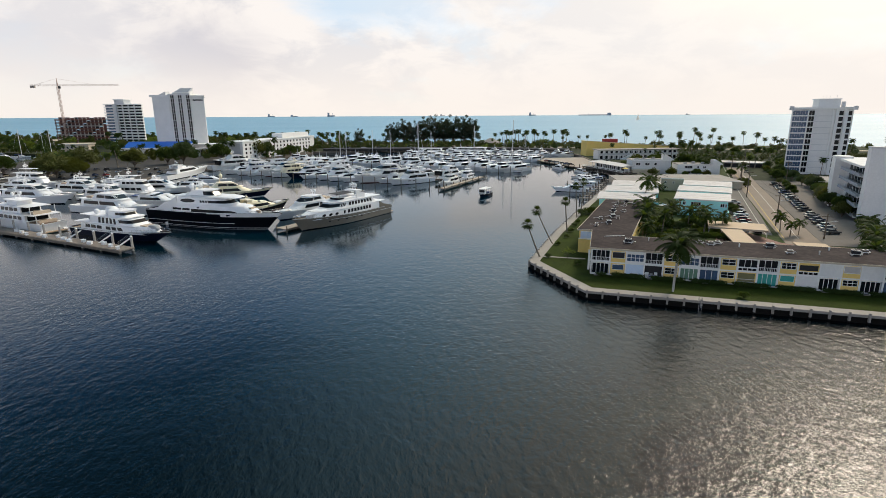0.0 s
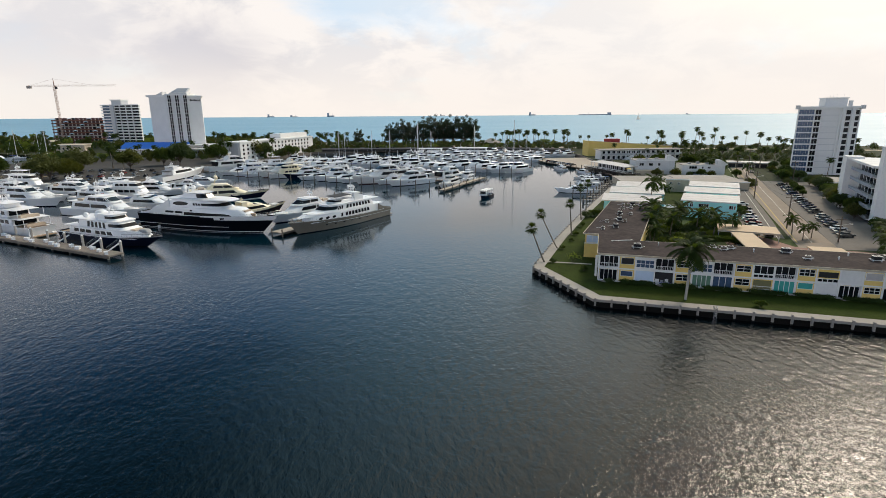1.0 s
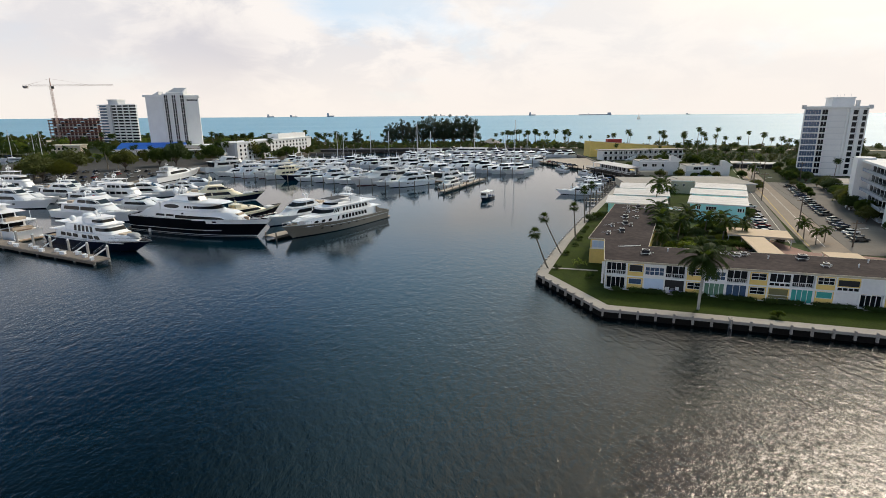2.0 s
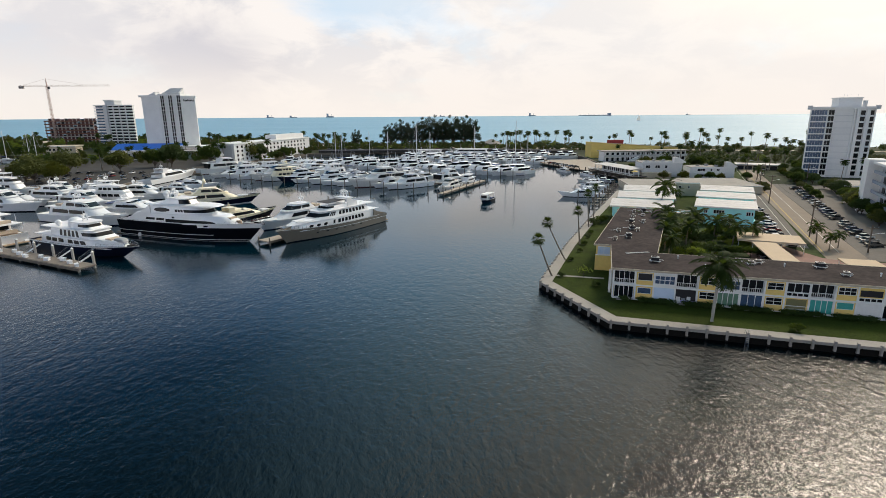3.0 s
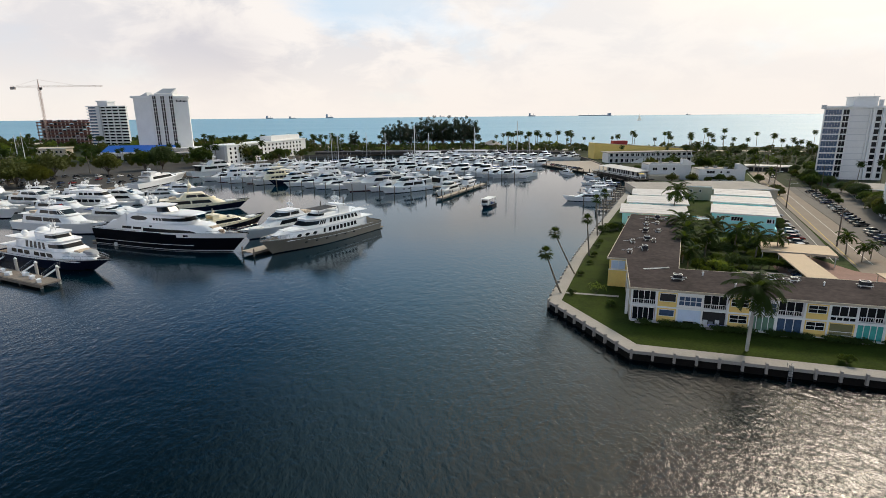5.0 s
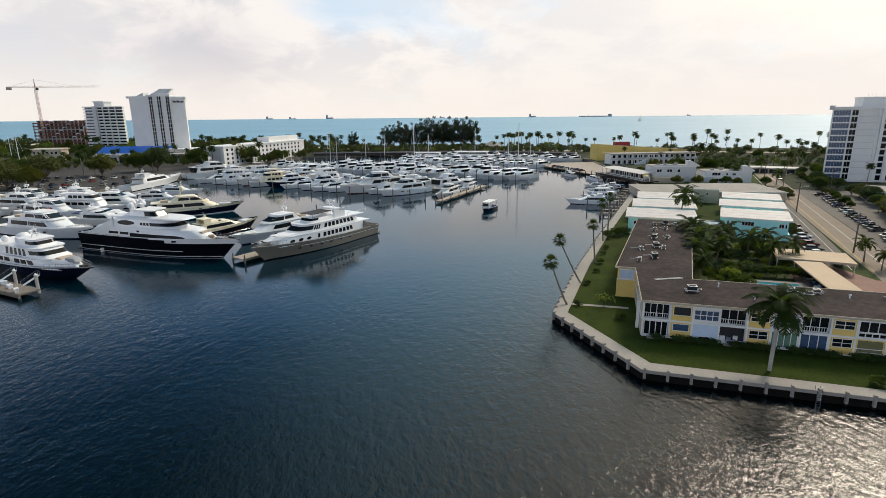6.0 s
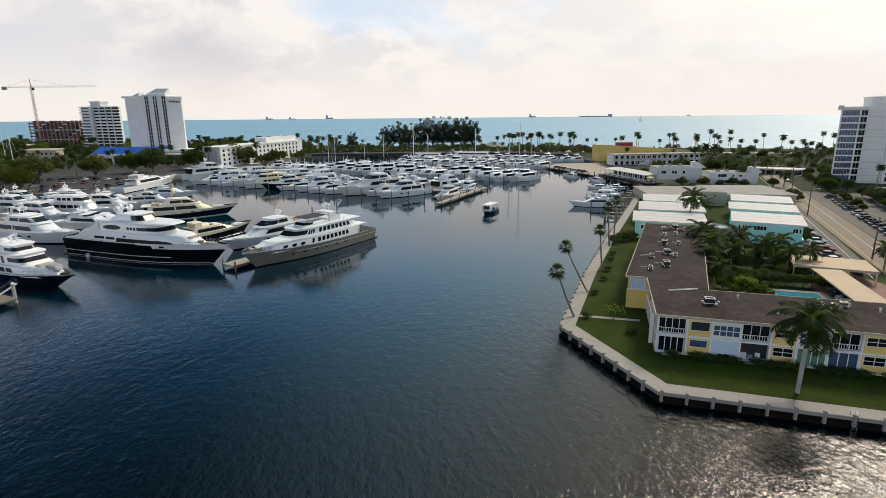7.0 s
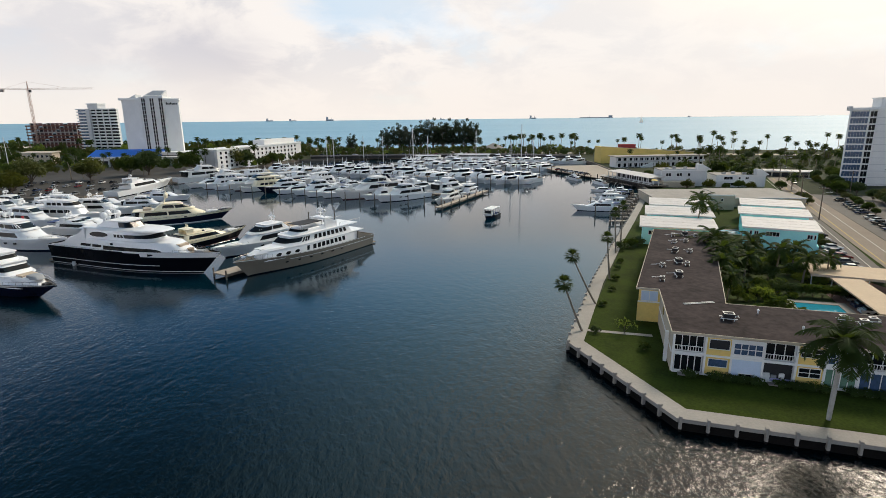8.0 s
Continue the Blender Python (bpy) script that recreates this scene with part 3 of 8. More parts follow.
seawall("seawall", [(95, 293), (76.0, 250.4), *WEST[::-1], TIP, BEND, SOUTH], 2.1, "pale concrete seawall cap with square piles over dark water")
bm = bmesh.new()
quay = [(-300, 330), (-285, 284), (-218, 279), (-163, 285), (-160, 350), (-146, 408), (-120, 494), (-60, 514), (34, 503), (106, 473), (110, 440), (103, 335), (95, 293)]
for a, b in zip(quay, quay[1:]):
    prism(bm, along(a, b, 1.4), -2.0, 1.75)
tagged(link("quay_edge", bm, M["pile"]), "dark grey timber and concrete edge of the marina quay", "quay", kind="structure")
# raised coast road with a parapet behind the marina
bm = bmesh.new()
for a, b in (((-112, 506), (34, 512)), ((34, 512), (112, 482))):
    prism(bm, along(a, b, 9), 1.4, 3.6)
tagged(link("coast_road", bm, M["darkasphalt"]), "raised grey road deck behind the marina", "road", kind="structure")
bm = bmesh.new()
for a, b in (((-112, 501), (34, 507)), ((34, 507), (110, 477))):
    prism(bm, along(a, b, 0.5), 3.55, 4.5)
tagged(link("road_parapet", bm, M["greyroof"]), "long low grey parapet of the coast road", "parapet", kind="structure")

# ladder on the seawall
ladder = thing("ladder", "grey metal swim ladder hung on the seawall", "ladder", m=at(46.6, 93.3, 0, -16.5))
for x in (-0.25, 0.25):
    bm = bmesh.new()
    pipe(bm, [(x, 0.5, 1.6), (x, 0.5, 2.3), (x, -0.3, 2.3), (x, -0.35, -0.5)], 0.035)
    part("rail", bm, M["steel"], ladder)
for k in range(5):
    part("rung", tube(bmesh.new(), (-0.25, -0.35, 0.1 + k * 0.32), (0.25, -0.35, 0.1 + k * 0.32), 0.03), M["steel"], ladder)

# ---- buildings ----
def spot(o, angle):
    """The local frame of a wall: x along it, y into the building."""
    return at(o[0], o[1], 0, angle)


def local_poly(m, pts):
    inv = m.inverted()
    return [tuple((inv @ Vector((x, y, 0))).xy) for x, y in pts]


def shrink(pts, d):
    """An outline, anticlockwise, moved inwards by d (outwards if negative)."""
    n, res = len(pts), []
    for i in range(n):
        a, b, c = Vector(pts[i - 1]), Vector(pts[i]), Vector(pts[(i + 1) % n])
        e, f = (b - a).normalized(), (c - b).normalized()
        ne, nf = Vector((-e.y, e.x)), Vector((-f.y, f.x))
        res.append(tuple(b + (ne + nf) / (1 + ne.dot(nf)) * d))
    return res


def window(parent, x0, x1, z0, z1, y=0.0, glass="glass", panes=1, frame_mat="trim", bar=0.07, deep=0.10, rows=1):
    """A framed window on the wall plane y: frame as its own mesh, with one mesh for each pane below it."""
    xs, zs = [x0], [z0]
    for k in range(panes + 1):
        x = x0 + (x1 - x0 - bar) * k / panes
        xs += ([] if k == 0 else [x]) + [x + bar]
    for k in range(rows + 1):
        z = z0 + (z1 - z0 - bar) * k / rows
        zs += ([] if k == 0 else [z]) + [z + bar]
    bm = bmesh.new()
    grid = [[bm.verts.new((x, y - deep, z)) for z in zs] for x in xs]
    for i in range(len(xs) - 1):
        for j in range(len(zs) - 1):
            if i % 2 == 0 or j % 2 == 0:
                bm.faces.new((grid[i][j], grid[i + 1][j], grid[i + 1][j + 1], grid[i][j + 1]))
    made = bmesh.ops.extrude_face_region(bm, geom=bm.faces[:])
    bmesh.ops.translate(bm, verts=[v for v in made["geom"] if isinstance(v, bmesh.types.BMVert)], vec=(0, deep + 0.02, 0))
    bmesh.ops.recalc_face_normals(bm, faces=bm.faces[:])
    f = part("window", bm, M[frame_mat], parent)
    for k in range(panes):
        part("pane", boxbm(xs[2 * k + 1], xs[2 * k + 2], y - deep * 0.35, y, z0 + bar, z1 - bar), M[glass], f)
    return f


def railing(parent, x0, x1, z0, z1, y):
    """A balcony railing, cut as one grid of bars."""
    n = max(2, round((x1 - x0) / 0.32))
    xs = [x0]
    for k in range(n + 1):
        x = x0 + (x1 - x0 - 0.05) * k / n
        xs += ([] if k == 0 else [x]) + [x + 0.05]
    zs = [z0, z0 + 0.06, z1 - 0.08, z1]
    bm = bmesh.new()
    grid = [[bm.verts.new((x, y - 0.03, z)) for z in zs] for x in xs]
    for i in range(len(xs) - 1):
        for j in range(3):
            if i % 2 == 0 or j != 1:
                bm.faces.new((grid[i][j], grid[i + 1][j], grid[i + 1][j + 1], grid[i][j + 1]))
    made = bmesh.ops.extrude_face_region(bm, geom=bm.faces[:])
    bmesh.ops.translate(bm, verts=[v for v in made["geom"] if isinstance(v, bmesh.types.BMVert)], vec=(0, 0.06, 0))
    bmesh.ops.recalc_face_normals(bm, faces=bm.faces[:])
    return part("railing", bm, M["trim"], parent, "white metal balcony railing")


# -- the two-storey yellow and white apartment house --
A0, TH = Vector((31.2, 111.3)), -16.5
D0 = Vector((math.cos(radians(TH)), math.sin(radians(TH))))
N0 = Vector((-D0.y, D0.x))
FRONT = 78.0
foot = [A0, A0 + D0 * FRONT, A0 + D0 * FRONT + N0 * 12.6, A0 + D0 * 8.1 + N0 * 12.6, Vector((64.9, 170.8)), Vector((53.3, 175.3)),
        Vector((33.1, 129.9)), A0 + N0 * 18.3]
flat = thing("apartment_house", "two-storey yellow and white apartment house with a brown flat roof", "apartment house", m=spot(A0, TH))
fp = local_poly(flat.matrix_basis, [tuple(p) for p in foot])
body = [(0.25, 0.7)] + [(fp[1][0], 0.7)] + fp[2:]
part("wall", prism(bmesh.new(), body, 1.4, 7.15), M["yellow"], flat, "yellow painted stucco wall")
part("roof", prism(bmesh.new(), shrink(fp, -0.35), 7.15, 7.42), M["roof"], flat, "stained brown gravel flat roof")
bm = bmesh.new()
edge = shrink(fp, -0.42)
for a, b in zip(edge, edge[1:] + edge[:1]):
    prism(bm, along(a, b, 0.10), 7.12, 7.47)
part("roof_edge", bm, M["beige"], flat, "pale roof edge trim")
part("plinth", boxbm(0, FRONT, -0.12, 0.72, 1.4, 1.72), M["trim"], flat)
part("floor_band", boxbm(-0.05, FRONT, -0.10, 0.7, 4.22, 4.50), M["trim"], flat)
part("eaves_band", boxbm(-0.05, FRONT, -0.06, 0.7, 6.92, 7.13), M["trim"], flat)
G0, G1, S0, S1 = 1.72, 4.22, 4.50, 6.92         # floor and head of each storey
KINDS = ["darkrail/dark", "Y:one", "white/shutter", "darkrail/patio", "Y:two", "white/green", "darkrail/blue", "Y:two", "dark/olive", "darkrail/teal",
         "Y:teal", "screen/white", "plain/dark", "Y:three", "plain/dark", "darkrail/blue", "Y:two", "white/green", "darkrail/dark", "Y:two", "plain/dark", "darkrail/blue"]
x = 0.0
for i, kind in enumerate(KINDS):
    wide = 3.15 if kind[0] == "Y" else (3.9 if i == 0 else 3.70)
    x0, x1 = x + 0.13, x + wide - 0.13
    x += wide
    part("pier", boxbm(x0 - 0.26, x0, -0.08, 0.7, G0, 6.92), M["trim"], flat)
    if kind[0] == "Y":
        for z0, z1 in ((G0, G1), (S0, S1)):
            part("wall_panel", boxbm(x0, x1, 0.0, 0.68, z0, z1), M["yellow"], flat, "warm yellow stucco panel")
        if kind == "Y:one":
            window(flat, x0 + 0.25, x1 - 0.15, 5.35, 6.75, glass="dark")
            window(flat, x0 + 0.3, x1 - 0.25, 2.85, 4.0, glass="blueglass")
        elif kind == "Y:teal":
            window(flat, x0 + 0.15, x1 - 0.15, 5.45, 6.75, panes=3, rows=2)
            window(flat, x0 + 0.2, x1 - 0.2, 2.9, 4.15, glass="teal")
        elif kind == "Y:three":
            window(flat, x0 + 0.1, x1 - 0.1, 5.4, 6.8, glass="whiteroof")
            window(flat, x0 + 0.2, x1 - 0.2, 2.9, 4.1, panes=3, rows=2)
        else:
            window(flat, x0 + 0.2, x1 - 0.2, 5.45, 6.7, panes=2, rows=2)
            window(flat, x0 + 0.2, x1 - 0.2, 2.75, 4.05, panes=2, rows=2)
        continue
    up, low = kind.split("/")
    if up == "darkrail":
        window(flat, x0, x1, S0, S1, y=0.55, glass="glass", panes=4 if i == 0 else 3, bar=0.09)
        railing(flat, x0, x1, S0, S0 + 0.95, 0.02)
    elif up == "dark":
        window(flat, x0, x1, S0 + 0.75, S1, glass="glass", panes=3, bar=0.10)
        window(flat, x0, x1, S0, S0 + 0.72, glass="glass", panes=4, bar=0.12)
    elif up == "white":
        part("apron", boxbm(x0, x1, 0.0, 0.3, S0, S0 + 0.35), M["trim"], flat)
        part("apron", boxbm(x0, x1, 0.0, 0.3, S1 - 0.4, S1), M["trim"], flat)
        window(flat, x0, x1, S0 + 0.36, S1 - 0.41, glass="blueglass", panes=4, rows=2, bar=0.10)
    elif up == "screen":
        part("surround", boxbm(x0, x1, 0.0, 0.3, S1 - 0.3, S1), M["yellow"], flat)
        window(flat, x0, x1, S0 + 0.75, S1 - 0.3, glass="dark", panes=1, frame_mat="yellow", bar=0.14)
        window(flat, x0, x1, S0, S0 + 0.72, glass="glass", panes=4, bar=0.12)
    else:
        part("shutter_panel", boxbm(x0, x1, 0.0, 0.3, S0, S1), M["stucco"], flat, "closed white storm shutters")
    if low == "dark":
        window(flat, x0 + 0.1, x1 - 0.1, G0, G1 - 0.15, y=0.3, glass="glass", panes=4, bar=0.10)
    elif low == "shutter":
        part("shutter_panel", boxbm(x0, x1, 0.02, 0.3, G0, G1), M["shutter"], flat, "pale blue closed shutters")
        window(flat, x0 + 0.9, x0 + 2.5, G0 + 0.12, G0 + 0.62, y=0.02, panes=2)
    elif low == "patio":
        # near-black sheet paints the shade at the back of the patio
        part("back_wall", boxbm(x0, x1, 0.6, 0.68, G0, G1), M["dark"], flat, "near-black panel for the shade of the open patio")
        for k, (a, b, c) in enumerate(((0.2, 0.9, 0.9), (1.1, 1.7, 0.7), (2.0, 2.6, 1.0))):
            part("patio_chair", boxbm(x0 + a, x0 + b, 0.3, 0.55, G0, G0 + c), M["rubber" if k % 2 else "trim"], flat, "pale patio seat")
        part("blanket", boxbm(x0 + 0.9, x1 - 0.2, 0.0, 0.06, G0, G0 + 0.42), M["lavender"], flat, "lavender cloth along the patio edge")
        railing(flat, x0, x0 + 0.85, G0, G0 + 0.8, 0.02)
    elif low == "green":
        window(flat, x0, x1, G0, G1, y=0.15, glass="green", panes=4, bar=0.09)
    elif low == "blue":
        window(flat, x0, x1, G0, G1, y=0.15, glass="blueglass", panes=3, bar=0.09)
    elif low == "teal":
        window(flat, x0, x1, G0, G1, y=0.1, glass="teal", panes=4, bar=0.08)
    elif low == "olive":
        window(flat, x0, x1, G0 + 0.1, G1, y=0.1, glass="olive", frame_mat="yellow", bar=0.2)
        for z in (2.2, 2.75):
            part("rail_bar", boxbm(x0, x1, -0.05, 0.03, z, z + 0.08), M["trim"], flat)
    else:
        part("shutter_panel", boxbm(x0, x1, 0.02, 0.3, G0 + 0.35, G1), M["stucco"], flat, "closed white storm shutters")
        window(flat, x0, x1, G0, G0 + 0.33, y=0.02, panes=4, bar=0.06)
    if i not in (2, 5, 8, 11):
        part("step", boxbm(x0 + 0.6, x0 + 1.6, -1.0, -0.12, 1.45, 1.66), M["cap"], flat, "white concrete door step")
# west faces
part("side_wall", prism(bmesh.new(), local_poly(flat.matrix_basis, along(A0 - D0 * 0.0 + N0 * 0.1, A0 + N0 * 18.2, 0.3)), 1.4, 7.1), M["beige"], flat, "cream side wall")
part("downpipe_wall", boxbm(-0.75, -0.3, 3.0, 3.5, 1.4, 6.0), M["trim"], flat, "white side screen")
part("side_band", boxbm(-0.25, 0.2, 0.2, 18, 4.25, 4.45), M["trim"], flat)
part("side_window", boxbm(-0.2, 0.2, 11.5, 12.8, 5.3, 6.3), M["glass"], flat)
sw = thing("apartment_gable", "yellow gable wall with white louvred upper windows", "house wall", m=spot(tuple(foot[6]), TH))
part("wall_panel", boxbm(-0.1, 3.4, -0.22, -0.02, 1.4, 4.9), M["yellow"], sw, "yellow gable panel")
part("band", boxbm(-0.1, 3.4, -0.28, -0.02, 4.9, 5.05), M["trim"], sw)
window(sw, 0.35, 3.0, 5.1, 6.9, y=-0.05, glass="shutter", panes=2, bar=0.09)

# fittings on the brown roof
def roof_unit(m, big):
    ob = thing("rooftop_unit", "grey rooftop air conditioner on a white metal stand", "air conditioner", "rooftop units", m)
    w = 0.70 if big else 0.48
    bm = bmesh.new()
    for sx in (-w, w):
        for sy in (-w * 0.7, w * 0.7):
            box(bm, sx - 0.04, sx + 0.04, sy - 0.04, sy + 0.04, 0, 0.24)
    for sy in (-w * 0.7, w * 0.7):
        box(bm, -w - 0.35, w + 0.35, sy - 0.06, sy + 0.06, 0.24, 0.34)
    part("stand", bm, M["trim"], ob, "white metal stand")
    bm = boxbm(-w, w, -w * 0.75, w * 0.75, 0.34, 0.98 if big else 0.74)
    bmesh.ops.bevel(bm, geom=bm.edges[:], offset=0.05, segments=1, affect="EDGES")
    part("casing", bm, M["dark" if big else "pile"], ob)
    top = 0.98 if big else 0.74
    bm = bmesh.new()
    for q in ((-w, w, -w * 0.75, -w * 0.75 + 0.09), (-w, w, w * 0.75 - 0.09, w * 0.75), (-w, -w + 0.09, -w * 0.75 + 0.09, w * 0.75 - 0.09), (w - 0.09, w, -w * 0.75 + 0.09, w * 0.75 - 0.09)):
        box(bm, *q, top - 0.02, top + 0.05)
    part("rim", bm, M["alum"], ob, "pale metal rim")
    part("fan_grille", tube(bmesh.new(), (0, 0, top), (0, 0, top + 0.07), w * 0.5, n=12), M["dark"], ob)
    bm = pipe(bmesh.new(), [(w, 0.1, 0.5), (w + 0.5, 0.2, 0.45), (w + 0.9, 0.9, 0.1), (w + 0.9, 1.8, 0.06)], 0.05)
    part("pipe", bm, M["alum"], ob, "bent white coolant pipe")
    return ob


units = [(7.5, 6.0, 1), (22.5, 9.6, 0), (24.5, 8.6, 0), (26.0, 9.8, 0), (36.0, 9.5, 1), (38.5, 5.0, 0), (50.5, 7.0, 1), (53, 9.2, 0), (60, 6, 1)]
for x, y, big in units:
    m = spot(A0 + D0 * x + N0 * y, TH) @ Matrix.Translation((0, 0, 7.42))
    roof_unit(m, big)
for k, (f, s, big) in enumerate(((0.12, 0.35, 0), (0.2, 0.6, 1), (0.3, 0.3, 0), (0.38, 0.55, 1), (0.36, 0.7, 0), (0.55, 0.45, 1), (0.57, 0.7, 0), (0.72, 0.4, 0),
                                 (0.76, 0.6, 0), (0.86, 0.35, 0), (0.9, 0.55, 1), (0.88, 0.75, 0))):
    a = foot[6].lerp(foot[5], f)
    b = Vector((40.5, 124)).lerp(foot[4], f)
    p = a.lerp(b, s)
    roof_unit(at(p.x, p.y, 7.42, 66 + 20 * math.sin(k * 7)), big)
for k, (x, y) in enumerate(((12, 9.5), (16, 4), (30, 8.5), (44, 6), (47, 10), (57, 9.5), (64, 9))):
    p = A0 + D0 * x + N0 * y
    v = thing("roof_vent", "small pale roof vent pipe", "vent", "roof vents", at(p.x, p.y, 7.42))
    part("pipe", tube(bmesh.new(), (0, 0, 0), (0, 0, 0.55), 0.11, n=8), M["trim"], v)
    part("cowl", tube(bmesh.new(), (0, 0, 0.55), (0, 0, 0.72), 0.2, 0.1, n=8), M["alum"], v)
p = A0 + D0 * 2.5 + N0 * 11
lad = thing("roof_ladder", "pale ladder lying on the brown roof", "ladder", m=at(p.x, p.y, 7.45, 8))
for y in (0, 0.4):
    part("stile", boxbm(0, 5.0, y - 0.04, y + 0.04, 0, 0.07), M["alum"], lad)
for k in range(14):
    part("rung", boxbm(0.2 + k * 0.35, 0.24 + k * 0.35, 0.04, 0.36, 0.015, 0.055), M["alum"], lad)


# -- low houses with white roofs --
def low_house(name, o, angle, a, b, top, wall, roof, label, group, windows=(), base=1.5, overhang=0.8, slope=0.5, storeys=2):
    ob = thing(name, label, "house", group, spot(o, angle))
    part("wall", prism(bmesh.new(), [(0, 0), (a, 0), (a, b), (0, b)], base - 0.1, top - 0.25), M[wall], ob)
    r = overhang
    part("roof", prism(bmesh.new(), [(-r, -r), (a + r, -r), (a + r, b + r), (-r, b + r)], top - 0.25, [top, top, top + slope, top + slope]), M[roof], ob)
    bm = bmesh.new()
    box(bm, -r - 0.03, a + r + 0.03, -r - 0.06, -r - 0.005, top - 0.32, top + 0.05)
    part("fascia", bm, M["trim"], ob)
    if slope > 0.2:
        for k in range(1, 4):
            y = -r + (b + 2 * r) * k / 4
            z = top + slope * k / 4
            part("roof_seam", boxbm(-r + 0.3, a + r - 0.3, y - 0.04, y + 0.04, z - 0.06, z + 0.02), M[roof], ob)
    for x0, x1, z0, z1, n in windows:
        window(ob, x0, x1, z0, z1, panes=n, bar=0.1)
    return ob


wins = [(1.0, 1.6, 5.0, 6.2, 1), (2.0, 3.0, 5.0, 6.2, 2), (4.6, 7.6, 5.0, 6.2, 4), (7.0, 7.8, 2.4, 3.4, 1), (13.4, 14.6, 4.9, 6.1, 2), (14.8, 15.3, 4.9, 6.1, 1)]
h = low_house("aqua_house", (78.2, 179.6), -27, 15.6, 11.5, 7.2, "aqua", "whiteroof", "aqua two-storey house with a white flat roof", "aqua houses", wins)
part("canopy", boxbm(8.3, 10.4, -0.9, 0, 3.4, 3.55), M["trim"], h, "small white door canopy")
part("door", boxbm(8.9, 9.9, -0.06, 0, 1.5, 3.3), M["trim"], h)
part("stair_wall", boxbm(15.6, 16.1, -0.2, 4.0, 1.4, 3.4), M["aqua"], h)
low_house("aqua_house", (87.4, 198.6), -27, 16.5, 9.0, 7.2, "aqua", "whiteroof", "aqua two-storey house with a white flat roof", "aqua houses", wins)
low_house("aqua_house", (96.1, 214.0), -27, 16.0, 10.0, 7.2, "aqua", "whiteroof", "aqua two-storey house with a white flat roof", "aqua houses", wins)
for k, (x, y) in enumerate(((53.6, 184.6), (62.0, 203.5), (70.0, 221.5))):
    low_house("aqua_house", (x, y), -20, 17.5, 11.5, 6.6 - 0.2 * k, "aqua", "whiteroof", "pale aqua house with a broad white roof by the canal", "aqua houses",
              [(1.5, 3.0, 4.2, 5.4, 2), (6, 8, 4.2, 5.4, 2), (11, 13, 4.2, 5.4, 2)])
low_house("beige_house", (79.5, 243), -6, 26, 25, 4.9, "beige", "greyroof", "long beige flat-roofed house with a grey roof", "canal houses", slope=0.05, overhang=0.3)
low_house("beige_house", (106.0, 241.0), -6, 27, 27, 5.1, "beige", "greyroof", "long beige flat-roofed house with a grey roof", "canal houses", slope=0.05, overhang=0.3)
low_house("beige_block", (96.2, 237.5), -20, 9, 5.5, 6.9, "beige", "greyroof", "beige stucco block with small dark windows", "canal houses",
          [(1.2, 2.2, 4.6, 5.6, 1), (1.2, 2.2, 2.4, 3.4, 1), (4.6, 5.4, 4.6, 5.6, 1)], slope=0.0, overhang=0.1)
g = low_house("white_house", (105.6, 303), -5, 21, 13, 9.2, "greystucco", "greyroof", "pale grey flat-roofed house with a raised gable fin", "white houses",
              [(2, 4.5, 6.2, 7.8, 2), (7, 9.5, 6.2, 7.8, 2), (12, 13.4, 6.2, 7.8, 1)], slope=0.0, overhang=0.2)
part("gable_fin", loft(bmesh.new(), [[(16.4, y, 9.2), (22.4, y, 9.2), (22.4, y, 9.7), (18.6, y, 11.9), (16.4, y, 12.0)] for y in (-0.6, 3.0)]), M["stucco"], g, "white angular roof fin")
part("terrace", boxbm(-0.6, 14, -5.5, -0.02, 1.4, 4.2), M["beige"], g, "beige garden terrace wall")
part("rooftop_rail", boxbm(0.5, 15.6, -0.1, 0.1, 9.2, 9.9), M["greystucco"], g)
for k, (x, y) in enumerate(((3, 4), (7, 6), (11, 3.5), (13, 8))):
    part("roof_gear", boxbm(x, x + 1.4, y, y + 1.0, 9.2, 10.1 + 0.2 * (k % 2)), M["rubber"], g)
g = low_house("white_house", (129.2, 297.5), -7, 22, 12, 7.2, "stucco", "greyroof", "white two-storey house with a raised gable fin", "white houses",
              [(3.5, 7.5, 5.0, 6.5, 3), (10, 11, 5.1, 6.3, 1), (13, 14.6, 5.1, 6.3, 2), (3.5, 8.5, 2.2, 3.6, 3)], slope=0.0, overhang=0.2)
part("gable_fin", loft(bmesh.new(), [[(17.6, y, 7.2), (23.0, y, 7.2), (23.0, y, 7.7), (19.4, y, 9.9), (17.6, y, 10.0)] for y in (-0.6, 3.0)]), M["stucco"], g, "white angular roof fin")
part("floor_band", boxbm(0, 17.4, -0.5, -0.01, 4.2, 4.5), M["trim"], g)
for k, (x, y) in enumerate(((4, 4), (9, 6), (13, 3))):
    part("roof_gear", boxbm(x, x + 1.6, y, y + 1.1, 7.2, 8.0 + 0.3 * (k % 2)), M["rubber"], g)
ar = thing("arcade", "low white arcade building behind the marina trees", "building", m=spot((-262, 440), 6))
part("wall", boxbm(0, 96, 3, 12, 1.4, 7.6), M["stucco"], ar)
part("roof", boxbm(-0.8, 96.8, -0.6, 12.6, 7.6, 8.1), M["whiteroof"], ar)
for k in range(17):
    part("column", boxbm(k * 5.9, k * 5.9 + 1.2, -0.2, 0.8, 1.4, 7.6), M["trim"], ar)
    if k < 16:
        # near-black panel on the wall, painted as shade behind the columns
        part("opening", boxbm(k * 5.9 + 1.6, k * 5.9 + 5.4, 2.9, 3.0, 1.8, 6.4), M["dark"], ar)
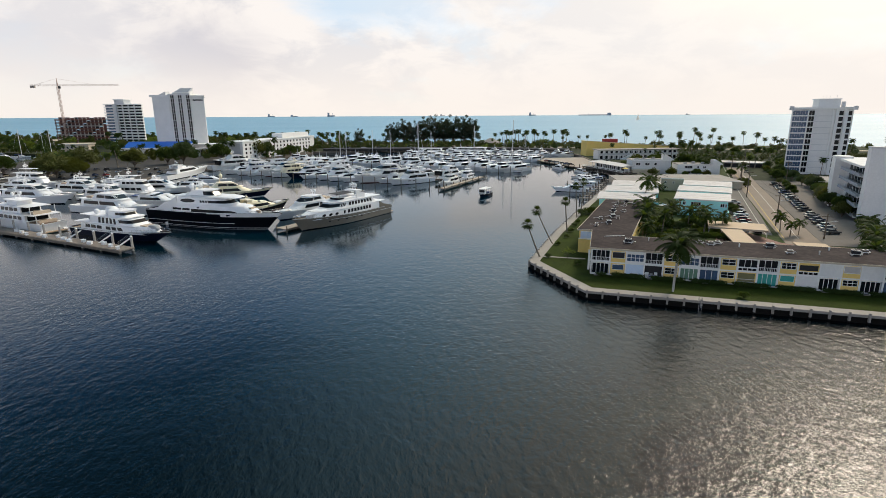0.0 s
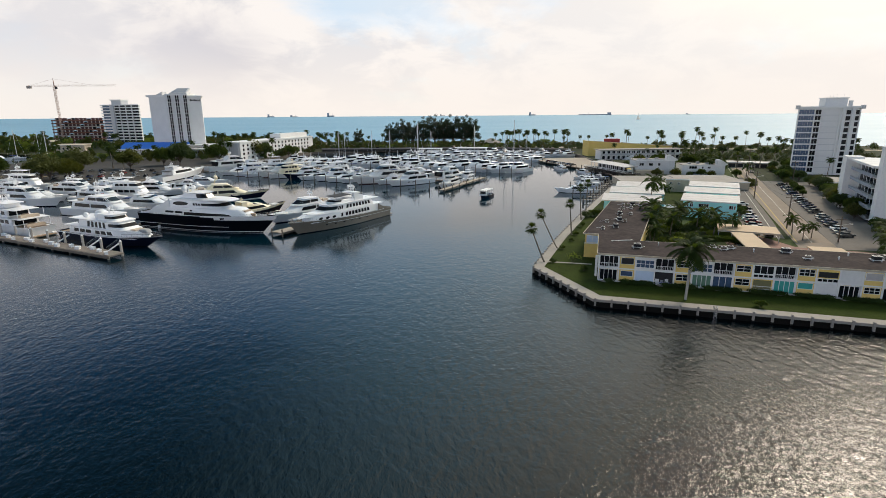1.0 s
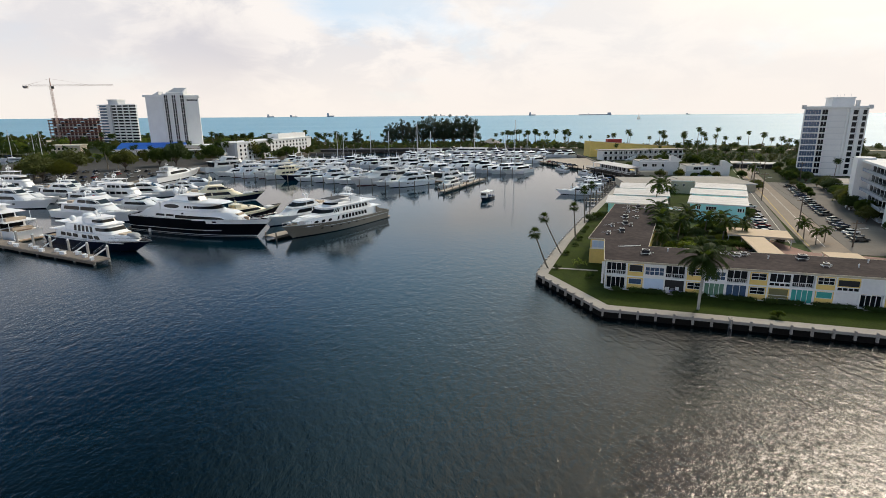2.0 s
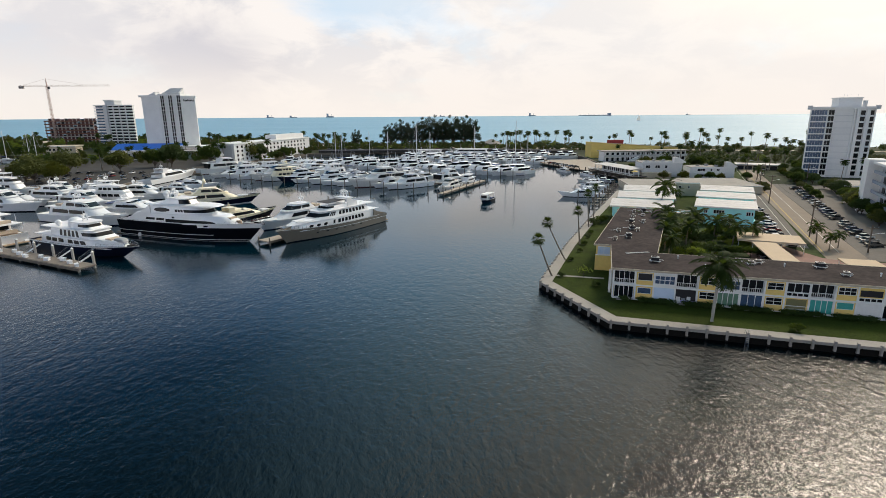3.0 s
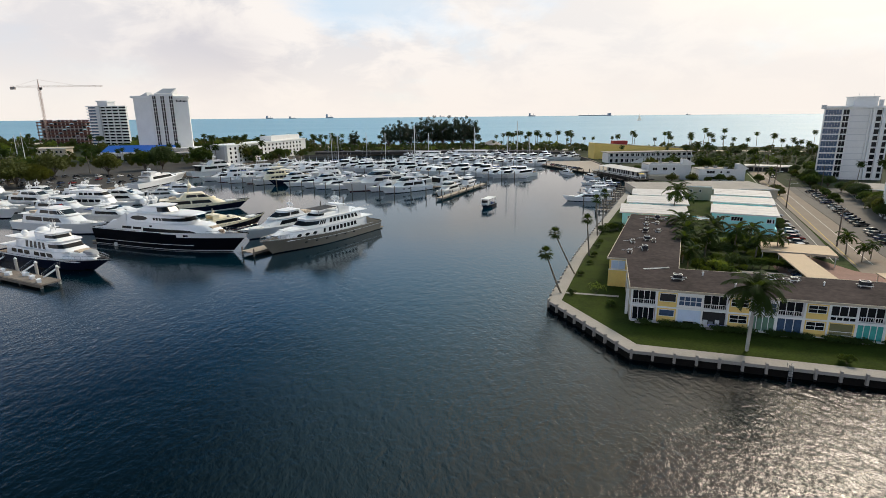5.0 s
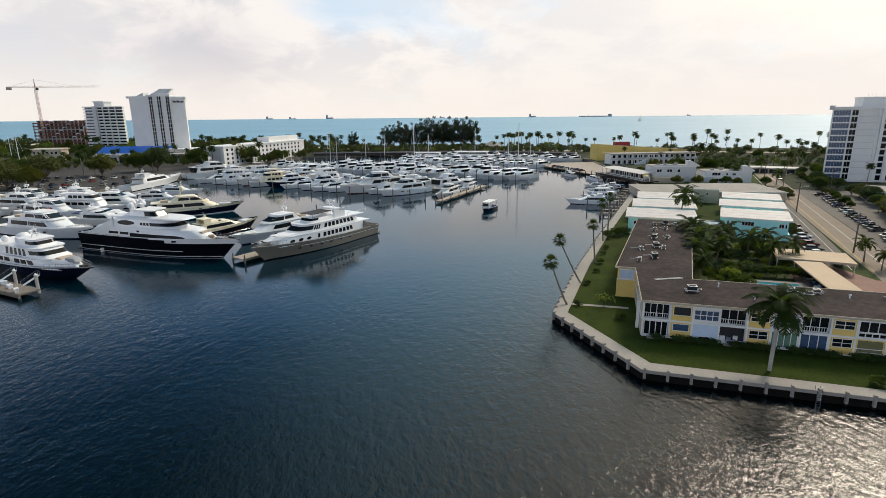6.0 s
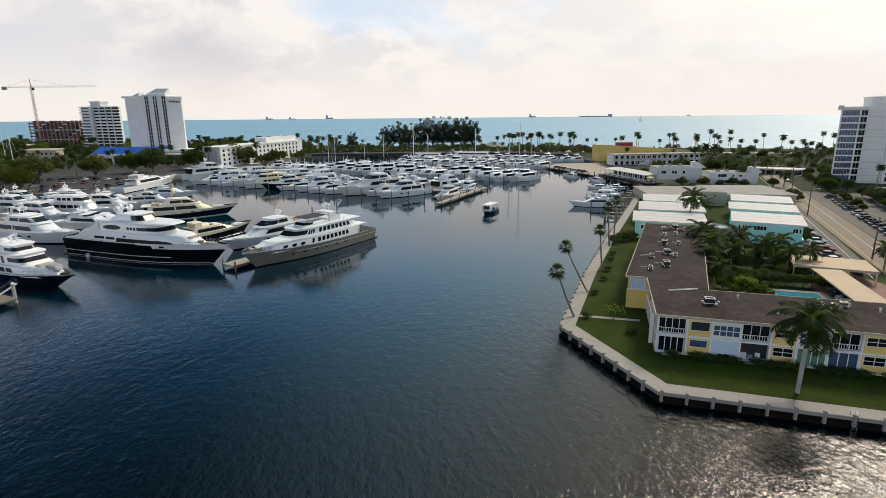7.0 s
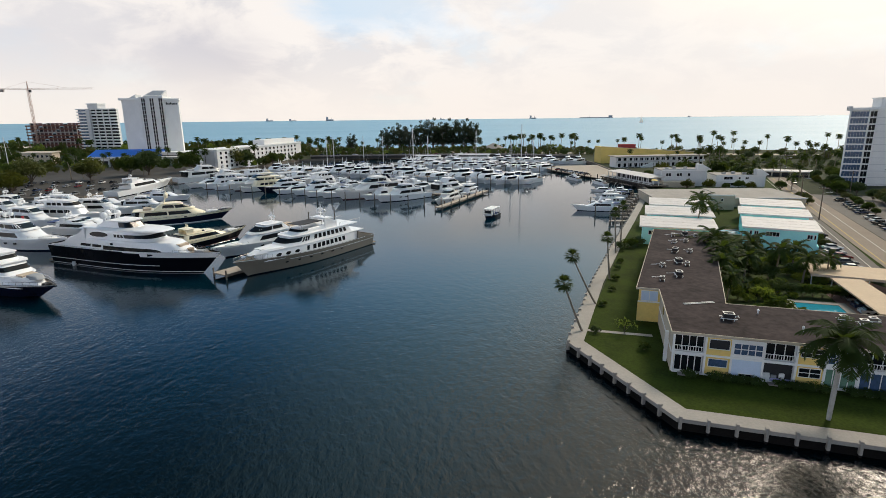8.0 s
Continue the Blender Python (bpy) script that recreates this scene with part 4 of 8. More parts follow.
# two-storey motel with galleries, and the yellow hall behind it
mo = thing("motel", "white two-storey motel with dark gallery openings", "motel", m=spot((113.5, 398), 8))
part("wall", boxbm(0, 62, 0, 9, 1.4, 8.3), M["stucco"], mo)
part("roof", boxbm(-1.2, 63.5, -2.0, 10, 8.3, 8.75), M["greyroof"], mo)
part("gallery_floor", boxbm(0, 62, -1.8, 0, 4.7, 5.0), M["greystucco"], mo)
part("gallery_rail", boxbm(0, 62, -1.85, -1.7, 5.0, 6.0), M["greystucco"], mo)
for k in range(16):
    part("post", boxbm(k * 4.0 + 0.4, k * 4.0 + 0.65, -1.8, -1.6, 1.4, 8.3), M["trim"], mo)
    for z in (1.6, 5.1):
        part("opening", boxbm(k * 3.85 + 1.2, k * 3.85 + 3.4, -0.08, 0, z + 0.2, z + 2.5), M["glass"], mo)
part("stair", prism(bmesh.new(), [(16, -4), (24, -4), (24, -2.2), (16, -2.2)], 1.4, [1.8, 5.0, 5.0, 1.8]), M["trim"], mo, "white outside stair")
ha = thing("yellow_hall", "ochre yellow hall with a sloping parapet", "hall", m=spot((113, 430), 4))
part("facade", prism(bmesh.new(), [(0, 0), (68, 0), (68, 14), (0, 14)], 1.4, [13.2, 8.6, 8.6, 13.2]), M["cornice"], ha)
part("roof_block", boxbm(15, 26, 3, 8, 10.5, 14.6), M["redsign"], ha, "dark red block on the roof")
part("coping", loft(bmesh.new(), [[(-0.4, y, 13.21), (68.4, y, 8.61), (68.4, y, 8.95), (-0.4, y, 13.55)] for y in (-0.4, 0.3)]), M["beige"], ha)
# dock house with a white awning roof at the canal
dh = thing("dock_house", "open dock house with a white awning roof on a railed platform", "dock house", "canal houses", spot((97.6, 293.6), 104))
part("platform", boxbm(0, 46, -9, 0, 2.3, 2.7), M["wetwood"], dh, "dark timber platform")
part("lower_deck", boxbm(0, 46, -8, -1.5, 0.9, 1.2), M["wetwood"], dh)
for k in range(12):
    part("post", tube(bmesh.new(), (0.6 + k * 4, -0.4, -3), (0.6 + k * 4, -0.4, 2.3), 0.2, n=7), M["wetwood"], dh)
    part("post", boxbm(0.5 + k * 4, 0.75 + k * 4, -4.2, -3.95, 2.7, 5.6), M["trim"], dh)
for z in (3.1, 3.7):
    part("platform_rail", boxbm(0, 46, -0.12, 0.0, z, z + 0.16), M["trim"], dh, "white platform railing")
part("kiosk_wall", boxbm(8, 40, -8.9, -6.2, 2.7, 5.4), M["greystucco"], dh)
# kiosk openings are flat near-black panels: painted interior shade
for k in range(7):
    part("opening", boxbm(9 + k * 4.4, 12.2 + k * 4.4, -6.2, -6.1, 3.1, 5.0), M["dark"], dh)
part("roof", prism(bmesh.new(), [(6, -11), (44, -11), (44, -2.6), (6, -2.6)], 5.6, [6.4, 6.4, 5.75, 5.75]), M["whiteroof"], dh, "long white awning roof")
part("parasol", loft(bmesh.new(), [[(4.0 + 1.8 * c * r, -4 + 1.8 * q * r, z) for c, q in ((1, 0), (0.7, 0.7), (0, 1), (-0.7, 0.7), (-1, 0), (-0.7, -0.7), (0, -1), (0.7, -0.7))] for r, z in ((1, 4.9), (0.05, 5.6))]), M["cornice"], dh, "yellow parasol on the platform")
wf = thing("wharf", "brown timber wharf on dark piles along the canal", "wharf", m=at(0, 0))
part("deck", prism(bmesh.new(), [(86.2, 341), (104.5, 347), (108, 420), (66, 416), (70, 388)], 0.95, 1.35), M["plank"], wf)
for k in range(9):
    p = Vector((86.0, 341.2)).lerp(Vector((69.8, 388)), k / 8)
    part("post", tube(bmesh.new(), (p.x - 0.3, p.y, -3), (p.x - 0.3, p.y, 2.4 if k % 2 else 3.4), 0.25, n=7), M["wetwood"], wf)


# carports
def carport(o, angle, a, b, top, label):
    ob = thing("carport", label, "carport", "carports", spot(o, angle))
    part("roof", boxbm(0, a, 0, b, top - 0.25, top), M["tanroof"], ob)
    part("fascia", boxbm(-0.06, a + 0.06, -0.08, -0.003, top - 0.45, top + 0.03), M["beige"], ob)
    n = max(2, round(a / 5))
    for k in range(n + 1):
        for y in (0.4, b - 0.5):
            part("post", boxbm(0.2 + (a - 0.5) * k / n, 0.35 + (a - 0.5) * k / n, y, y + 0.15, 1.4, top - 0.25), M["trim"], ob)
    return ob


carport((73.6, 147.0), -24, 14.6, 9.6, 4.2, "tan flat-roofed carport on white posts")
carport((69.9, 125.0), TH, 5.3, 20.4, 4.1, "long tan carport roof over parked cars")
carport((83.2, 121.0), TH, 7.0, 8.0, 4.1, "tan carport roof behind the apartments")


# garden pools
def pool(name, o, angle, a, b, label):
    ob = thing(name, label, "swimming pool", m=spot(o, angle))
    bm = bmesh.new()
    for q in ((-1.4, a + 1.4, -1.4, -0.0), (-1.4, a + 1.4, b, b + 1.4), (-1.4, 0, 0, b), (a, a + 1.4, 0, b)):
        box(bm, *q, 1.4, 1.66)
    part("coping", bm, M["cap"], ob, "pale pool deck")
    part("pool_water", boxbm(0, a, 0, b, 1.4, 1.57), M["pool"], ob, "turquoise pool water")


pool("garden_pool", (63.0, 133.6), -16.5, 7.4, 4.4, "turquoise swimming pool with a white rim in the courtyard")
pool("garden_pool", (78.6, 198.5), -27, 8, 5.0, "turquoise swimming pool between white-roofed houses")

# -- balcony apartment block with a blank white end wall --
ap = thing("balcony_block", "white seven-storey block with a blank end wall and balconies", "apartment block", m=spot((128.4, 163.6), -26))
part("end_wall", boxbm(0, 42, 0, 4, 1.4, 24.4), M["stucco"], ap, "blank white stucco end wall")
part("roof_edge", boxbm(-0.15, 42.3, -0.15, 4.2, 24.4, 24.8), M["greystucco"], ap)
part("wing", boxbm(1.5, 20, 4.02, 40, 1.4, 18.2), M["greystucco"], ap)
part("wing_roof", boxbm(-1.2, 20, 4.03, 40.6, 18.2, 18.9), M["stucco"], ap)
part("stair_tower", boxbm(-2.6, 2.5, 33, 39.6, 1.4, 19.6), M["stucco"], ap, "plain white stair tower")
for k in range(5):
    z = 2.4 + k * 3.2
    part("balcony", boxbm(-0.8, 1.5, 4.6, 32.5, z, z + 0.25), M["stucco"], ap)
    part("balcony_front", boxbm(-0.95, -0.8, 4.6, 32.5, z + 0.1, z + 1.15), M["bluegrey"], ap)
    for j in range(6):
        part("window", boxbm(1.38, 1.5, 5.2 + j * 4.3, 8.2 + j * 4.3, z + 0.3, z + 2.4), M["glass"], ap)

# -- street-side tower --
tw = thing("apartment_tower", "white twelve-storey tower with bands of blue-grey windows", "tower", m=spot((189.4, 300.4), -16) @ Matrix.Diagonal((0.89, 1, 1, 1)))
FL = 3.05
part("wall", prism(bmesh.new(), [(0, 0), (32, 0), (36, 17), (13.5, 17)], 1.4, 36.2), M["stucco"], tw)
part("roof_slab", prism(bmesh.new(), [(-1.2, -1.0), (33.4, -1.0), (37, 18), (12.5, 18)], 36.2, 37.3), M["trim"], tw)
for x in (-1.5, 31.9):
    part("roof_corner", boxbm(x, x + 1.9, -1.25, 0.6, 35.9, 37.9), M["greystucco"], tw)
part("penthouse", boxbm(14.6, 26.0, 3, 12, 37.3, 41.4), M["stucco"], tw)
part("penthouse_slab", boxbm(14.2, 26.4, 2.6, 12.4, 41.4, 41.8), M["trim"], tw)
part("roof_tank", tube(bmesh.new(), (27.6, 3.0, 37.3), (27.6, 3.0, 40.2), 1.1, n=10), M["greystucco"], tw)
for x in (17.0, 18.6, 20.4, 24.0):
    part("antenna", tube(bmesh.new(), (x, 4.0, 41.8), (x, 4.0, 43.4), 0.06, n=5), M["alum"], tw)
for x0, x1, d in ((-0.15, 0.45, 0.5), (8.5, 9.1, 0.5), (12.1, 12.5, 0.35), (21.6, 22.3, 0.5), (23.0, 24.6, 0.8), (27.6, 29.4, 0.6), (31.6, 32.2, 0.4)):
    part("pilaster", boxbm(x0, x1, -d, 0, 1.4, 36.2), M["trim"], tw)
for k in range(11):
    z = 2.6 + k * FL
    part("sill_band", boxbm(0.45, 8.5, -0.40, 0.0, z - 0.45, z + 0.10), M["trim"], tw)
    for j in range(6):
        part("window", boxbm(0.55 + j * 1.33, 1.75 + j * 1.33, -0.12, 0, z + 0.15, z + 2.5), M["blueglass"], tw)
    for j in range(2):
        part("window", boxbm(9.2 + j * 1.5, 10.5 + j * 1.5, -0.14, 0, z + 0.15, z + 2.5), M["glass"], tw)
    part("floor_joint", boxbm(12.5, 21.6, -0.10, 0.0, z - 0.45, z - 0.15), M["greystucco"], tw)
    part("window", boxbm(25.0, 27.2, -0.14, 0, z, z + 2.2), M["glass"], tw)
    part("window", boxbm(29.8, 31.5, -0.14, 0, z, z + 2.2), M["glass"], tw)
lowb = low_house("street_block", (160, 232), -30, 16, 22, 6.0, "beige", "greyroof", "low pale building with tall openings beside the car park", "street buildings", slope=0.0, overhang=0.4)
for k in range(5):
    part("opening", boxbm(-0.1, 0.0, 1.5 + k * 4, 4 + k * 4, 1.8, 5.0), M["glass"], lowb)
pav = low_house("beach_pavilion", (176, 340), -24, 26, 8, 4.6, "beige", "whiteroof", "low beach pavilion with a pale roof and dark openings", "street buildings", slope=0.2)
# pavilion openings: shade painted as near-black panels on the wall
for k in range(6):
    part("opening", boxbm(0.6 + k * 4.3, 4.2 + k * 4.3, -0.1, 0.0, 1.6, 3.8), M["dark"], pav)

# -- buildings behind the marina --
wh = thing("marina_hotel", "long white four-storey building with rows of square windows", "hotel", m=spot((-150.4, 405), 76))
part("wall", boxbm(0, 113, 0, 16, 1.4, 14.6), M["stucco"], wh)
part("parapet", boxbm(-0.4, 113.4, -0.4, 16.4, 14.6, 15.4), M["trim"], wh)
part("roof_block", boxbm(62, 108, 3, 13, 15.4, 19.0), M["stucco"], wh)
pane = None
for r in range(4):
    for k in range(19):
        m = at(4 + k * 5.5, 0, 2.9 + r * 3.0)
        if pane is None:
            pane = part("window", boxbm(-0.9, 0.9, -0.12, 0.03, 0, 1.6), M["glass"], wh)
            pane.matrix_local = m
        else:
            again(pane, m)
part("gable_strip", boxbm(-0.1, 0, 2, 15, 3, 14), M["greystucco"], wh)

ho = thing("beach_hotel", "tall white slab hotel with dark vertical window strips", "hotel", m=spot((-255, 484), 0))
part("wing", prism(bmesh.new(), [(0, 0), (17, -5), (17, 12), (0, 14)], 1.4, 50.8), M["stucco"], ho)
part("core", boxbm(17.02, 36, -6, 12, 1.4, 52.6), M["stucco"], ho)
part("wing", prism(bmesh.new(), [(36.02, -5), (45.6, -1), (39.4, 14), (36.02, 12)], 1.4, 50.2), M["stucco"], ho)
part("cornice", prism(bmesh.new(), [(-1.8, -1), (17, -6), (17, 13), (-1.8, 15)], 50.2, 51.8), M["trim"], ho)
part("cornice", prism(bmesh.new(), [(36.04, -6), (46.8, -2), (40.2, 15), (36.04, 13)], 49.6, 51.2), M["trim"], ho)
part("roof_house", prism(bmesh.new(), [(20, -4), (35, -4), (33, 8), (22, 8)], 52.6, [53.4, 53.4, 58.0, 58.0]), M["greystucco"], ho, "sloping grey roof house")
part("skylight", loft(bmesh.new(), [[(21.6, -3.0, z + 0.42), (33.4, -3.0, z + 0.42), (32.2, 6.4, z + 4.02), (22.8, 6.4, z + 4.02)] for z in (53.3, 53.5)]), M["bluegrey"], ho, "dark glazed roof slope")
part("roof_house", prism(bmesh.new(), [(6, 0), (13, -2), (13, 6), (6, 6)], 50.8, [51.8, 54.6, 54.6, 51.8]), M["greystucco"], ho)
strip = None
for x in (20.0, 21.6, 26.6, 28.4, 33.6, 35.2):
    for k in range(15):
        m = at(x, -6.4, 6.0 + k * 3.05)
        if strip is None:
            strip = part("window", boxbm(-0.5, 0.5, -0.1, 0.1, 0, 2.6), M["glass"], ho)
            strip.matrix_local = m
        else:
            again(strip, m)
for k in range(15):
    part("floor_band", boxbm(17.1, 35.9, -6.35, -6.0, 5.85 + k * 3.05, 6.0 + k * 3.05), M["trim"], ho)
bm = bmesh.new()
for k in range(8):
    x = 37.6 + k * 0.92
    y = -5 + (x - 36.02) * 0.4175
    prism(bm, [(x, y - 0.25), (x + 0.62, y + 0.01), (x + 0.62, y + 0.21), (x, y - 0.05)], 46.6, 48.2 if k in (0, 3) else 47.8)
part("sign_band", bm, M["dark"], ho, "dark unreadable sign letters")
part("podium", boxbm(-20, 66, -16, 20, 1.4, 9.5), M["stucco"], ho)
part("podium_band", boxbm(20, 66.2, -16.3, -16, 5.5, 8.0), M["dark"], ho)
part("podium_roof", boxbm(30, 72, -18, -6, 9.5, 10.6), M["trim"], ho)

co = thing("white_condominium", "white condominium with long balcony rows", "apartment tower", m=spot((-369, 602), -12))
part("wall", prism(bmesh.new(), [(0, 0), (45, 0), (31, 18), (0, 18)], 1.4, 45.4), M["greystucco"], co)
part("lift_tower", boxbm(11, 15.5, -2.4, 0, 1.4, 46.4), M["greystucco"], co)
part("roof_block", boxbm(10, 22, 2, 12, 46.3, 50.6), M["greystucco"], co)
part("roof_block_slab", boxbm(9.2, 22.8, 1.2, 12.8, 50.6, 51.6), M["trim"], co)
part("roof_slab", prism(bmesh.new(), [(-1.5, -1.8), (46.5, -1.8), (31.5, 18.5), (-1.5, 18.5)], 45.4, 46.3), M["trim"], co)
for k in range(14):
    z = 3 + k * 3.05
    part("balcony", boxbm(15.6, 46.2, -1.7, 0, z, z + 1.2), M["trim"], co)
    part("balcony", boxbm(-1.2, 10.9, -1.5, 0, z, z + 1.2), M["trim"], co)
    part("glazing", boxbm(15.6, 45, -0.15, 0, z + 1.25, z + 2.9), M["glass"], co)
    part("glazing", boxbm(0, 10.9, -0.15, 0, z + 1.25, z + 2.9), M["blueglass"], co)
    for x in (22.0, 29.5, 37.0):
        part("balcony_divider", boxbm(x, x + 0.3, -1.6, -0.15, z + 1.2, z + 3.0), M["trim"], co)

sh = thing("building_shell", "unfinished red-brown concrete building shell", "building site", m=spot((-454, 640), -6))
for k in range(9):
    part("floor_slab", boxbm(0, 60, 0, 22, 2 + k * 3.4, 2.45 + k * 3.4), M["rust"], sh)
    for j in range(12):
        part("infill", boxbm(0.9 + j * 5, 5.3 + j * 5, 4.5, 4.9, 2.45 + k * 3.4, 5.4 + k * 3.4 if (j * 7 + k * 3) % 5 else 4.6 + k * 3.4), M["dark" if (j * 5 + k * 3) % 4 == 0 else "maroon"], sh)
    part("edge_form", boxbm(-0.4, 60.4, -0.5, -0.2, 1.9 + k * 3.4, 3.1 + k * 3.4), M["rust" if k % 3 else "slab"], sh)
for j in range(13):
    part("column", boxbm(j * 4.92, j * 4.92 + 0.8, -0.15, 0.6, 1.4, 30.4 + (j % 3) * 0.9), M["slab"], sh)

cr = thing("tower_crane", "red and grey lattice tower crane above the shell building", "crane", m=spot((-441, 636), 3))
bm = bmesh.new()
for sx in (-0.9, 0.9):
    for sy in (-0.9, 0.9):
        tube(bm, (sx, sy, 1.4), (sx, sy, 68), 0.16, n=4)
for k in range(22):
    z = 2 + k * 3.0
    s = 1 if k % 2 else -1
    for y in (-0.9, 0.9):
        tube(bm, (-0.9 * s, y, z), (0.9 * s, y, z + 3), 0.10, n=4)
        tube(bm, (y, -0.9 * s, z), (y, 0.9 * s, z + 3), 0.10, n=4)
part("mast", bm, M["crane"], cr)
bm = bmesh.new()
for y, z in ((-0.7, 67.6), (0.7, 67.6), (0, 68.9)):
    tube(bm, (-30, y, z), (68, y, z), 0.13, n=4)
for k in range(32):
    tube(bm, (-30 + 3 * k, -0.7, 67.6), (-28.5 + 3 * k, 0, 68.9), 0.08, n=4)
    tube(bm, (-28.5 + 3 * k, 0, 68.9), (-27 + 3 * k, 0.7, 67.6), 0.08, n=4)
part("jib", bm, M["crane"], cr)
bm = tube(bmesh.new(), (0, 0, 68), (0, 0, 76), 0.7, 0.25, n=4)
for x in (-24, 40):
    tube(bm, (0, 0, 75.5), (x, 0, 69), 0.09, n=4)
part("tower_top", bm, M["crane"], cr)
part("counterweight", boxbm(-30, -25, -0.9, 0.9, 65.2, 68), M["slab"], cr)
part("cab", boxbm(0.9, 2.8, -0.9, 0.9, 64.6, 67.2), M["dark"], cr)

bl = thing("blue_roof_hall", "low white hall with a bright blue awning roof", "hall", m=spot((-273, 462), 4))
part("wall", boxbm(0, 52, 0, 14, 1.4, 7.6), M["stucco"], bl)
part("roof", prism(bmesh.new(), [(-1, -2), (53, -2), (53, 12), (-1, 12)], 7.4, [7.8, 7.8, 12.4, 12.4]), M["blueroof"], bl, "bright blue sloping roof")
part("eaves", boxbm(-1.2, 53.2, -2.2, -2, 6.9, 7.7), M["trim"], bl)
# openings under the blue roof, their shade painted near-black on the wall
for k in range(9):
    part("opening", boxbm(2 + k * 5.6, 5.6 + k * 5.6, -0.1, 0, 2, 6), M["dark"], bl)
bl2 = low_house("white_annexe", (-262, 438), 6, 46, 10, 7.5, "stucco", "greyroof", "white arcaded hall below the hotel", "marina buildings", slope=0.0)
# arcade openings as near-black panels that stand in for shade
for k in range(8):
    part("opening", boxbm(2 + k * 5.5, 5.4 + k * 5.5, -0.1, 0, 2, 6), M["dark"], bl2)
low_house("beige_house", (-336, 474), 4, 24, 10, 10.6, "beige", "beige", "beige house with a pale hipped roof", "marina buildings",
          [(2 + 3.4 * k, 4 + 3.4 * k, 6.6, 8.6, 1) for k in range(6)], slope=0.6)
low_house("edge_tower", (-432, 470), 0, 26, 14, 36, "greystucco", "greyroof", "grey-white apartment tower near the boats", "marina buildings",
          [(14 + 4 * j, 16.5 + 4 * j, 5 + 3.2 * k, 7 + 3.2 * k, 1) for k in range(9) for j in range(3)], slope=0.0)
# thatched shade roof on the beach
gz = thing("beach_shelter", "pale pyramid-roofed beach shelter", "shelter", m=at(48, 560))
bm = bmesh.new()
bmesh.ops.create_cone(bm, cap_ends=True, segments=8, radius1=11, radius2=0.6, depth=4.5, matrix=Matrix.Translation((0, 0, 8)))
part("roof", bm, M["greyroof"], gz)
for k in range(8):
    a = k * math.pi / 4
    part("post", boxbm(8 * math.cos(a) - 0.2, 8 * math.cos(a) + 0.2, 8 * math.sin(a) - 0.2, 8 * math.sin(a) + 0.2, 1.4, 6), M["trim"], gz)

# ---- boats ----
class Hull:
    """The form of a motor yacht's hull: x forward, the waterline at z = 0, the length from -L/2 to L/2."""

    def __init__(self, L, B, H, flare=1.0, rake=0.08, sheer=0.28, stern=0.9):
        self.L, self.B, self.H, self.flare, self.rake, self.sheer, self.stern = L, B, H, flare, rake, sheer, stern

    def half(self, s):
        b = self.stern + (1 - self.stern) * min(1, s / 0.35)
        if s > 0.5:
            b *= max(0.0, 1 - ((s - 0.5) / 0.5) ** 2.0) ** 0.95
        return self.B / 2 * b

    def low(self, s):
        k = max(0.0, (s - 0.45) / 0.55)
        return self.half(min(1.0, s + 0.06 * k * self.flare)) * (0.95 - 0.45 * k * self.flare)

    def rise(self, s):
        return self.H * (1 - self.sheer + self.sheer * max(0.0, (s - 0.2) / 0.8) ** 1.5)

    def x(self, s, f):
        return (s - 0.5) * self.L - self.rake * self.L * (1 - f) * max(0.0, (s - 0.5) / 0.5) ** 2 - 0.015 * self.L * f * max(0, 0.1 - s) * 10

    def station(self, s):
        h, a, b = self.rise(s), self.half(s), self.low(s)
        pts = []
        for f, w in ((1.0, a), (0.6, b + (a - b) * 0.5), (0.12, b + (a - b) * 0.06), (0.0, b)):
            pts.append((self.x(s, f), max(w, 0.02), h * f))
        pts.append((self.x(s, -0.3), 0.0, -0.18 * self.H))
        return pts

    def stations(self):
        return [0, 0.08, 0.2, 0.35, 0.5, 0.6, 0.7, 0.78, 0.85, 0.91, 0.96, 1.0]

    def shell(self):
        bm = bmesh.new()
        rings = []
        for s in self.stations():
            p = self.station(s)
            t = min(0.14, p[0][1] * 0.5)
            top, w = p[0][2], p[0][1]
            ring = [(p[0][0], w - t, top - 0.40), (p[0][0], w - t, top)] + p + [(x, -y, z) for x, y, z in p[3::-1]]
            ring += [(p[0][0], t - w, top), (p[0][0], t - w, top - 0.40)]
            rings.append(ring)
        loft(bm, rings, closed=False, caps=(False, False))
        first = [v for v in bm.verts][:len(rings[0])]
        bm.faces.new(first[1:-1][::-1])
        return bm

    def band(self, f0, f1, out=0.02, s0=0.0, s1=1.0):
        """A painted band along both sides between two shares of the height."""
        bm = bmesh.new()
        for side in (1, -1):
            rows = []
            for s in self.stations():
                if not s0 <= s <= s1:
                    continue
                p = self.station(s)
                row = []
                for f in (f0, f1):
                    for (xa, ya, za), (xb, yb, zb) in zip(p, p[1:]):
                        if zb <= f * p[0][2] <= za or f >= 1:
                            k = (f * p[0][2] - zb) / (za - zb)
                            row.append((xb + (xa - xb) * k + out, side * (yb + (ya - yb) * k + out), f * p[0][2]))
                            break
                rows.append(row)
            loft(bm, rows if side > 0 else rows[::-1], closed=False, caps=(False, False))
        return bm

    def deck(self, drop=0.36):
        bm = bmesh.new()
        rows = [[(self.x(s, 1), self.half(s) - 0.08, self.rise(s) - drop), (self.x(s, 1), 0.08 - self.half(s), self.rise(s) - drop)]
                for s in self.stations()[:-1]]
        loft(bm, rows, closed=False, caps=(False, False))
        for f in bm.faces:
            f.normal_update()
            if f.normal.z < 0:
                f.normal_flip()
        return bm

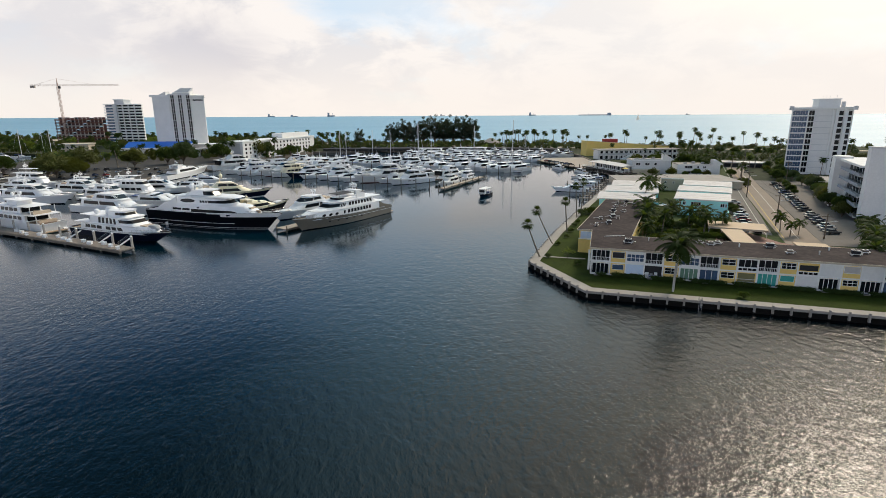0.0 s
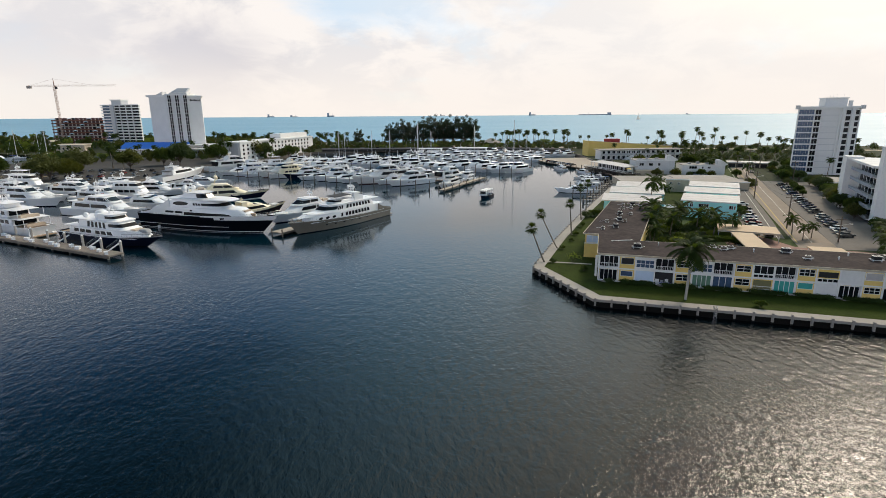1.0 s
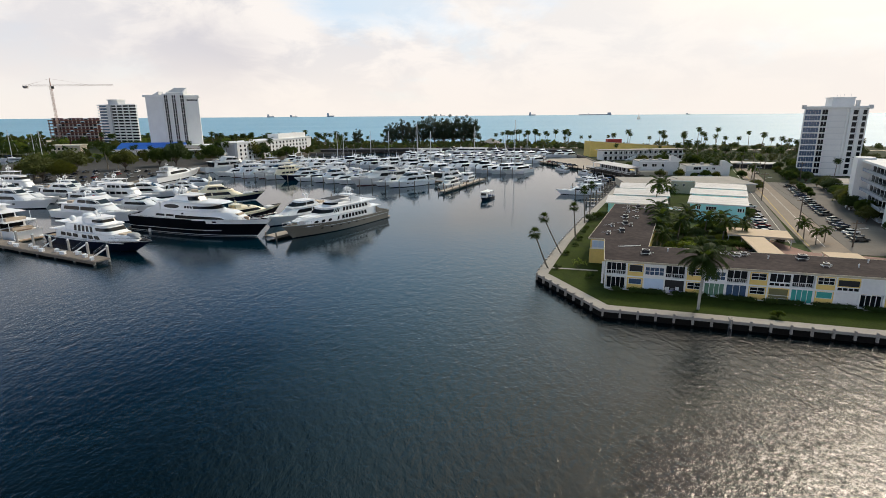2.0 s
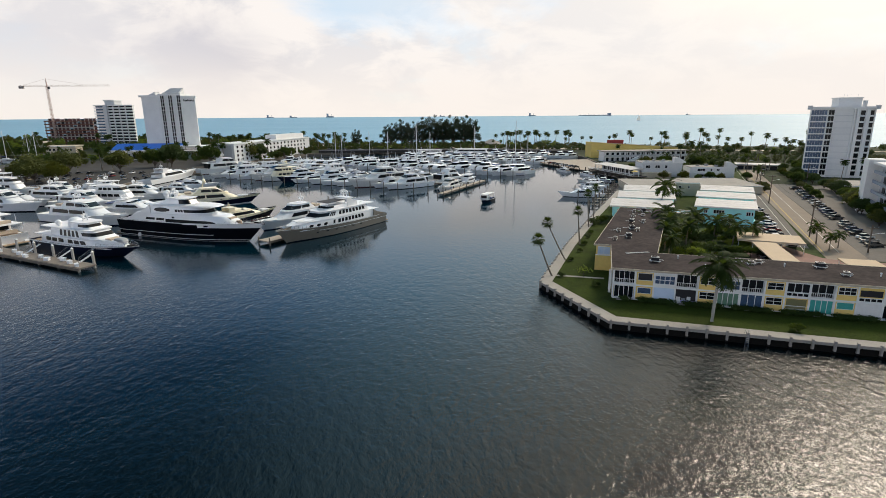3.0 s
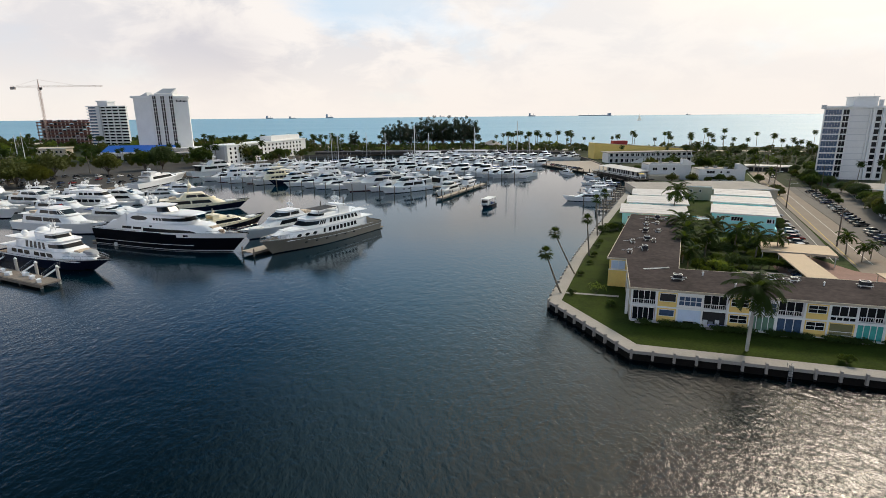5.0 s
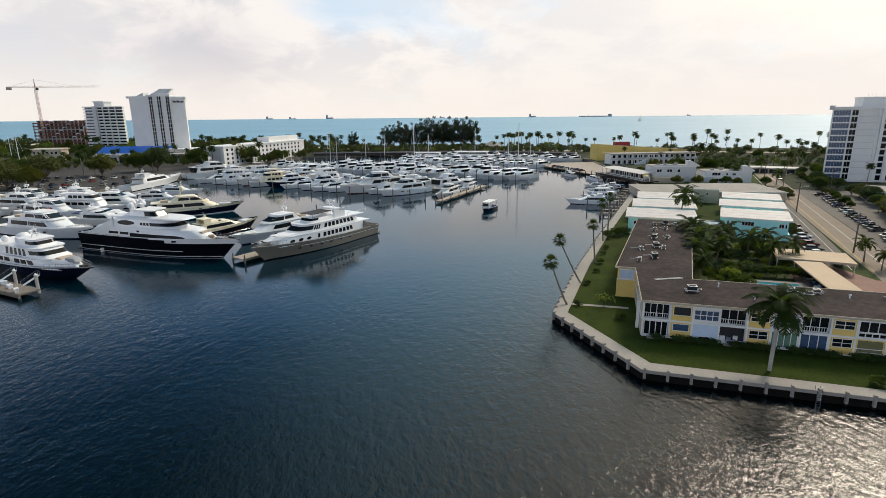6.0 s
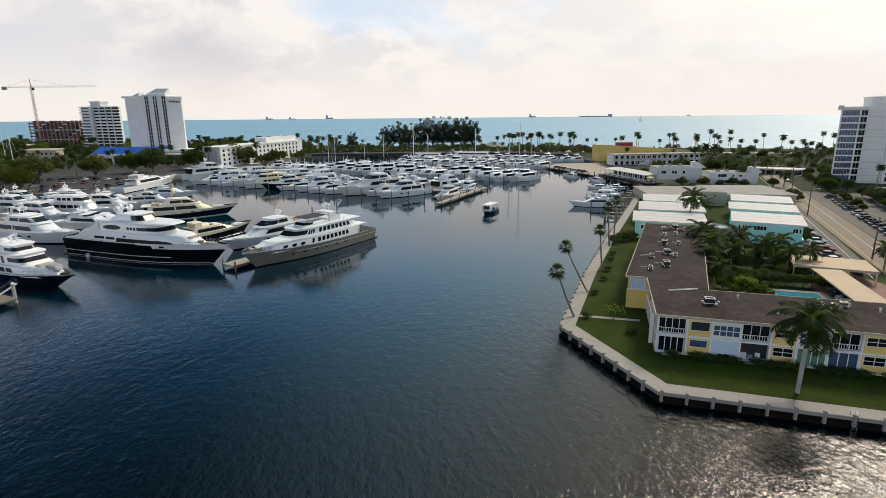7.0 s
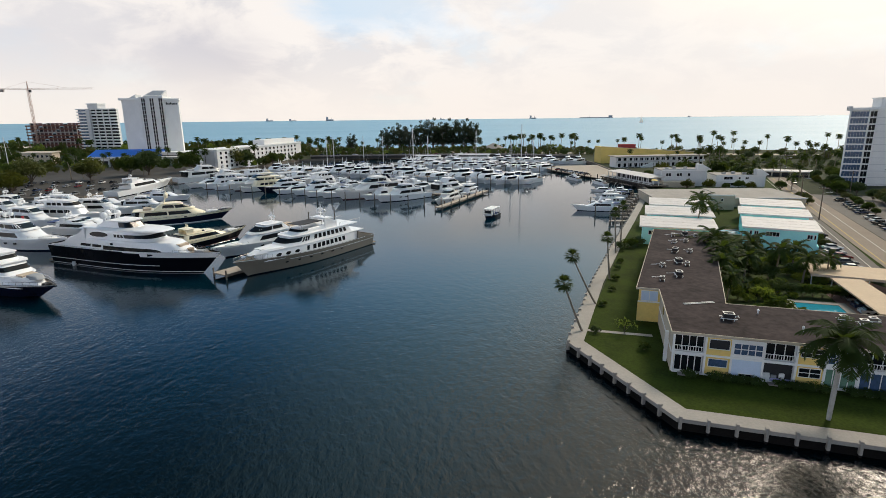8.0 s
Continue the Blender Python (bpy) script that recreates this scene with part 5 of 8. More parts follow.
    def share(self, x):
        return min(1.0, max(0.0, x / self.L + 0.5))


class Tier:
    """One level of a deckhouse, from x0 to x1 and z0 to z1; its plan tapers to a rounded nose."""

    def __init__(self, x0, x1, w, z0, z1, front=1.0, aft=0.3, nose=2.5, lean=0.08, tip=0.35, hull=None, inset=0.0):
        self.z0, self.z1, self.front, self.aft, self.lean, self.x0, self.x1 = z0, z1, front, aft, lean, x0, x1
        pts = [(x0, 0.0), (x0, w * 0.6), (x0, w * 0.93), (x0 + 0.4, w)]
        n = 6
        for k in range(1, n):
            x = x0 + 0.4 + (x1 - nose - x0 - 0.4) * k / n
            pts.append((x, w))
        for k in range(0, 7):
            a = k / 6 * math.pi / 2
            pts.append((x1 - nose + nose * math.sin(a), w * (tip + (1 - tip) * math.cos(a) ** 0.8) if k < 6 else w * tip))
        pts.append((x1 + 0.02, 0.0))
        if hull:
            pts = [(x, min(y, max(0.15, hull.half(hull.share(x)) - inset))) for x, y in pts]
        self.pts = pts
        self.arc = [0.0]
        for (xa, ya), (xb, yb) in zip(pts, pts[1:]):
            self.arc.append(self.arc[-1] + math.hypot(xb - xa, yb - ya))

    def at(self, i, f, out=0.0):
        x, y = self.pts[i]
        k = (x - self.x0) / (self.x1 - self.x0)
        shift = -self.front * f * k ** 3 + self.aft * f * (1 - k) ** 6
        return Vector((x + shift + out * k, y * (1 - self.lean * f) + (out if y > 0.01 else 0), self.z0 + (self.z1 - self.z0) * f))

    def point(self, x, f, out=0.0):
        """On the side wall at the plan's x."""
        for i in range(3, len(self.pts) - 1):
            if self.pts[i][0] <= x <= self.pts[i + 1][0]:
                k = (x - self.pts[i][0]) / max(1e-6, self.pts[i + 1][0] - self.pts[i][0])
                return self.at(i, f, out).lerp(self.at(i + 1, f, out), k)
        return self.at(len(self.pts) - 2, f, out)

    def ring(self, f, out=0.0):
        one = [self.at(i, f, out) for i in range(len(self.pts))]
        return one + [Vector((p.x, -p.y, p.z)) for p in one[-2:0:-1]]

    def body(self):
        top = self.ring(1.0, -0.30)
        mid = sum(top, Vector()) / len(top)
        crown = [p.lerp(mid, 0.35) + Vector((0, 0, 0.10)) for p in top]
        bm = loft(bmesh.new(), [self.ring(0.0), self.ring(0.5), self.ring(0.86), self.ring(0.94, -0.05), self.ring(0.985, -0.14), top, crown])
        bmesh.ops.recalc_face_normals(bm, faces=bm.faces[:])
        return bm

    def slab(self, over=0.5, back=1.5, thick=0.16, lift=0.0):
        r = self.ring(1.0, over)
        lo = [Vector((p.x - (back if p.x < self.x0 + 1.5 else 0), p.y, self.z1 + lift)) for p in r]
        hi = [Vector((p.x, p.y, p.z + thick)) for p in lo]
        bm = loft(bmesh.new(), [lo, hi])
        bmesh.ops.recalc_face_normals(bm, faces=bm.faces[:])
        return bm

    def glass(self, f0, f1, xa, xb, out=0.03):
        """A window let into the side wall between two places along it, on one side of the boat; xb beyond the nose wraps round the front."""
        idx = [x for x in (p[0] for p in self.pts[3:-1]) if xa < x < xb]
        xs = [xa] + idx + ([xb] if xb < self.x1 - 0.05 else [])
        rows = []
        for x in xs:
            rows.append([self.point(x, f0, out), self.point(x, f1, out), self.point(x, f1, out - 0.12), self.point(x, f0, out - 0.12)])
        if xb >= self.x1 - 0.05:
            e = len(self.pts) - 1
            rows.append([Vector((self.at(e, f, o).x, 0.0, self.at(e, f, o).z)) for f, o in ((f0, out), (f1, out), (f1, out - 0.12), (f0, out - 0.12))])
        return rows

    def window(self, f0, f1, xa, xb, side=1, out=0.03):
        rows = self.glass(f0, f1, xa, xb, out)
        bm = loft(bmesh.new(), [[Vector((p.x, p.y * side, p.z)) for p in r] for r in rows])
        bmesh.ops.recalc_face_normals(bm, faces=bm.faces[:])
        return bm


def oval(tier, xa, xb, f0, f1, side, out=0.04, n=12):
    xm, fm = (xa + xb) / 2, (f0 + f1) / 2
    a, b = [], []
    for k in range(n):
        t = 2 * math.pi * k / n
        x, f = xm + (xb - xa) / 2 * math.cos(t), fm + (f1 - f0) / 2 * math.sin(t)
        for ring, o in ((a, out), (b, out - 0.1)):
            p = tier.point(x, f, o)
            ring.append(Vector((p.x, p.y * side, p.z)))
    bm = loft(bmesh.new(), [a, b])
    bmesh.ops.recalc_face_normals(bm, faces=bm.faces[:])
    return bm


def bow_rail(parent, hull, s0, s1, h=0.8, n=7):
    post = None
    for side in (1, -1):
        pts = []
        for k in range(n + 1):
            s = s0 + (s1 - s0) * k / n
            p = Vector((hull.x(s, 1), side * (hull.half(s) - 0.07), hull.rise(s)))
            if post is None:
                post = part("stanchion", tube(bmesh.new(), (0, 0, 0), (0, 0, h), 0.025, n=4), M["steel"], parent)
                post.matrix_local = Matrix.Translation(p)
            else:
                again(post, Matrix.Translation(p))
            pts.append(p + Vector((0, 0, h)))
        part("bow_rail", pipe(bmesh.new(), pts, 0.03, 4), M["steel"], parent, "thin steel bow rail")


def radar_mast(parent, x, z, s=1.0, material="white", domes=2, antennas=2):
    bm = bmesh.new()
    for y in (-0.9 * s, 0.9 * s):
        tube(bm, (x - 0.6 * s, y, z), (x, y * 0.35, z + 2.4 * s), 0.16 * s, 0.10 * s, n=6)
    box(bm, x - 0.25 * s, x + 0.35 * s, -1.5 * s, 1.5 * s, z + 1.25 * s, z + 1.42 * s)
    box(bm, x - 0.2 * s, x + 0.2 * s, -0.8 * s, 0.8 * s, z + 2.3 * s, z + 2.45 * s)
    tube(bm, (x, 0, z + 2.4 * s), (x, 0, z + 4.0 * s), 0.09 * s, 0.05 * s, n=5)
    box(bm, x - 0.08 * s, x + 0.12 * s, -0.9 * s, 0.9 * s, z + 2.6 * s, z + 2.78 * s)
    mast = part("mast", bm, M[material], parent)
    for k in range(domes):
        y = (1.25 if k % 2 else -1.25) * s
        bm = ball(bmesh.new(), (x - (0.0 if k < 2 else 1.4 * s), y, z + 1.95 * s), 0.55 * s, 1.05)
        part("satellite_dome", bm, M[material], mast, smooth=True)
    for k in range(antennas):
        y = (0.7 if k % 2 else -0.7) * s
        part("antenna", tube(bmesh.new(), (x, y, z + 2.3 * s), (x - 0.5 * s, y * 1.1, z + 4.6 * s), 0.035, 0.02, n=4), M["alum"], mast)


def start(name, hull, paint, label, group="", boot="black", deck="teak", f=(0.0, 0.09)):
    ob = thing(name, label, "yacht", group)
    part("hull", hull.shell(), M[paint], ob, smooth=True)
    part("deck", hull.deck(), M[deck], ob)
    part("boot_stripe", hull.band(*f), M[boot], ob)
    part("swim_platform", boxbm(-hull.L / 2 - 0.045 * hull.L, -hull.L / 2 + 0.4, -hull.B * 0.38, hull.B * 0.38, 0.25, 0.5), M["teak"], ob)
    return ob


def house(ob, tier, paint, name="deckhouse", over=0.45, back=1.5, roof=True):
    t = part(name, tier.body(), M[paint], ob, smooth=True)
    if roof:
        part("overhang", tier.slab(over, back), M[paint], t, smooth=True)
    return t


def panes(ob, tier, spans, f0, f1, glass="glass"):
    for xa, xb in spans:
        for side in (1, -1):
            part("window", tier.window(f0, f1, xa, xb, side), M[glass], ob)


def wrap(ob, tier, xa, f0, f1, glass="glass"):
    for side in (1, -1):
        part("windscreen", tier.window(f0, f1, xa, tier.x1 + 1, side), M[glass], ob)


def even(xa, xb, n, gap=0.35):
    w = (xb - xa + gap) / n
    return [(xa + k * w, xa + (k + 1) * w - gap) for k in range(n)]


def place(ob, bow, heading, L, size=1.0):
    c, s = math.cos(radians(heading)), math.sin(radians(heading))
    ob.matrix_world = at(bow[0] - c * L * size / 2, bow[1] - s * L * size / 2, 0, heading, size)
    return ob


# -- the taupe-hulled yacht across the dock head --
def taupe_yacht():
    L = 43.0
    h = Hull(L, 8.8, 4.3, rake=0.085, sheer=0.30)
    ob = start("motor_yacht", h, "taupe", "large motor yacht with a taupe hull and white decks", f=(0.0, 0.06))
    part("rub_rail", h.band(0.965, 1.0, 0.04), M["white"], ob)
    part("hull_line", h.band(0.66, 0.69, 0.05, 0.0, 0.7), M["white"], ob, "thin white line along the hull")
    for k in range(6):
        for side in (1, -1):
            s = 0.30 + k * 0.085
            part("porthole", boxbm(h.x(s, 0.55) - 0.35, h.x(s, 0.55) + 0.35, side * h.half(s) - 0.16, side * h.half(s) + 0.035, h.rise(s) * 0.50, h.rise(s) * 0.58), M["glass"], ob)
    raised = Tier(-L / 2 + 4.5, 15.6, 4.2, 3.0, 5.15, front=2.0, aft=1.2, nose=12, lean=0.03, tip=0.12, hull=h, inset=0.32)
    t0 = house(ob, raised, "white", "main_deck", roof=False)
    for k in range(3):
        for side in (1, -1):
            x = 11.6 - k * 2.6
            part("oval_window", oval(raised, x - 0.75, x + 0.75, 0.30, 0.66, side), M["glass"], t0)
    panes(t0, raised, [(2.6, 3.4)] + even(-10.5, 1.4, 8, 0.45), 0.28, 0.80)
    part("main_slab", raised.slab(0.1, 2.4, 0.14), M["white"], t0)
    up = Tier(-13.5, 10.0, 3.7, 5.25, 7.35, front=3.6, aft=1.2, nose=6.5, lean=0.10, tip=0.3)
    t1 = house(ob, up, "white", "bridge_deck", 0.45, 3.6)
    wrap(t1, up, 5.2, 0.38, 0.82)
    panes(t1, up, even(2.4, 4.8, 3, 0.25) + even(-11.6, 0.6, 8, 0.5), 0.30, 0.82)
    sun = Tier(-5.5, 4.4, 2.5, 7.5, 8.5, front=1.2, aft=0.6, nose=3.0, lean=0.05, tip=0.5)
    t2 = house(ob, sun, "white", "flybridge", roof=False)
    part("hardtop", boxbm(-4.0, 3.4, -2.3, 2.3, 9.6, 9.75), M["darkcanvas"], t2, "dark flybridge awning")
    for x in (-3.8, 3.0):
        for y in (-2.2, 2.2):
            part("hardtop_post", tube(bmesh.new(), (x, y, 8.4), (x, y, 9.6), 0.05), M["steel"], t2)
    wrap(t2, sun, 1.5, 0.45, 0.98, "glass")
    arch = bmesh.new()
    for side in (1, -1):
        prism(arch, [(-8.8, side * 2.5 - 0.2), (-4.6, side * 2.5 - 0.2), (-4.6, side * 2.5 + 0.2), (-8.8, side * 2.5 + 0.2)], 7.4, [9.0, 10.2, 10.2, 9.0])
    box(arch, -7.4, -4.8, -2.6, 2.6, 9.8, 10.15)
    part("radar_arch", arch, M["white"], ob)
    radar_mast(ob, -6.0, 10.0, 0.9, domes=3)
    for side in (1, -1):
        prof = [(-L / 2 + 0.8 + 0.8 * k, 3.1 + 2.1 * (k / 7) ** 1.6) for k in range(8)] + [(-L / 2 + 6.4, 2.6), (-L / 2 + 0.8, 2.6)]
        part("stern_wing", loft(bmesh.new(), [[(x, side * y, z) for x, z in prof] for y in (3.85, 4.1)]), M["taupe"], ob, "sweeping taupe stern wing")
        part("upper_rail", pipe(bmesh.new(), [(-17.0, side * 3.4, 7.5), (-17.0, side * 3.4, 8.4), (-9.0, side * 3.5, 8.4), (-9, side * 3.5, 7.5)], 0.04), M["steel"], ob)
    part("fore_cabin", Tier(9.0, 17.5, 2.9, 4.9, 5.7, front=2.5, nose=6, tip=0.25, hull=h, inset=0.9).body(), M["white"], ob, "low white coach roof")
    part("windlass", boxbm(18.3, 19.3, -0.5, 0.5, 4.3, 4.9), M["steel"], ob)
    part("sun_pad", boxbm(12.0, 14.8, -1.2, 1.2, 5.6, 5.85), M["offwhite"], ob)
    bow_rail(ob, h, 0.80, 0.995)
    return ob, L


# -- the black and white yacht --
def black_yacht():
    L = 54.0
    h = Hull(L, 9.8, 5.9, rake=0.115, sheer=0.14)
    ob = start("motor_yacht", h, "black", "large yacht with a glossy black hull and white upperworks", f=(0.03, 0.06), boot="white")
    part("hull_line", h.band(0.30, 0.335, 0.07, 0.0, 0.7), M["white"], ob, "thin white line along the hull")
    part("bulwark", h.band(0.74, 1.0, 0.05, 0.6, 1.0), M["white"], ob, "white bulwark band")
    part("bulwark", h.band(0.90, 1.0, 0.045, 0.5, 0.6), M["white"], ob)
    part("rail_line", h.band(0.955, 1.0, 0.05, 0.0, 0.5), M["white"], ob)
    main = Tier(-23.5, 19.0, 4.75, 4.9, 7.7, front=5.0, aft=4.5, nose=16, lean=0.05, tip=0.12, hull=h, inset=0.25)
    t0 = house(ob, main, "white", "main_deck", roof=False)
    panes(t0, main, [(-15.5, -11.5), (-10.8, -7.4)], 0.24, 0.48)
    panes(t0, main, [(-6.8, 9.0)], 0.06, 0.44)
    for side in (1, -1):
        part("window", oval(main, 5.5, 12.5, 0.05, 0.44, side), M["glass"], t0)
        part("window", boxbm(-4.0, -3.2, side * 4.66 - 0.07, side * 4.66 + 0.07, 6.5, 7.0), M["glass"], t0)
    up = Tier(-17.5, 9.5, 4.2, 7.6, 10.2, front=4.6, aft=6.0, nose=9.5, lean=0.10, tip=0.25)
    t1 = house(ob, up, "white", "bridge_deck", 0.25, 0.6)
    for side in (1, -1):
        part("oval_window", oval(up, -12.5, -5.0, 0.24, 0.74, side), M["glass"], t1, "large dark oval window")
    wrap(t1, up, 1.0, 0.30, 0.62)
    panes(t1, up, even(-2.8, 0.6, 3, 0.3), 0.32, 0.60)
    brow = Tier(-15, 11.2, 4.3, 10.25, 10.6, front=1.0, aft=1.0, nose=9.0, lean=0.1, tip=0.3)
    part("brow", brow.body(), M["white"], ob, "broad white brow over the bridge")
    sky = Tier(-11.0, 1.5, 2.9, 10.5, 12.3, front=1.6, aft=4.5, nose=3.5, lean=0.12, tip=0.55)
    t2 = house(ob, sky, "white", "sky_lounge", 0.5, 0.3)
    wrap(t2, sky, -2.2, 0.16, 0.86)
    radar_mast(ob, -7.0, 12.3, 1.0, domes=0, antennas=3)
    for y, x in ((2.0, -8.0), (-2.0, -8.0), (1.4, -11.0)):
        bm = ball(bmesh.new(), (x, y, 13.4), 0.85, 1.1, 12, 8)
        tube(bm, (x, y, 11.6), (x, y, 12.9), 0.4, 0.35)
        part("satellite_dome", bm, M["white"], ob, smooth=True)
    for side in (1, -1):
        prof = [(-26.2 + 1.1 * k, 5.3 + 4.9 * (k / 12) ** 1.7) for k in range(13)] + [(-13.0, 4.6), (-26.2, 4.6)]
        part("side_sweep", loft(bmesh.new(), [[(x, side * y, z) for x, z in prof] for y in (3.95, 4.35)]), M["white"], ob)
    part("fore_seat", prism(bmesh.new(), [(13.2, -1.8), (15.8, -1.4), (15.8, 1.4), (13.2, 1.8)], 6.6, 7.2), M["cushion"], ob, "tan foredeck seat")
    part("fore_table", tube(bmesh.new(), (17.6, 0, 5.4), (17.6, 0, 6.2), 0.8, n=10), M["teak"], ob)
    part("fore_lockers", boxbm(19.6, 22.4, -0.9, 0.9, 5.2, 5.9), M["rubber"], ob, "grey deck gear at the bow")
    for side in (1, -1):
        bm = bmesh.new()
        tube(bm, (-18, side * 5.0, 1.0), (-18, side * 5.0, -0.2), 0.45, 0.45, n=8)
        part("fender", bm, M["white"], ob, "white hanging fender")
    bow_rail(ob, h, 0.78, 0.99, 0.6)
    return ob, L


# -- the navy explorer yacht beside the outer dock --
def navy_yacht():
    L = 40.0
    h = Hull(L, 8.4, 3.5, rake=0.17, sheer=0.30)
    ob = start("motor_yacht", h, "navy", "white-decked motor yacht with a navy blue hull", f=(0.0, 0.05))
    part("bulwark", h.band(0.86, 1.0, 0.04), M["white"], ob)
    main = Tier(-15.0, 12.5, 3.9, 2.3, 4.4, front=4.0, aft=0.4, nose=8.0, lean=0.04, tip=0.3, hull=h, inset=0.25)
    t0 = house(ob, main, "white", "main_deck", 0.35, 2.6)
    panes(t0, main, even(-12.5, -4.5, 3, 0.6) + even(-2.5, 5.0, 3, 0.6), 0.34, 0.78)
    up = Tier(-11.0, 8.2, 3.4, 4.5, 6.6, front=2.4, aft=0.4, nose=5.0, lean=0.07, tip=0.5)
    t1 = house(ob, up, "white", "bridge_deck", 0.45, 4.0)
    wrap(t1, up, 3.2, 0.34, 0.74)
    panes(t1, up, even(-6.5, 1.6, 5, 0.7), 0.10, 0.85)
    pilot = Tier(-3.0, 4.4, 2.5, 6.7, 8.3, front=1.3, aft=0.2, nose=2.2, lean=0.06, tip=0.6)
    t2 = house(ob, pilot, "white", "wheelhouse", 0.35, 0.4)
    wrap(t2, pilot, 0.4, 0.35, 0.78)
    bm = ball(bmesh.new(), (-4.5, 0.0, 7.5), 1.9, 0.9, 12, 8)
    part("funnel_fairing", bm, M["white"], ob, "rounded white fairing", smooth=True)
    for x, y in ((-9.0, 1.8), (-9.0, -1.8)):
        part("satellite_dome", ball(bmesh.new(), (x, y, 7.6), 0.8), M["white"], ob, smooth=True)
    radar_mast(ob, 0.2, 8.4, 0.75, domes=1)
    for x in (-14.0, -12.0):
        bm = bmesh.new()
        tube(bm, (x, -1.2, 5.0), (x, 1.6, 5.0), 0.45, 0.3, n=8)
        part("tender", bm, M["rubber"], ob, "grey inflatable tender")
    part("fore_house", Tier(8.2, 15.8, 2.6, 2.9, 4.4, front=2.5, nose=5.0, tip=0.4, hull=h, inset=0.8).body(), M["white"], ob)
    part("fore_lounge", boxbm(9.2, 11.4, -1.5, 1.5, 4.35, 4.75), M["cushion"], ob, "tan foredeck cushions")
    part("tender_cover", Tier(11.8, 15.2, 1.2, 4.1, 4.9, front=0.8, nose=2.0, tip=0.3).body(), M["rubber"], ob, "grey covered tender on the foredeck")
    part("hatch", boxbm(16.0, 17.2, -0.6, 0.6, 3.0, 3.5), M["dark"], ob)
    bow_rail(ob, h, 0.7, 0.99, 0.7)
    return ob, L


def stern_yacht():
    """Seen from astern: three open aft decks, one over the other."""
    L = 38.0
    h = Hull(L, 8.6, 4.2, rake=0.06, sheer=0.28)
    ob = start("motor_yacht", h, "white", "white three-deck yacht with open aft decks", boot="navy")
    main = Tier(-11.5, 8.0, 3.9, 2.9, 5.3, front=1.0, aft=0.2, nose=4.0, lean=0.03, tip=0.5, hull=h, inset=0.2)
    t0 = house(ob, main, "white", "main_deck", 0.5, 5.5)
    panes(t0, main, even(-10, 4.5, 6, 0.5), 0.36, 0.80)
    part("aft_glass", boxbm(-11.62, -11.5, -3.0, 3.0, 3.3, 5.0), M["glass"], t0)
    up = Tier(-8.5, 6.0, 3.3, 5.5, 7.7, front=1.4, aft=0.2, nose=3.2, lean=0.05, tip=0.6)
    t1 = house(ob, up, "white", "bridge_deck", 0.5, 5.0)
    panes(t1, up, even(-7.5, 2.0, 4, 0.5), 0.3, 0.78)
    wrap(t1, up, 3.0, 0.36, 0.8)
    part("aft_glass", boxbm(-8.62, -8.5, -2.6, 2.6, 5.8, 7.3), M["glass"], t1)
    top = Tier(-6.0, 2.0, 2.4, 7.9, 9.3, front=0.8, aft=0.2, nose=2.0, lean=0.05, tip=0.6)
    t2 = house(ob, top, "white", "flybridge", 0.4, 2.0)
    wrap(t2, top, -0.5, 0.4, 0.8)
    radar_mast(ob, -2.0, 9.4, 0.9, domes=2)
    for z, x in ((2.9, -17.0), (5.5, -14.5)):
        part("aft_seat", boxbm(x, x + 1.4, -2.6, 2.6, z, z + 0.8), M["cushion"], ob, "tan aft deck settee")
        part("aft_table", tube(bmesh.new(), (x + 2.8, 0, z), (x + 2.8, 0, z + 0.75), 1.0, n=10), M["teak"], ob)
        bm = bmesh.new()
        for y in (-3.6, 3.6):
            tube(bm, (x - 0.4, y, z), (x - 0.4, y, z + 2.4), 0.09)
        part("deck_post", bm, M["white"], ob)
    for side in (1, -1):
        part("stern_stair", prism(bmesh.new(), [(-19.5, side * 3.2 - 0.6), (-16.5, side * 3.2 - 0.6), (-16.5, side * 3.2 + 0.6), (-19.5, side * 3.2 + 0.6)], 0.4, [0.7, 2.9, 2.9, 0.7]), M["white"], ob, "curved stern stair")
    return ob, L


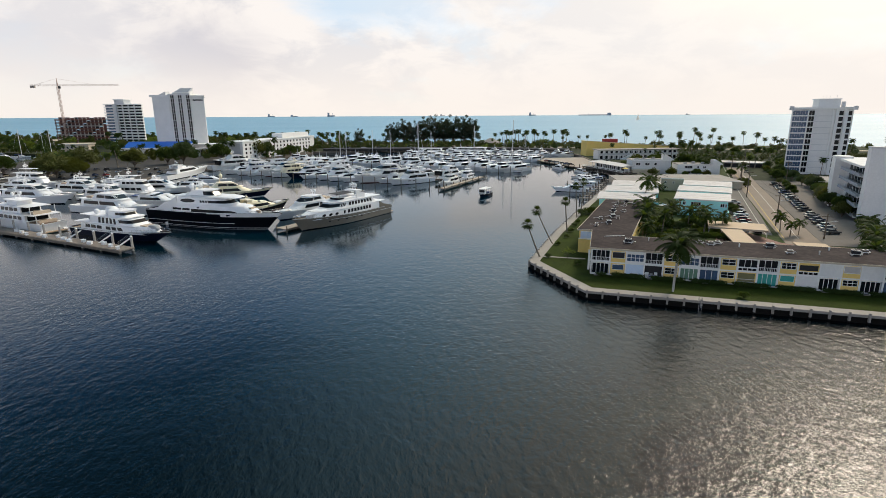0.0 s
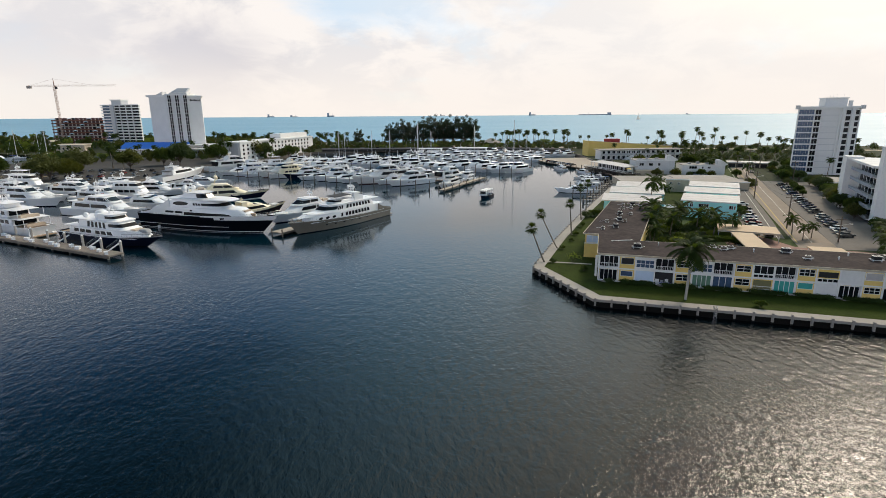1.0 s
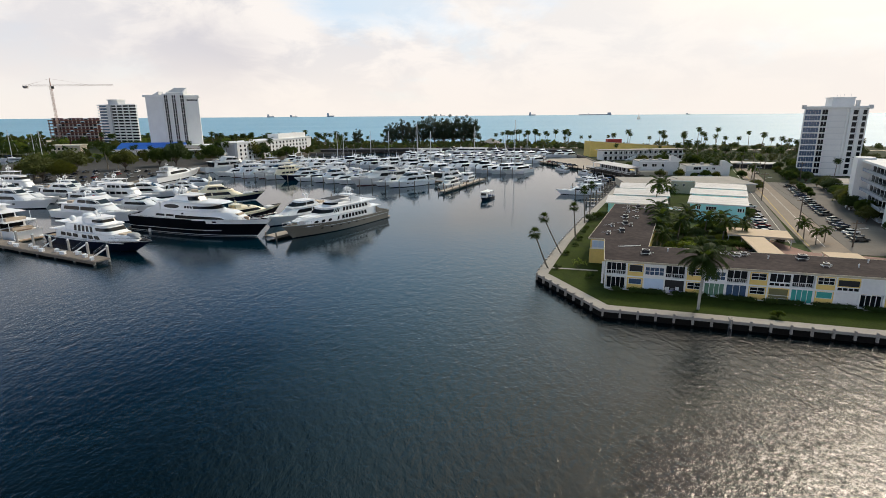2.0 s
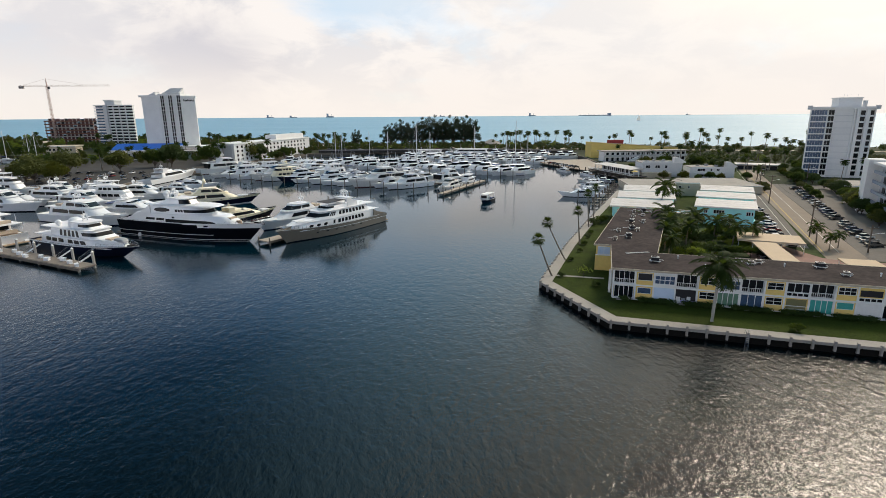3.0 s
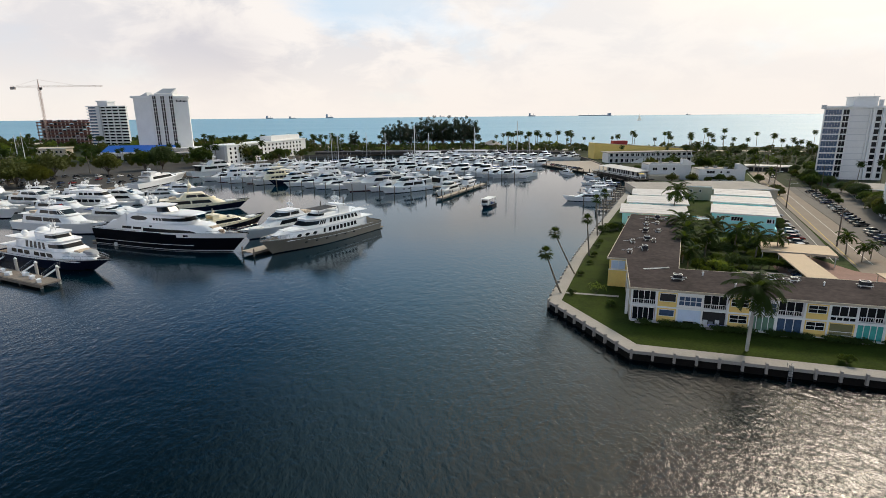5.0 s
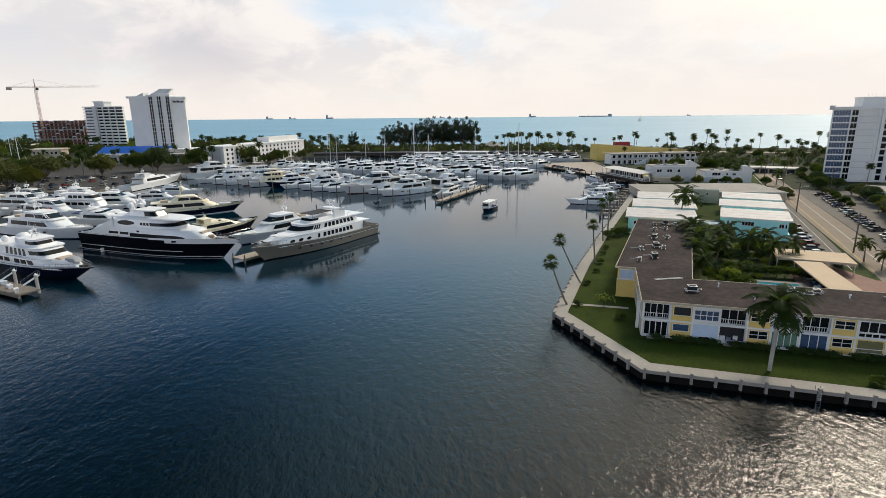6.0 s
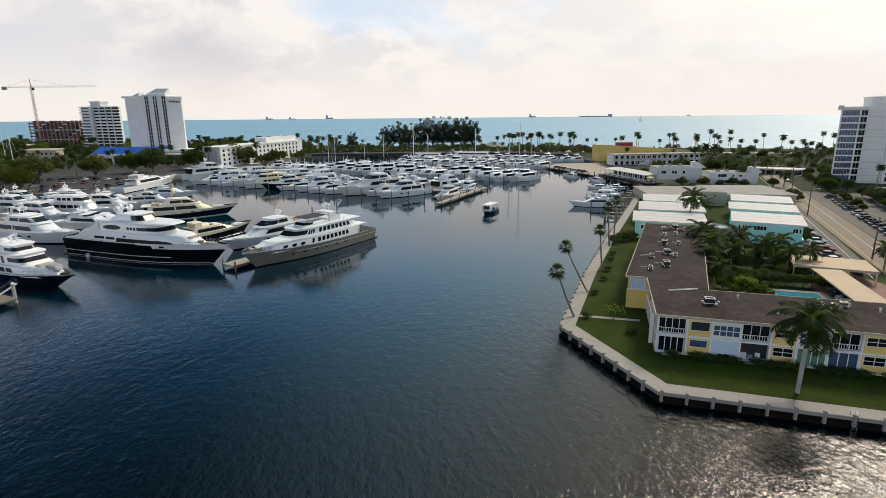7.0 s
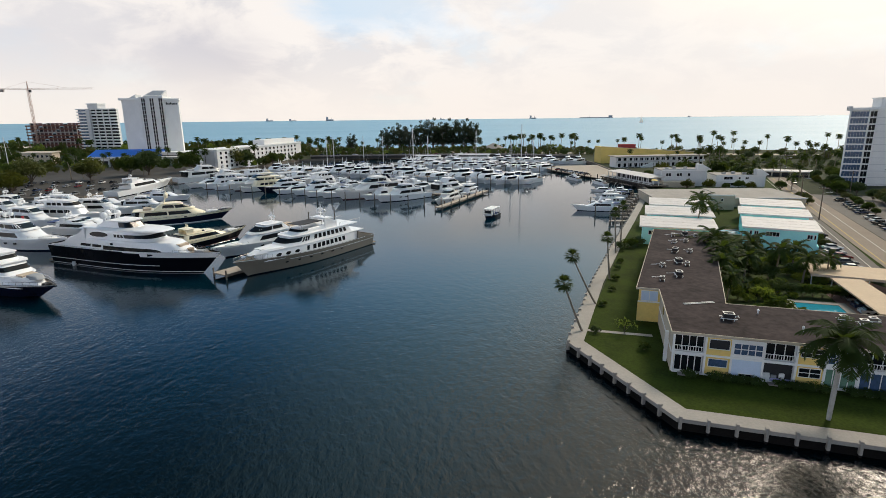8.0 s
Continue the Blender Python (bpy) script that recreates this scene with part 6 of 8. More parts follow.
# -- general motor yachts --
def cruiser(L, label, paint="white", paint2="white", style=0, boot="navy", deck="offwhite", mast_scale=None, group="moored yachts", dark_side=False, name="motor_yacht", extra=True):
    """style 0: raised pilothouse; 1: low sport cruiser; 2: two full decks; 3: cockpit cruiser with a tall tuna tower."""
    B = L * (0.235 if L < 30 else 0.215) if L < 44 else 8.2
    H = (0.12 if L < 30 else 0.108) * L if L < 44 else 4.2
    h = Hull(L, B, H, rake=0.12, sheer=0.34, stern=0.92)
    ob = start(name, h, paint, label, group, boot, deck)
    k = (L / 24.0) ** 0.6
    w = B / 2
    z = H * 0.66
    if dark_side:
        part("topside_band", h.band(0.74, 1.0, 0.04), M[paint2], ob, "pale band above the dark hull")
    if style == 0:
        a = Tier(-0.36 * L, 0.29 * L, w * 0.92, z, z + 2.0 * k, front=4.6 * k, aft=0.8, nose=0.27 * L, lean=0.09, tip=0.15, hull=h, inset=0.28)
        t0 = house(ob, a, paint2, "saloon", 0.20, 1.8 * k)
        panes(t0, a, [(-0.31 * L, -0.10 * L), (-0.085 * L, 0.14 * L)], 0.36, 0.82)
        # dark box added as the shade below the aft overhang
        part("aft_shade", boxbm(-0.38 * L, -0.345 * L, -w * 0.7, w * 0.7, z + 0.1, z + 1.9 * k), M["glass"], t0)
        b = Tier(-0.22 * L, 0.15 * L, w * 0.74, z + 2.1 * k, z + 3.6 * k, front=3.6 * k, aft=1.8 * k, nose=0.15 * L, lean=0.10, tip=0.35)
        t1 = house(ob, b, paint2, "pilothouse", 0.2, 1.2 * k)
        wrap(t1, b, -0.02 * L, 0.24, 0.80)
        panes(t1, b, [(-0.15 * L, -0.03 * L)], 0.30, 0.80)
        radar_mast(ob, -0.10 * L, z + 3.8 * k, mast_scale or 0.62 * k, paint2)
        part("fly_seat", boxbm(-0.31 * L, -0.24 * L, -w * 0.5, w * 0.5, z + 2.15 * k, z + 2.7 * k), M["cushion" if int(L) % 2 else "rubber"], ob)
        for s in (0.50, 0.60):
            for side in (1, -1):
                part("porthole", boxbm(h.x(s, 0.6) - 0.5, h.x(s, 0.6) + 0.5, side * h.half(s) - 0.25, side * (h.half(s) * 0.985), h.rise(s) * 0.60, h.rise(s) * 0.74), M["glass"], ob)
        part("fly_rail", pipe(bmesh.new(), [(-0.30 * L, w * 0.7, z + 2.2 * k), (-0.30 * L, w * 0.7, z + 3.0 * k), (-0.2 * L, w * 0.7, z + 3.0 * k)], 0.04), M["steel"], ob)
    elif style == 1:
        a = Tier(-0.30 * L, 0.27 * L, w * 0.86, z, z + 1.7 * k, front=5.0 * k, aft=0.6, nose=0.30 * L, lean=0.14, tip=0.12, hull=h, inset=0.3)
        t0 = house(ob, a, paint2, "saloon", 0.05, 0.6 * k)
        panes(t0, a, [(-0.24 * L, 0.15 * L)], 0.30, 0.80)
        part("cockpit_cover", boxbm(-0.42 * L, -0.29 * L, -w * 0.72, w * 0.72, z + 1.5 * k, z + 1.62 * k), M["canvas" if int(L) % 3 else "darkcanvas"], t0)
        b = Tier(-0.22 * L, 0.02 * L, w * 0.62, z + 1.72 * k, z + 2.4 * k, front=1.8 * k, aft=1.0 * k, nose=0.10 * L, lean=0.12, tip=0.4)
        t1 = house(ob, b, paint2, "flybridge", 0.1, 0.8 * k, roof=False)
        wrap(t1, b, -0.06 * L, 0.3, 0.9)
        bm = bmesh.new()
        for side in (1, -1):
            prism(bm, [(-0.25 * L, side * w * 0.62 - 0.1), (-0.17 * L, side * w * 0.62 - 0.1), (-0.17 * L, side * w * 0.62 + 0.1), (-0.25 * L, side * w * 0.62 + 0.1)], z + 1.6 * k, z + 3.0 * k)
        box(bm, -0.25 * L, -0.14 * L, -w * 0.66, w * 0.66, z + 2.9 * k, z + 3.1 * k)
        part("radar_arch", bm, M[paint2], ob)
        radar_mast(ob, -0.20 * L, z + 3.1 * k, mast_scale or 0.42 * k, paint2, domes=1)
    elif style == 2:
        a = Tier(-0.38 * L, 0.22 * L, w * 0.92, z, z + 2.2 * k, front=1.6 * k, aft=0.4, nose=0.14 * L, lean=0.05, tip=0.35, hull=h, inset=0.25)
        t0 = house(ob, a, paint2, "saloon", 0.25, 2.2 * k)
        panes(t0, a, even(-0.33 * L, 0.12 * L, 5, 0.5), 0.40, 0.80)
        b = Tier(-0.24 * L, 0.15 * L, w * 0.78, z + 2.4 * k, z + 4.3 * k, front=1.8 * k, aft=0.6, nose=0.11 * L, lean=0.07, tip=0.45)
        t1 = house(ob, b, paint2, "bridge_deck", 0.3, 2.6 * k)
        wrap(t1, b, 0.03 * L, 0.34, 0.80)
        panes(t1, b, even(-0.19 * L, 0.0, 3, 0.4), 0.36, 0.80)
        part("hardtop", boxbm(-0.20 * L, 0.02 * L, -w * 0.55, w * 0.55, z + 5.9 * k, z + 6.05 * k), M[paint2], t1)
        for x in (-0.19 * L, 0.0):
            for y in (-w * 0.5, w * 0.5):
                part("hardtop_post", tube(bmesh.new(), (x, y, z + 4.4 * k), (x, y, z + 5.9 * k), 0.06), M["alum"], t1)
        radar_mast(ob, -0.13 * L, z + 6.0 * k, mast_scale or 0.6 * k, paint2)
    else:
        a = Tier(-0.10 * L, 0.22 * L, w * 0.80, z, z + 2.0 * k, front=2.4 * k, aft=0.2, nose=0.16 * L, lean=0.08, tip=0.3, hull=h, inset=0.4)
        t0 = house(ob, a, paint2, "saloon", 0.15, 1.0 * k)
        panes(t0, a, [(-0.07 * L, 0.10 * L)], 0.38, 0.80)
        b = Tier(-0.09 * L, 0.08 * L, w * 0.62, z + 2.1 * k, z + 3.1 * k, front=0.8 * k, aft=0.2, nose=0.08 * L, lean=0.06, tip=0.5)
        t1 = house(ob, b, paint2, "flybridge", 0.1, 0.2, roof=False)
        part("hardtop", boxbm(-0.10 * L, 0.05 * L, -w * 0.55, w * 0.55, z + 5.0 * k, z + 5.15 * k), M["canvas"], t1, "blue canvas flybridge top")
        bm = bmesh.new()
        for x in (-0.09 * L, 0.04 * L):
            for y in (-w * 0.5, w * 0.5):
                tube(bm, (x, y, z + 2.1 * k), (x, y * 0.8, z + 5.0 * k), 0.05)
        for y in (-w * 0.6, w * 0.6):
            tube(bm, (-0.02 * L, y, z + 2.2 * k), (-0.25 * L, y * 2.2, z + 9.0 * k), 0.05, 0.03)
        part("outriggers", bm, M["alum"], ob)
    if extra:
        part("foredeck_pad", Tier(0.24 * L, 0.37 * L, w * 0.34, H * 0.80, H * 0.80 + 0.45 * k, front=0.3, nose=0.05 * L, tip=0.4).body(), M["offwhite" if paint != "offwhite" else "rubber"], ob)
        bow_rail(ob, h, 0.72, 0.99, 0.65, 3) if group == "large yachts" and L > 32 else None
    return ob


def sailboat(L, label, mast_h, boom=True):
    h = Hull(L, L * 0.28, L * 0.10, rake=0.07, sheer=0.25, stern=0.7)
    ob = start("sailing_yacht", h, "white", label, "sailing yachts", "navy", "teak")
    part("coach_roof", Tier(-0.15 * L, 0.2 * L, L * 0.085, L * 0.07, L * 0.125, front=0.8, nose=0.12 * L, tip=0.4).body(), M["white"], ob)
    part("mast", tube(bmesh.new(), (0.05 * L, 0, L * 0.08), (0.05 * L, 0, mast_h), 0.24, 0.16, n=8), M["alum"], ob)
    bm = bmesh.new()
    for y in (-0.7, 0.7):
        tube(bm, (0.05 * L, 0, mast_h * 0.55), (0.05 * L, y * 1.4, mast_h * 0.55), 0.05)
    part("spreader", bm, M["alum"], ob)
    part("boom", tube(bmesh.new(), (0.04 * L, 0, L * 0.20), (-0.33 * L, 0, L * 0.19), 0.28, 0.2, n=8), M["canvas"], ob, "furled sail under blue canvas on the boom")
    bm = bmesh.new()
    tube(bm, (0.05 * L, 0, mast_h), (0.48 * L, 0, L * 0.1), 0.03, n=4)
    tube(bm, (0.05 * L, 0, mast_h), (-0.46 * L, 0, L * 0.09), 0.03, n=4)
    part("rigging", bm, M["alum"], ob)
    return ob


# -- the large yachts --
ob, L = taupe_yacht()
place(ob, (-46.4, 159.6), -122.8, L)
ob, L = black_yacht()
place(ob, (-50.8, 164.2), -19.6, L, 0.94)
ob, L = navy_yacht()
place(ob, (-76.6, 146.4), -25, L)
ob, L = stern_yacht()
place(ob, (-156.5, 179.4), 155, L)
place(cruiser(33, "white tri-deck motor yacht beside the dock head", style=0, group="large yachts"), (-58.6, 176.4), -122.8, 33)
b = cruiser(27, "black-hulled sport yacht with cream upperworks", "black", "cream", 1, "maroon", group="large yachts", dark_side=True)
place(b, (-61.0, 207.5), 55, 27)
place(cruiser(35, "cream motor yacht with a dark navy hull", "navy", "cream", 0, "white", dark_side=True, group="large yachts", mast_scale=1.35), (-76.6, 237.5), 25, 35)
place(cruiser(41, "white motor yacht with a dark wraparound bridge", style=0, group="large yachts"), (-102.6, 187.4), -21, 41, 0.95)
place(cruiser(38, "white motor yacht with a wide dark bridge window", style=0, group="large yachts", boot="black"), (-151.6, 216.0), -14, 38)
for bow, heading, size, style, label in (
        ((-101, 208), -14, 27, 1, "white sport yacht with a red ensign at its stern"),
        ((-100, 217), 8, 28, 1, "white express yacht moored in a crowded row"),
        ((-126, 221), -16, 32, 0, "white pilothouse yacht moored in a crowded row"),
        ((-119, 233), -8, 32, 2, "white two-deck yacht with a radar mast"),
        ((-116, 247), 2, 30, 0, "white pilothouse yacht with dark side windows"),
        ((-148, 238), -14, 33, 0, "white pilothouse yacht with a radar mast"),
        ((-140, 254), -10, 30, 1, "white sport yacht among other moored boats"),
        ((-176, 240), -14, 32, 0, "white pilothouse yacht with dark side windows"),
        ((-186, 262), -10, 34, 2, "white two-deck yacht near the car park"),
        ((-206, 235), -14, 40, 2, "long white yacht with flat upper decks"),
        ((-230, 262), -12, 30, 0, "white pilothouse yacht near the trees"),
        ((-150, 341), 84, 48, 1, "long low white sport yacht along the quay"),
        ((-148, 270), -10, 26, 1, "white sport yacht moored in a crowded row"),
        ((-158, 228), -15, 27, 1, "white sport yacht between taller yachts"),
        ((-181, 224), -15, 30, 0, "white pilothouse yacht between taller yachts"),
        ((-160, 256), -12, 28, 0, "white pilothouse yacht in the crowded basin"),
        ((-202, 252), -12, 30, 1, "white sport yacht in the crowded basin"),
        ((-238, 245), -14, 36, 2, "long white yacht with flat upper decks"),
        ((-126, 262), -8, 24, 1, "white express cruiser in the crowded basin"),
        ((-110, 262), 10, 22, 0, "white pilothouse yacht in the crowded basin"),
        ((-112, 282), -4, 23, 1, "white sport yacht in the crowded basin"),
        ((-134, 238), -14, 24, 1, "white express cruiser between taller yachts"),
        ((-262, 258), -14, 32, 0, "white pilothouse yacht near the trees")):
    place(cruiser(size, label, style=style, group="large yachts", boot=random.choice(["navy", "black"])), bow, heading, size)
fl = thing("ensign", "red ensign flag hanging at a yacht's stern", "flag", m=at(-131.5, 211.0, 3.2))
part("staff", tube(bmesh.new(), (0, 0, 0), (-0.8, 0, 3.2), 0.05), M["teak"], fl)
part("cloth", boxbm(-1.5, -0.6, -0.04, 0.04, 1.2, 2.9), M["flag"], fl)


# -- rows of berths: piers across the basin, with boats on both sides --
MU, MV = Vector((0.43, 0.903)), Vector((0.903, -0.43))
O = Vector((-10.0, 262.0))
PROTOS = []
for size, style, paint, paint2, label in (
        (22, 0, "white", "white", "white pilothouse motor yacht in its berth"), (20, 1, "white", "white", "white sport yacht with a raked windscreen in its berth"),
        (24, 2, "white", "white", "white two-deck motor yacht in its berth"), (18, 3, "white", "white", "white sport fishing boat with a blue canvas top"),
        (23, 0, "navy", "white", "navy-hulled motor yacht with white decks in its berth"), (26, 0, "offwhite", "offwhite", "ivory pilothouse yacht in its berth"),
        (19, 1, "offwhite", "white", "ivory express cruiser in its berth"), (25, 2, "offwhite", "cream", "ivory trawler yacht with cream upperworks")):
    PROTOS.append((size, cruiser(size, label, paint, paint2, style, random.choice(["navy", "black", "maroon"]))))
FAR_PROTOS = []
for size, flag, paint, label in ((22, 0, "white", "small white motor yacht in a distant berth"), (20, 1, "white", "low white cruiser in a distant berth"), (24, 2, "offwhite", "ivory motor yacht in a distant berth"),
                                 (18, 1, "offwhite", "ivory cruiser in a distant berth"), (23, 0, "navy", "navy-hulled yacht in a distant berth")):
    h = Hull(size, size * 0.235, size * 0.12, rake=0.09, sheer=0.34, stern=0.92)
    ob = thing("motor_yacht", label, "yacht", "moored yachts")
    part("hull", h.shell(), M[paint], ob)
    part("deck", h.deck(), M["teak" if flag else "rubber"], ob)
    w, z = size * 0.117, size * 0.08
    a = Tier(-0.34 * size, 0.26 * size, w * 0.9, z, z + 2.0, front=2.6, aft=0.6, nose=0.2 * size, lean=0.07, tip=0.2, hull=h, inset=0.3)
    part("saloon", a.body(), M["white"], ob)
    panes(ob, a, [(-0.31 * size, 0.16 * size)], 0.30, 0.86)
    # without a flag the block is near-black, painting the cockpit's shade
    part("cockpit", boxbm(-0.46 * size, -0.335 * size, -w * 0.7, w * 0.7, z - 0.2, z + 0.5), M["teak" if flag else "dark"], ob)
    part("cockpit_cover", boxbm(-0.45 * size, -0.30 * size, -w * 0.75, w * 0.75, z + 2.05, z + 2.2), M[("canvas", "darkcanvas", "offwhite")[flag]], ob)
    part("foredeck_pad", boxbm(0.26 * size, 0.34 * size, -w * 0.3, w * 0.3, z + 0.3, z + 0.75), M["rubber" if flag != 1 else "cushion"], ob)
    if flag != 1:
        b = Tier(-0.2 * size, 0.12 * size, w * 0.7, z + 2.0, z + 3.7, front=2.0, aft=1.0, nose=0.12 * size, lean=0.1, tip=0.35)
        part("pilothouse", b.body(), M["white"], ob)
        wrap(ob, b, -0.12 * size, 0.22, 0.85)
        z += 1.6
    part("mast", tube(bmesh.new(), (-0.1 * size, 0, z + 2), (-0.12 * size, 0, z + 5.5), 0.16, 0.06), M["white"], ob)
    part("satellite_dome", ball(bmesh.new(), (-0.14 * size, 0.6, z + 2.7), 0.5), M["white"], ob, smooth=True)
    FAR_PROTOS.append((size, ob))
first_use = set()


def moor(k, m, far=False):
    kinds = FAR_PROTOS if far else PROTOS
    ob = kinds[k % len(kinds)][1]
    if ob.name not in first_use:
        first_use.add(ob.name)
        ob.matrix_world = m
        return ob
    return copy_thing(ob, m)


BERTH = random.Random(11)
HU = math.degrees(math.atan2(MU.y, MU.x))
# u: offset of the bow line; turn: heading against the piers' cross direction; size: share of the full size
for u, turn, v0, v1, gap, size in ((0, 157, -138, -10, 10.0, 1.2), (50, -20, -160, 2, 8.0, 1.05), (74, 157, -158, 14, 7.2, 1.05), (98, 157, -112, 4, 9.0, 0.8), (122, -20, -108, 14, 7.0, 0.95), (146, 157, -102, 8, 7.0, 0.95),
                                   (186, -20, -96, 16, 7.5, 0.9), (206, 157, -90, 22, 7.5, 0.85)):
    v = v0
    while v < v1:
        k = BERTH.choice([0, 0, 1, 2, 3, 4, 5, 6, 7, 2, 1, 0, 1])
        s = BERTH.uniform(0.88, 1.10) * size
        bow = O + MU * (u + BERTH.uniform(-1.5, 1.5)) + MV * v
        heading = HU + turn + BERTH.uniform(-3, 3)
        c = bow - Vector((math.cos(radians(heading)), math.sin(radians(heading)))) * PROTOS[k][0] * s / 2
        if BERTH.random() > 0.05 and c.y < 500:
            moor(k, at(c.x, c.y, 0, heading, s), u > 60)
        v += gap * BERTH.uniform(0.88, 1.14)


def pier(p, q, w, piles=True, label="grey timber finger pier on piles"):
    p, q = Vector(p), Vector(q)
    L = (q - p).length
    ob = thing("pier", label, "pier", "marina piers", at(p.x, p.y, 0, math.degrees(math.atan2((q - p).y, (q - p).x))))
    part("deck", boxbm(0, L, -w / 2, w / 2, 0.95, 1.2), M["plank"], ob)
    part("fender_beam", boxbm(0, L, -w / 2 - 0.12, -w / 2 - 0.003, 0.6, 1.15), M["pile"], ob)
    part("fender_beam", boxbm(0, L, w / 2 + 0.003, w / 2 + 0.12, 0.6, 1.15), M["pile"], ob)
    if piles:
        n = max(2, round(L / 9))
        first = None
        for k in range(n + 1):
            for y in (-w / 2 - 0.2, w / 2 + 0.2):
                m = at(0.3 + (L - 0.6) * k / n, y)
                if first is None:
                    first = part("post", tube(bmesh.new(), (0, 0, -3), (0, 0, 2.2), 0.2, n=8), M["pile"], ob)
                    first.matrix_local = m
                else:
                    again(first, m)
    return ob


for u, v0, v1 in ((25.5, -122, 12), (101, -112, 16), (167, -96, 14)):
    pier(O + MU * u + MV * v0, O + MU * u + MV * v1, 2.4)
pier((-1.6, 249.5), (20.6, 296.5), 2.6, label="pale concrete pier head with piles")
T = Vector((0.542, 0.840))
pier((-50.6, 161.2), Vector((-50.6, 161.2)) + T * 42, 4.2, label="tan timber pier between large yachts")
# mooring posts out in the fairways
post = None
MOOR = random.Random(4)
for u in (-1.5, 76, 144):
    for k in range(19):
        p = O + MU * (u + MOOR.uniform(-1.5, 0.5)) + MV * (-118 + k * 7.6)
        if u == -1.5 and k > 17:
            continue
        if post is None:
            post = tagged(link("mooring_post", tube(bmesh.new(), (0, 0, -3), (0, 0, 4.2), 0.24, 0.2, n=8), M["pile"]), "dark timber mooring post standing in the water", "post", "mooring posts")
            post.matrix_world = at(p.x, p.y)
        else:
            copy_thing(post, at(p.x, p.y))
for x, y in ((-52.5, 200), (-55.2, 208), (-45.5, 224), (-39, 235), (55.5, 236), (68, 236), (58, 252)):
    copy_thing(post, at(x, y))

# -- outer concrete dock --
d = Vector((0.906, -0.423))
dock = thing("outer_dock", "long concrete dock with white-capped piles and dock boxes", "dock", m=at(-84.4, 134.6, 0, 154.4))
part("deck", boxbm(0, 110, -4.0, 0, 0.85, 1.2), M["dock"], dock)
part("fender_beam", boxbm(0, 110, 0.003, 0.25, 0.45, 1.1), M["pile"], dock)
for k in range(14):
    for y in (-4.2, -0.6):
        part("post", tube(bmesh.new(), (1.2 + k * 8, y, -3), (1.2 + k * 8, y, 1.0 if y > -2 else 3.9), 0.32, n=10), M["concrete"], dock)
        if y < -2:
            part("post_cap", tube(bmesh.new(), (1.2 + k * 8, y, 3.9), (1.2 + k * 8, y, 4.3), 0.36, 0.08, n=10), M["trim"], dock, "white conical pile cap")
for k in range(13):
    bx = thing("dock_box", "white dock box standing on the concrete dock", "dock box", "dock boxes")
    bm = boxbm(-0.65, 0.65, -0.35, 0.35, 0, 0.6)
    part("body", bm, M["white"], bx)
    part("lid", prism(bmesh.new(), [(-0.7, -0.4), (0.7, -0.4), (0.7, 0.4), (-0.7, 0.4)], 0.6, [0.68, 0.68, 0.8, 0.8]), M["white"], bx)
    p = Vector((-84.4, 134.6)) - d * (2.2 + k * 4.1) + Vector((0.423, 0.906)) * (0.8 + (k * 37 % 5) * 0.45)
    bx.matrix_world = at(p.x, p.y, 1.2, -25 + (k * 53 % 40) - 20)
for k, x in enumerate((5.0, 13.5, 27.0)):
    p = Vector((-84.4, 134.6)) - d * x + Vector((0.423, 0.906)) * 3.2
    gw = thing("gangway", "steel boarding gangway with handrails leaning on the dock", "gangway", "gangways", at(p.x, p.y, 1.2, 60))
    part("tread", loft(bmesh.new(), [[(0, -0.4, 0), (0, 0.4, 0), (0, 0.4, 0.08), (0, -0.4, 0.08)], [(3.4, -0.4, 1.6), (3.4, 0.4, 1.6), (3.4, 0.4, 1.68), (3.4, -0.4, 1.68)]]), M["alum"], gw)
    for y in (-0.42, 0.42):
        part("handrail", pipe(bmesh.new(), [(0, y, 0), (0, y, 1.0), (3.4, y, 2.7), (3.4, y, 1.7)], 0.04), M["steel"], gw)

# -- boats in the canal --
fb = thing("tour_boat", "small dark-hulled launch with a white awning under way", "boat", m=at(17.5, 233.5, 0, -118))
h = Hull(10.5, 3.6, 1.5, rake=0.05, sheer=0.2)
part("hull", h.shell(), M["navy"], fb)
part("deck", h.deck(0.4), M["teak"], fb)
part("rub_rail", h.band(0.85, 1.0, 0.04), M["white"], fb)
part("roof", boxbm(-4.4, 3.2, -1.6, 1.6, 3.3, 3.45), M["trim"], fb, "flat white awning roof")
for x in (-4.2, -1.8, 0.6, 3.0):
    for y in (-1.5, 1.5):
        part("post", boxbm(x, x + 0.12, y - 0.06, y + 0.06, 1.0, 3.3), M["trim"], fb)
part("cabin", boxbm(1.2, 3.0, -1.3, 1.3, 1.0, 2.6), M["trim"], fb)
part("windscreen", boxbm(3.0, 3.06, -1.2, 1.2, 1.9, 2.9), M["glass"], fb)
for k in range(4):
    part("bench", boxbm(-3.8 + k * 1.2, -3.3 + k * 1.2, -1.2, 1.2, 1.0, 1.5), M["canvas"], fb)
place(cruiser(19.5, "white cabin cruiser moored stern-to at the canal wall", style=1, group="canal boats"), (49.2, 246.2), 176, 19.5)
place(cruiser(23, "ivory motor yacht lying along the pier head", "offwhite", "offwhite", 0, group="pier head boats"), (-2.9, 258.6), -115.3, 23)
place(cruiser(17, "white two-deck trawler lying along the pier head", style=2, group="pier head boats"), (8.2, 281.6), -115.3, 17)
place(cruiser(15, "white cabin cruiser behind another at the canal wall", style=2, group="canal boats"), (58.5, 259), 178, 15)
place(cruiser(13, "small white cruiser at the canal wall", style=3, group="canal boats"), (64, 270), 178, 13)
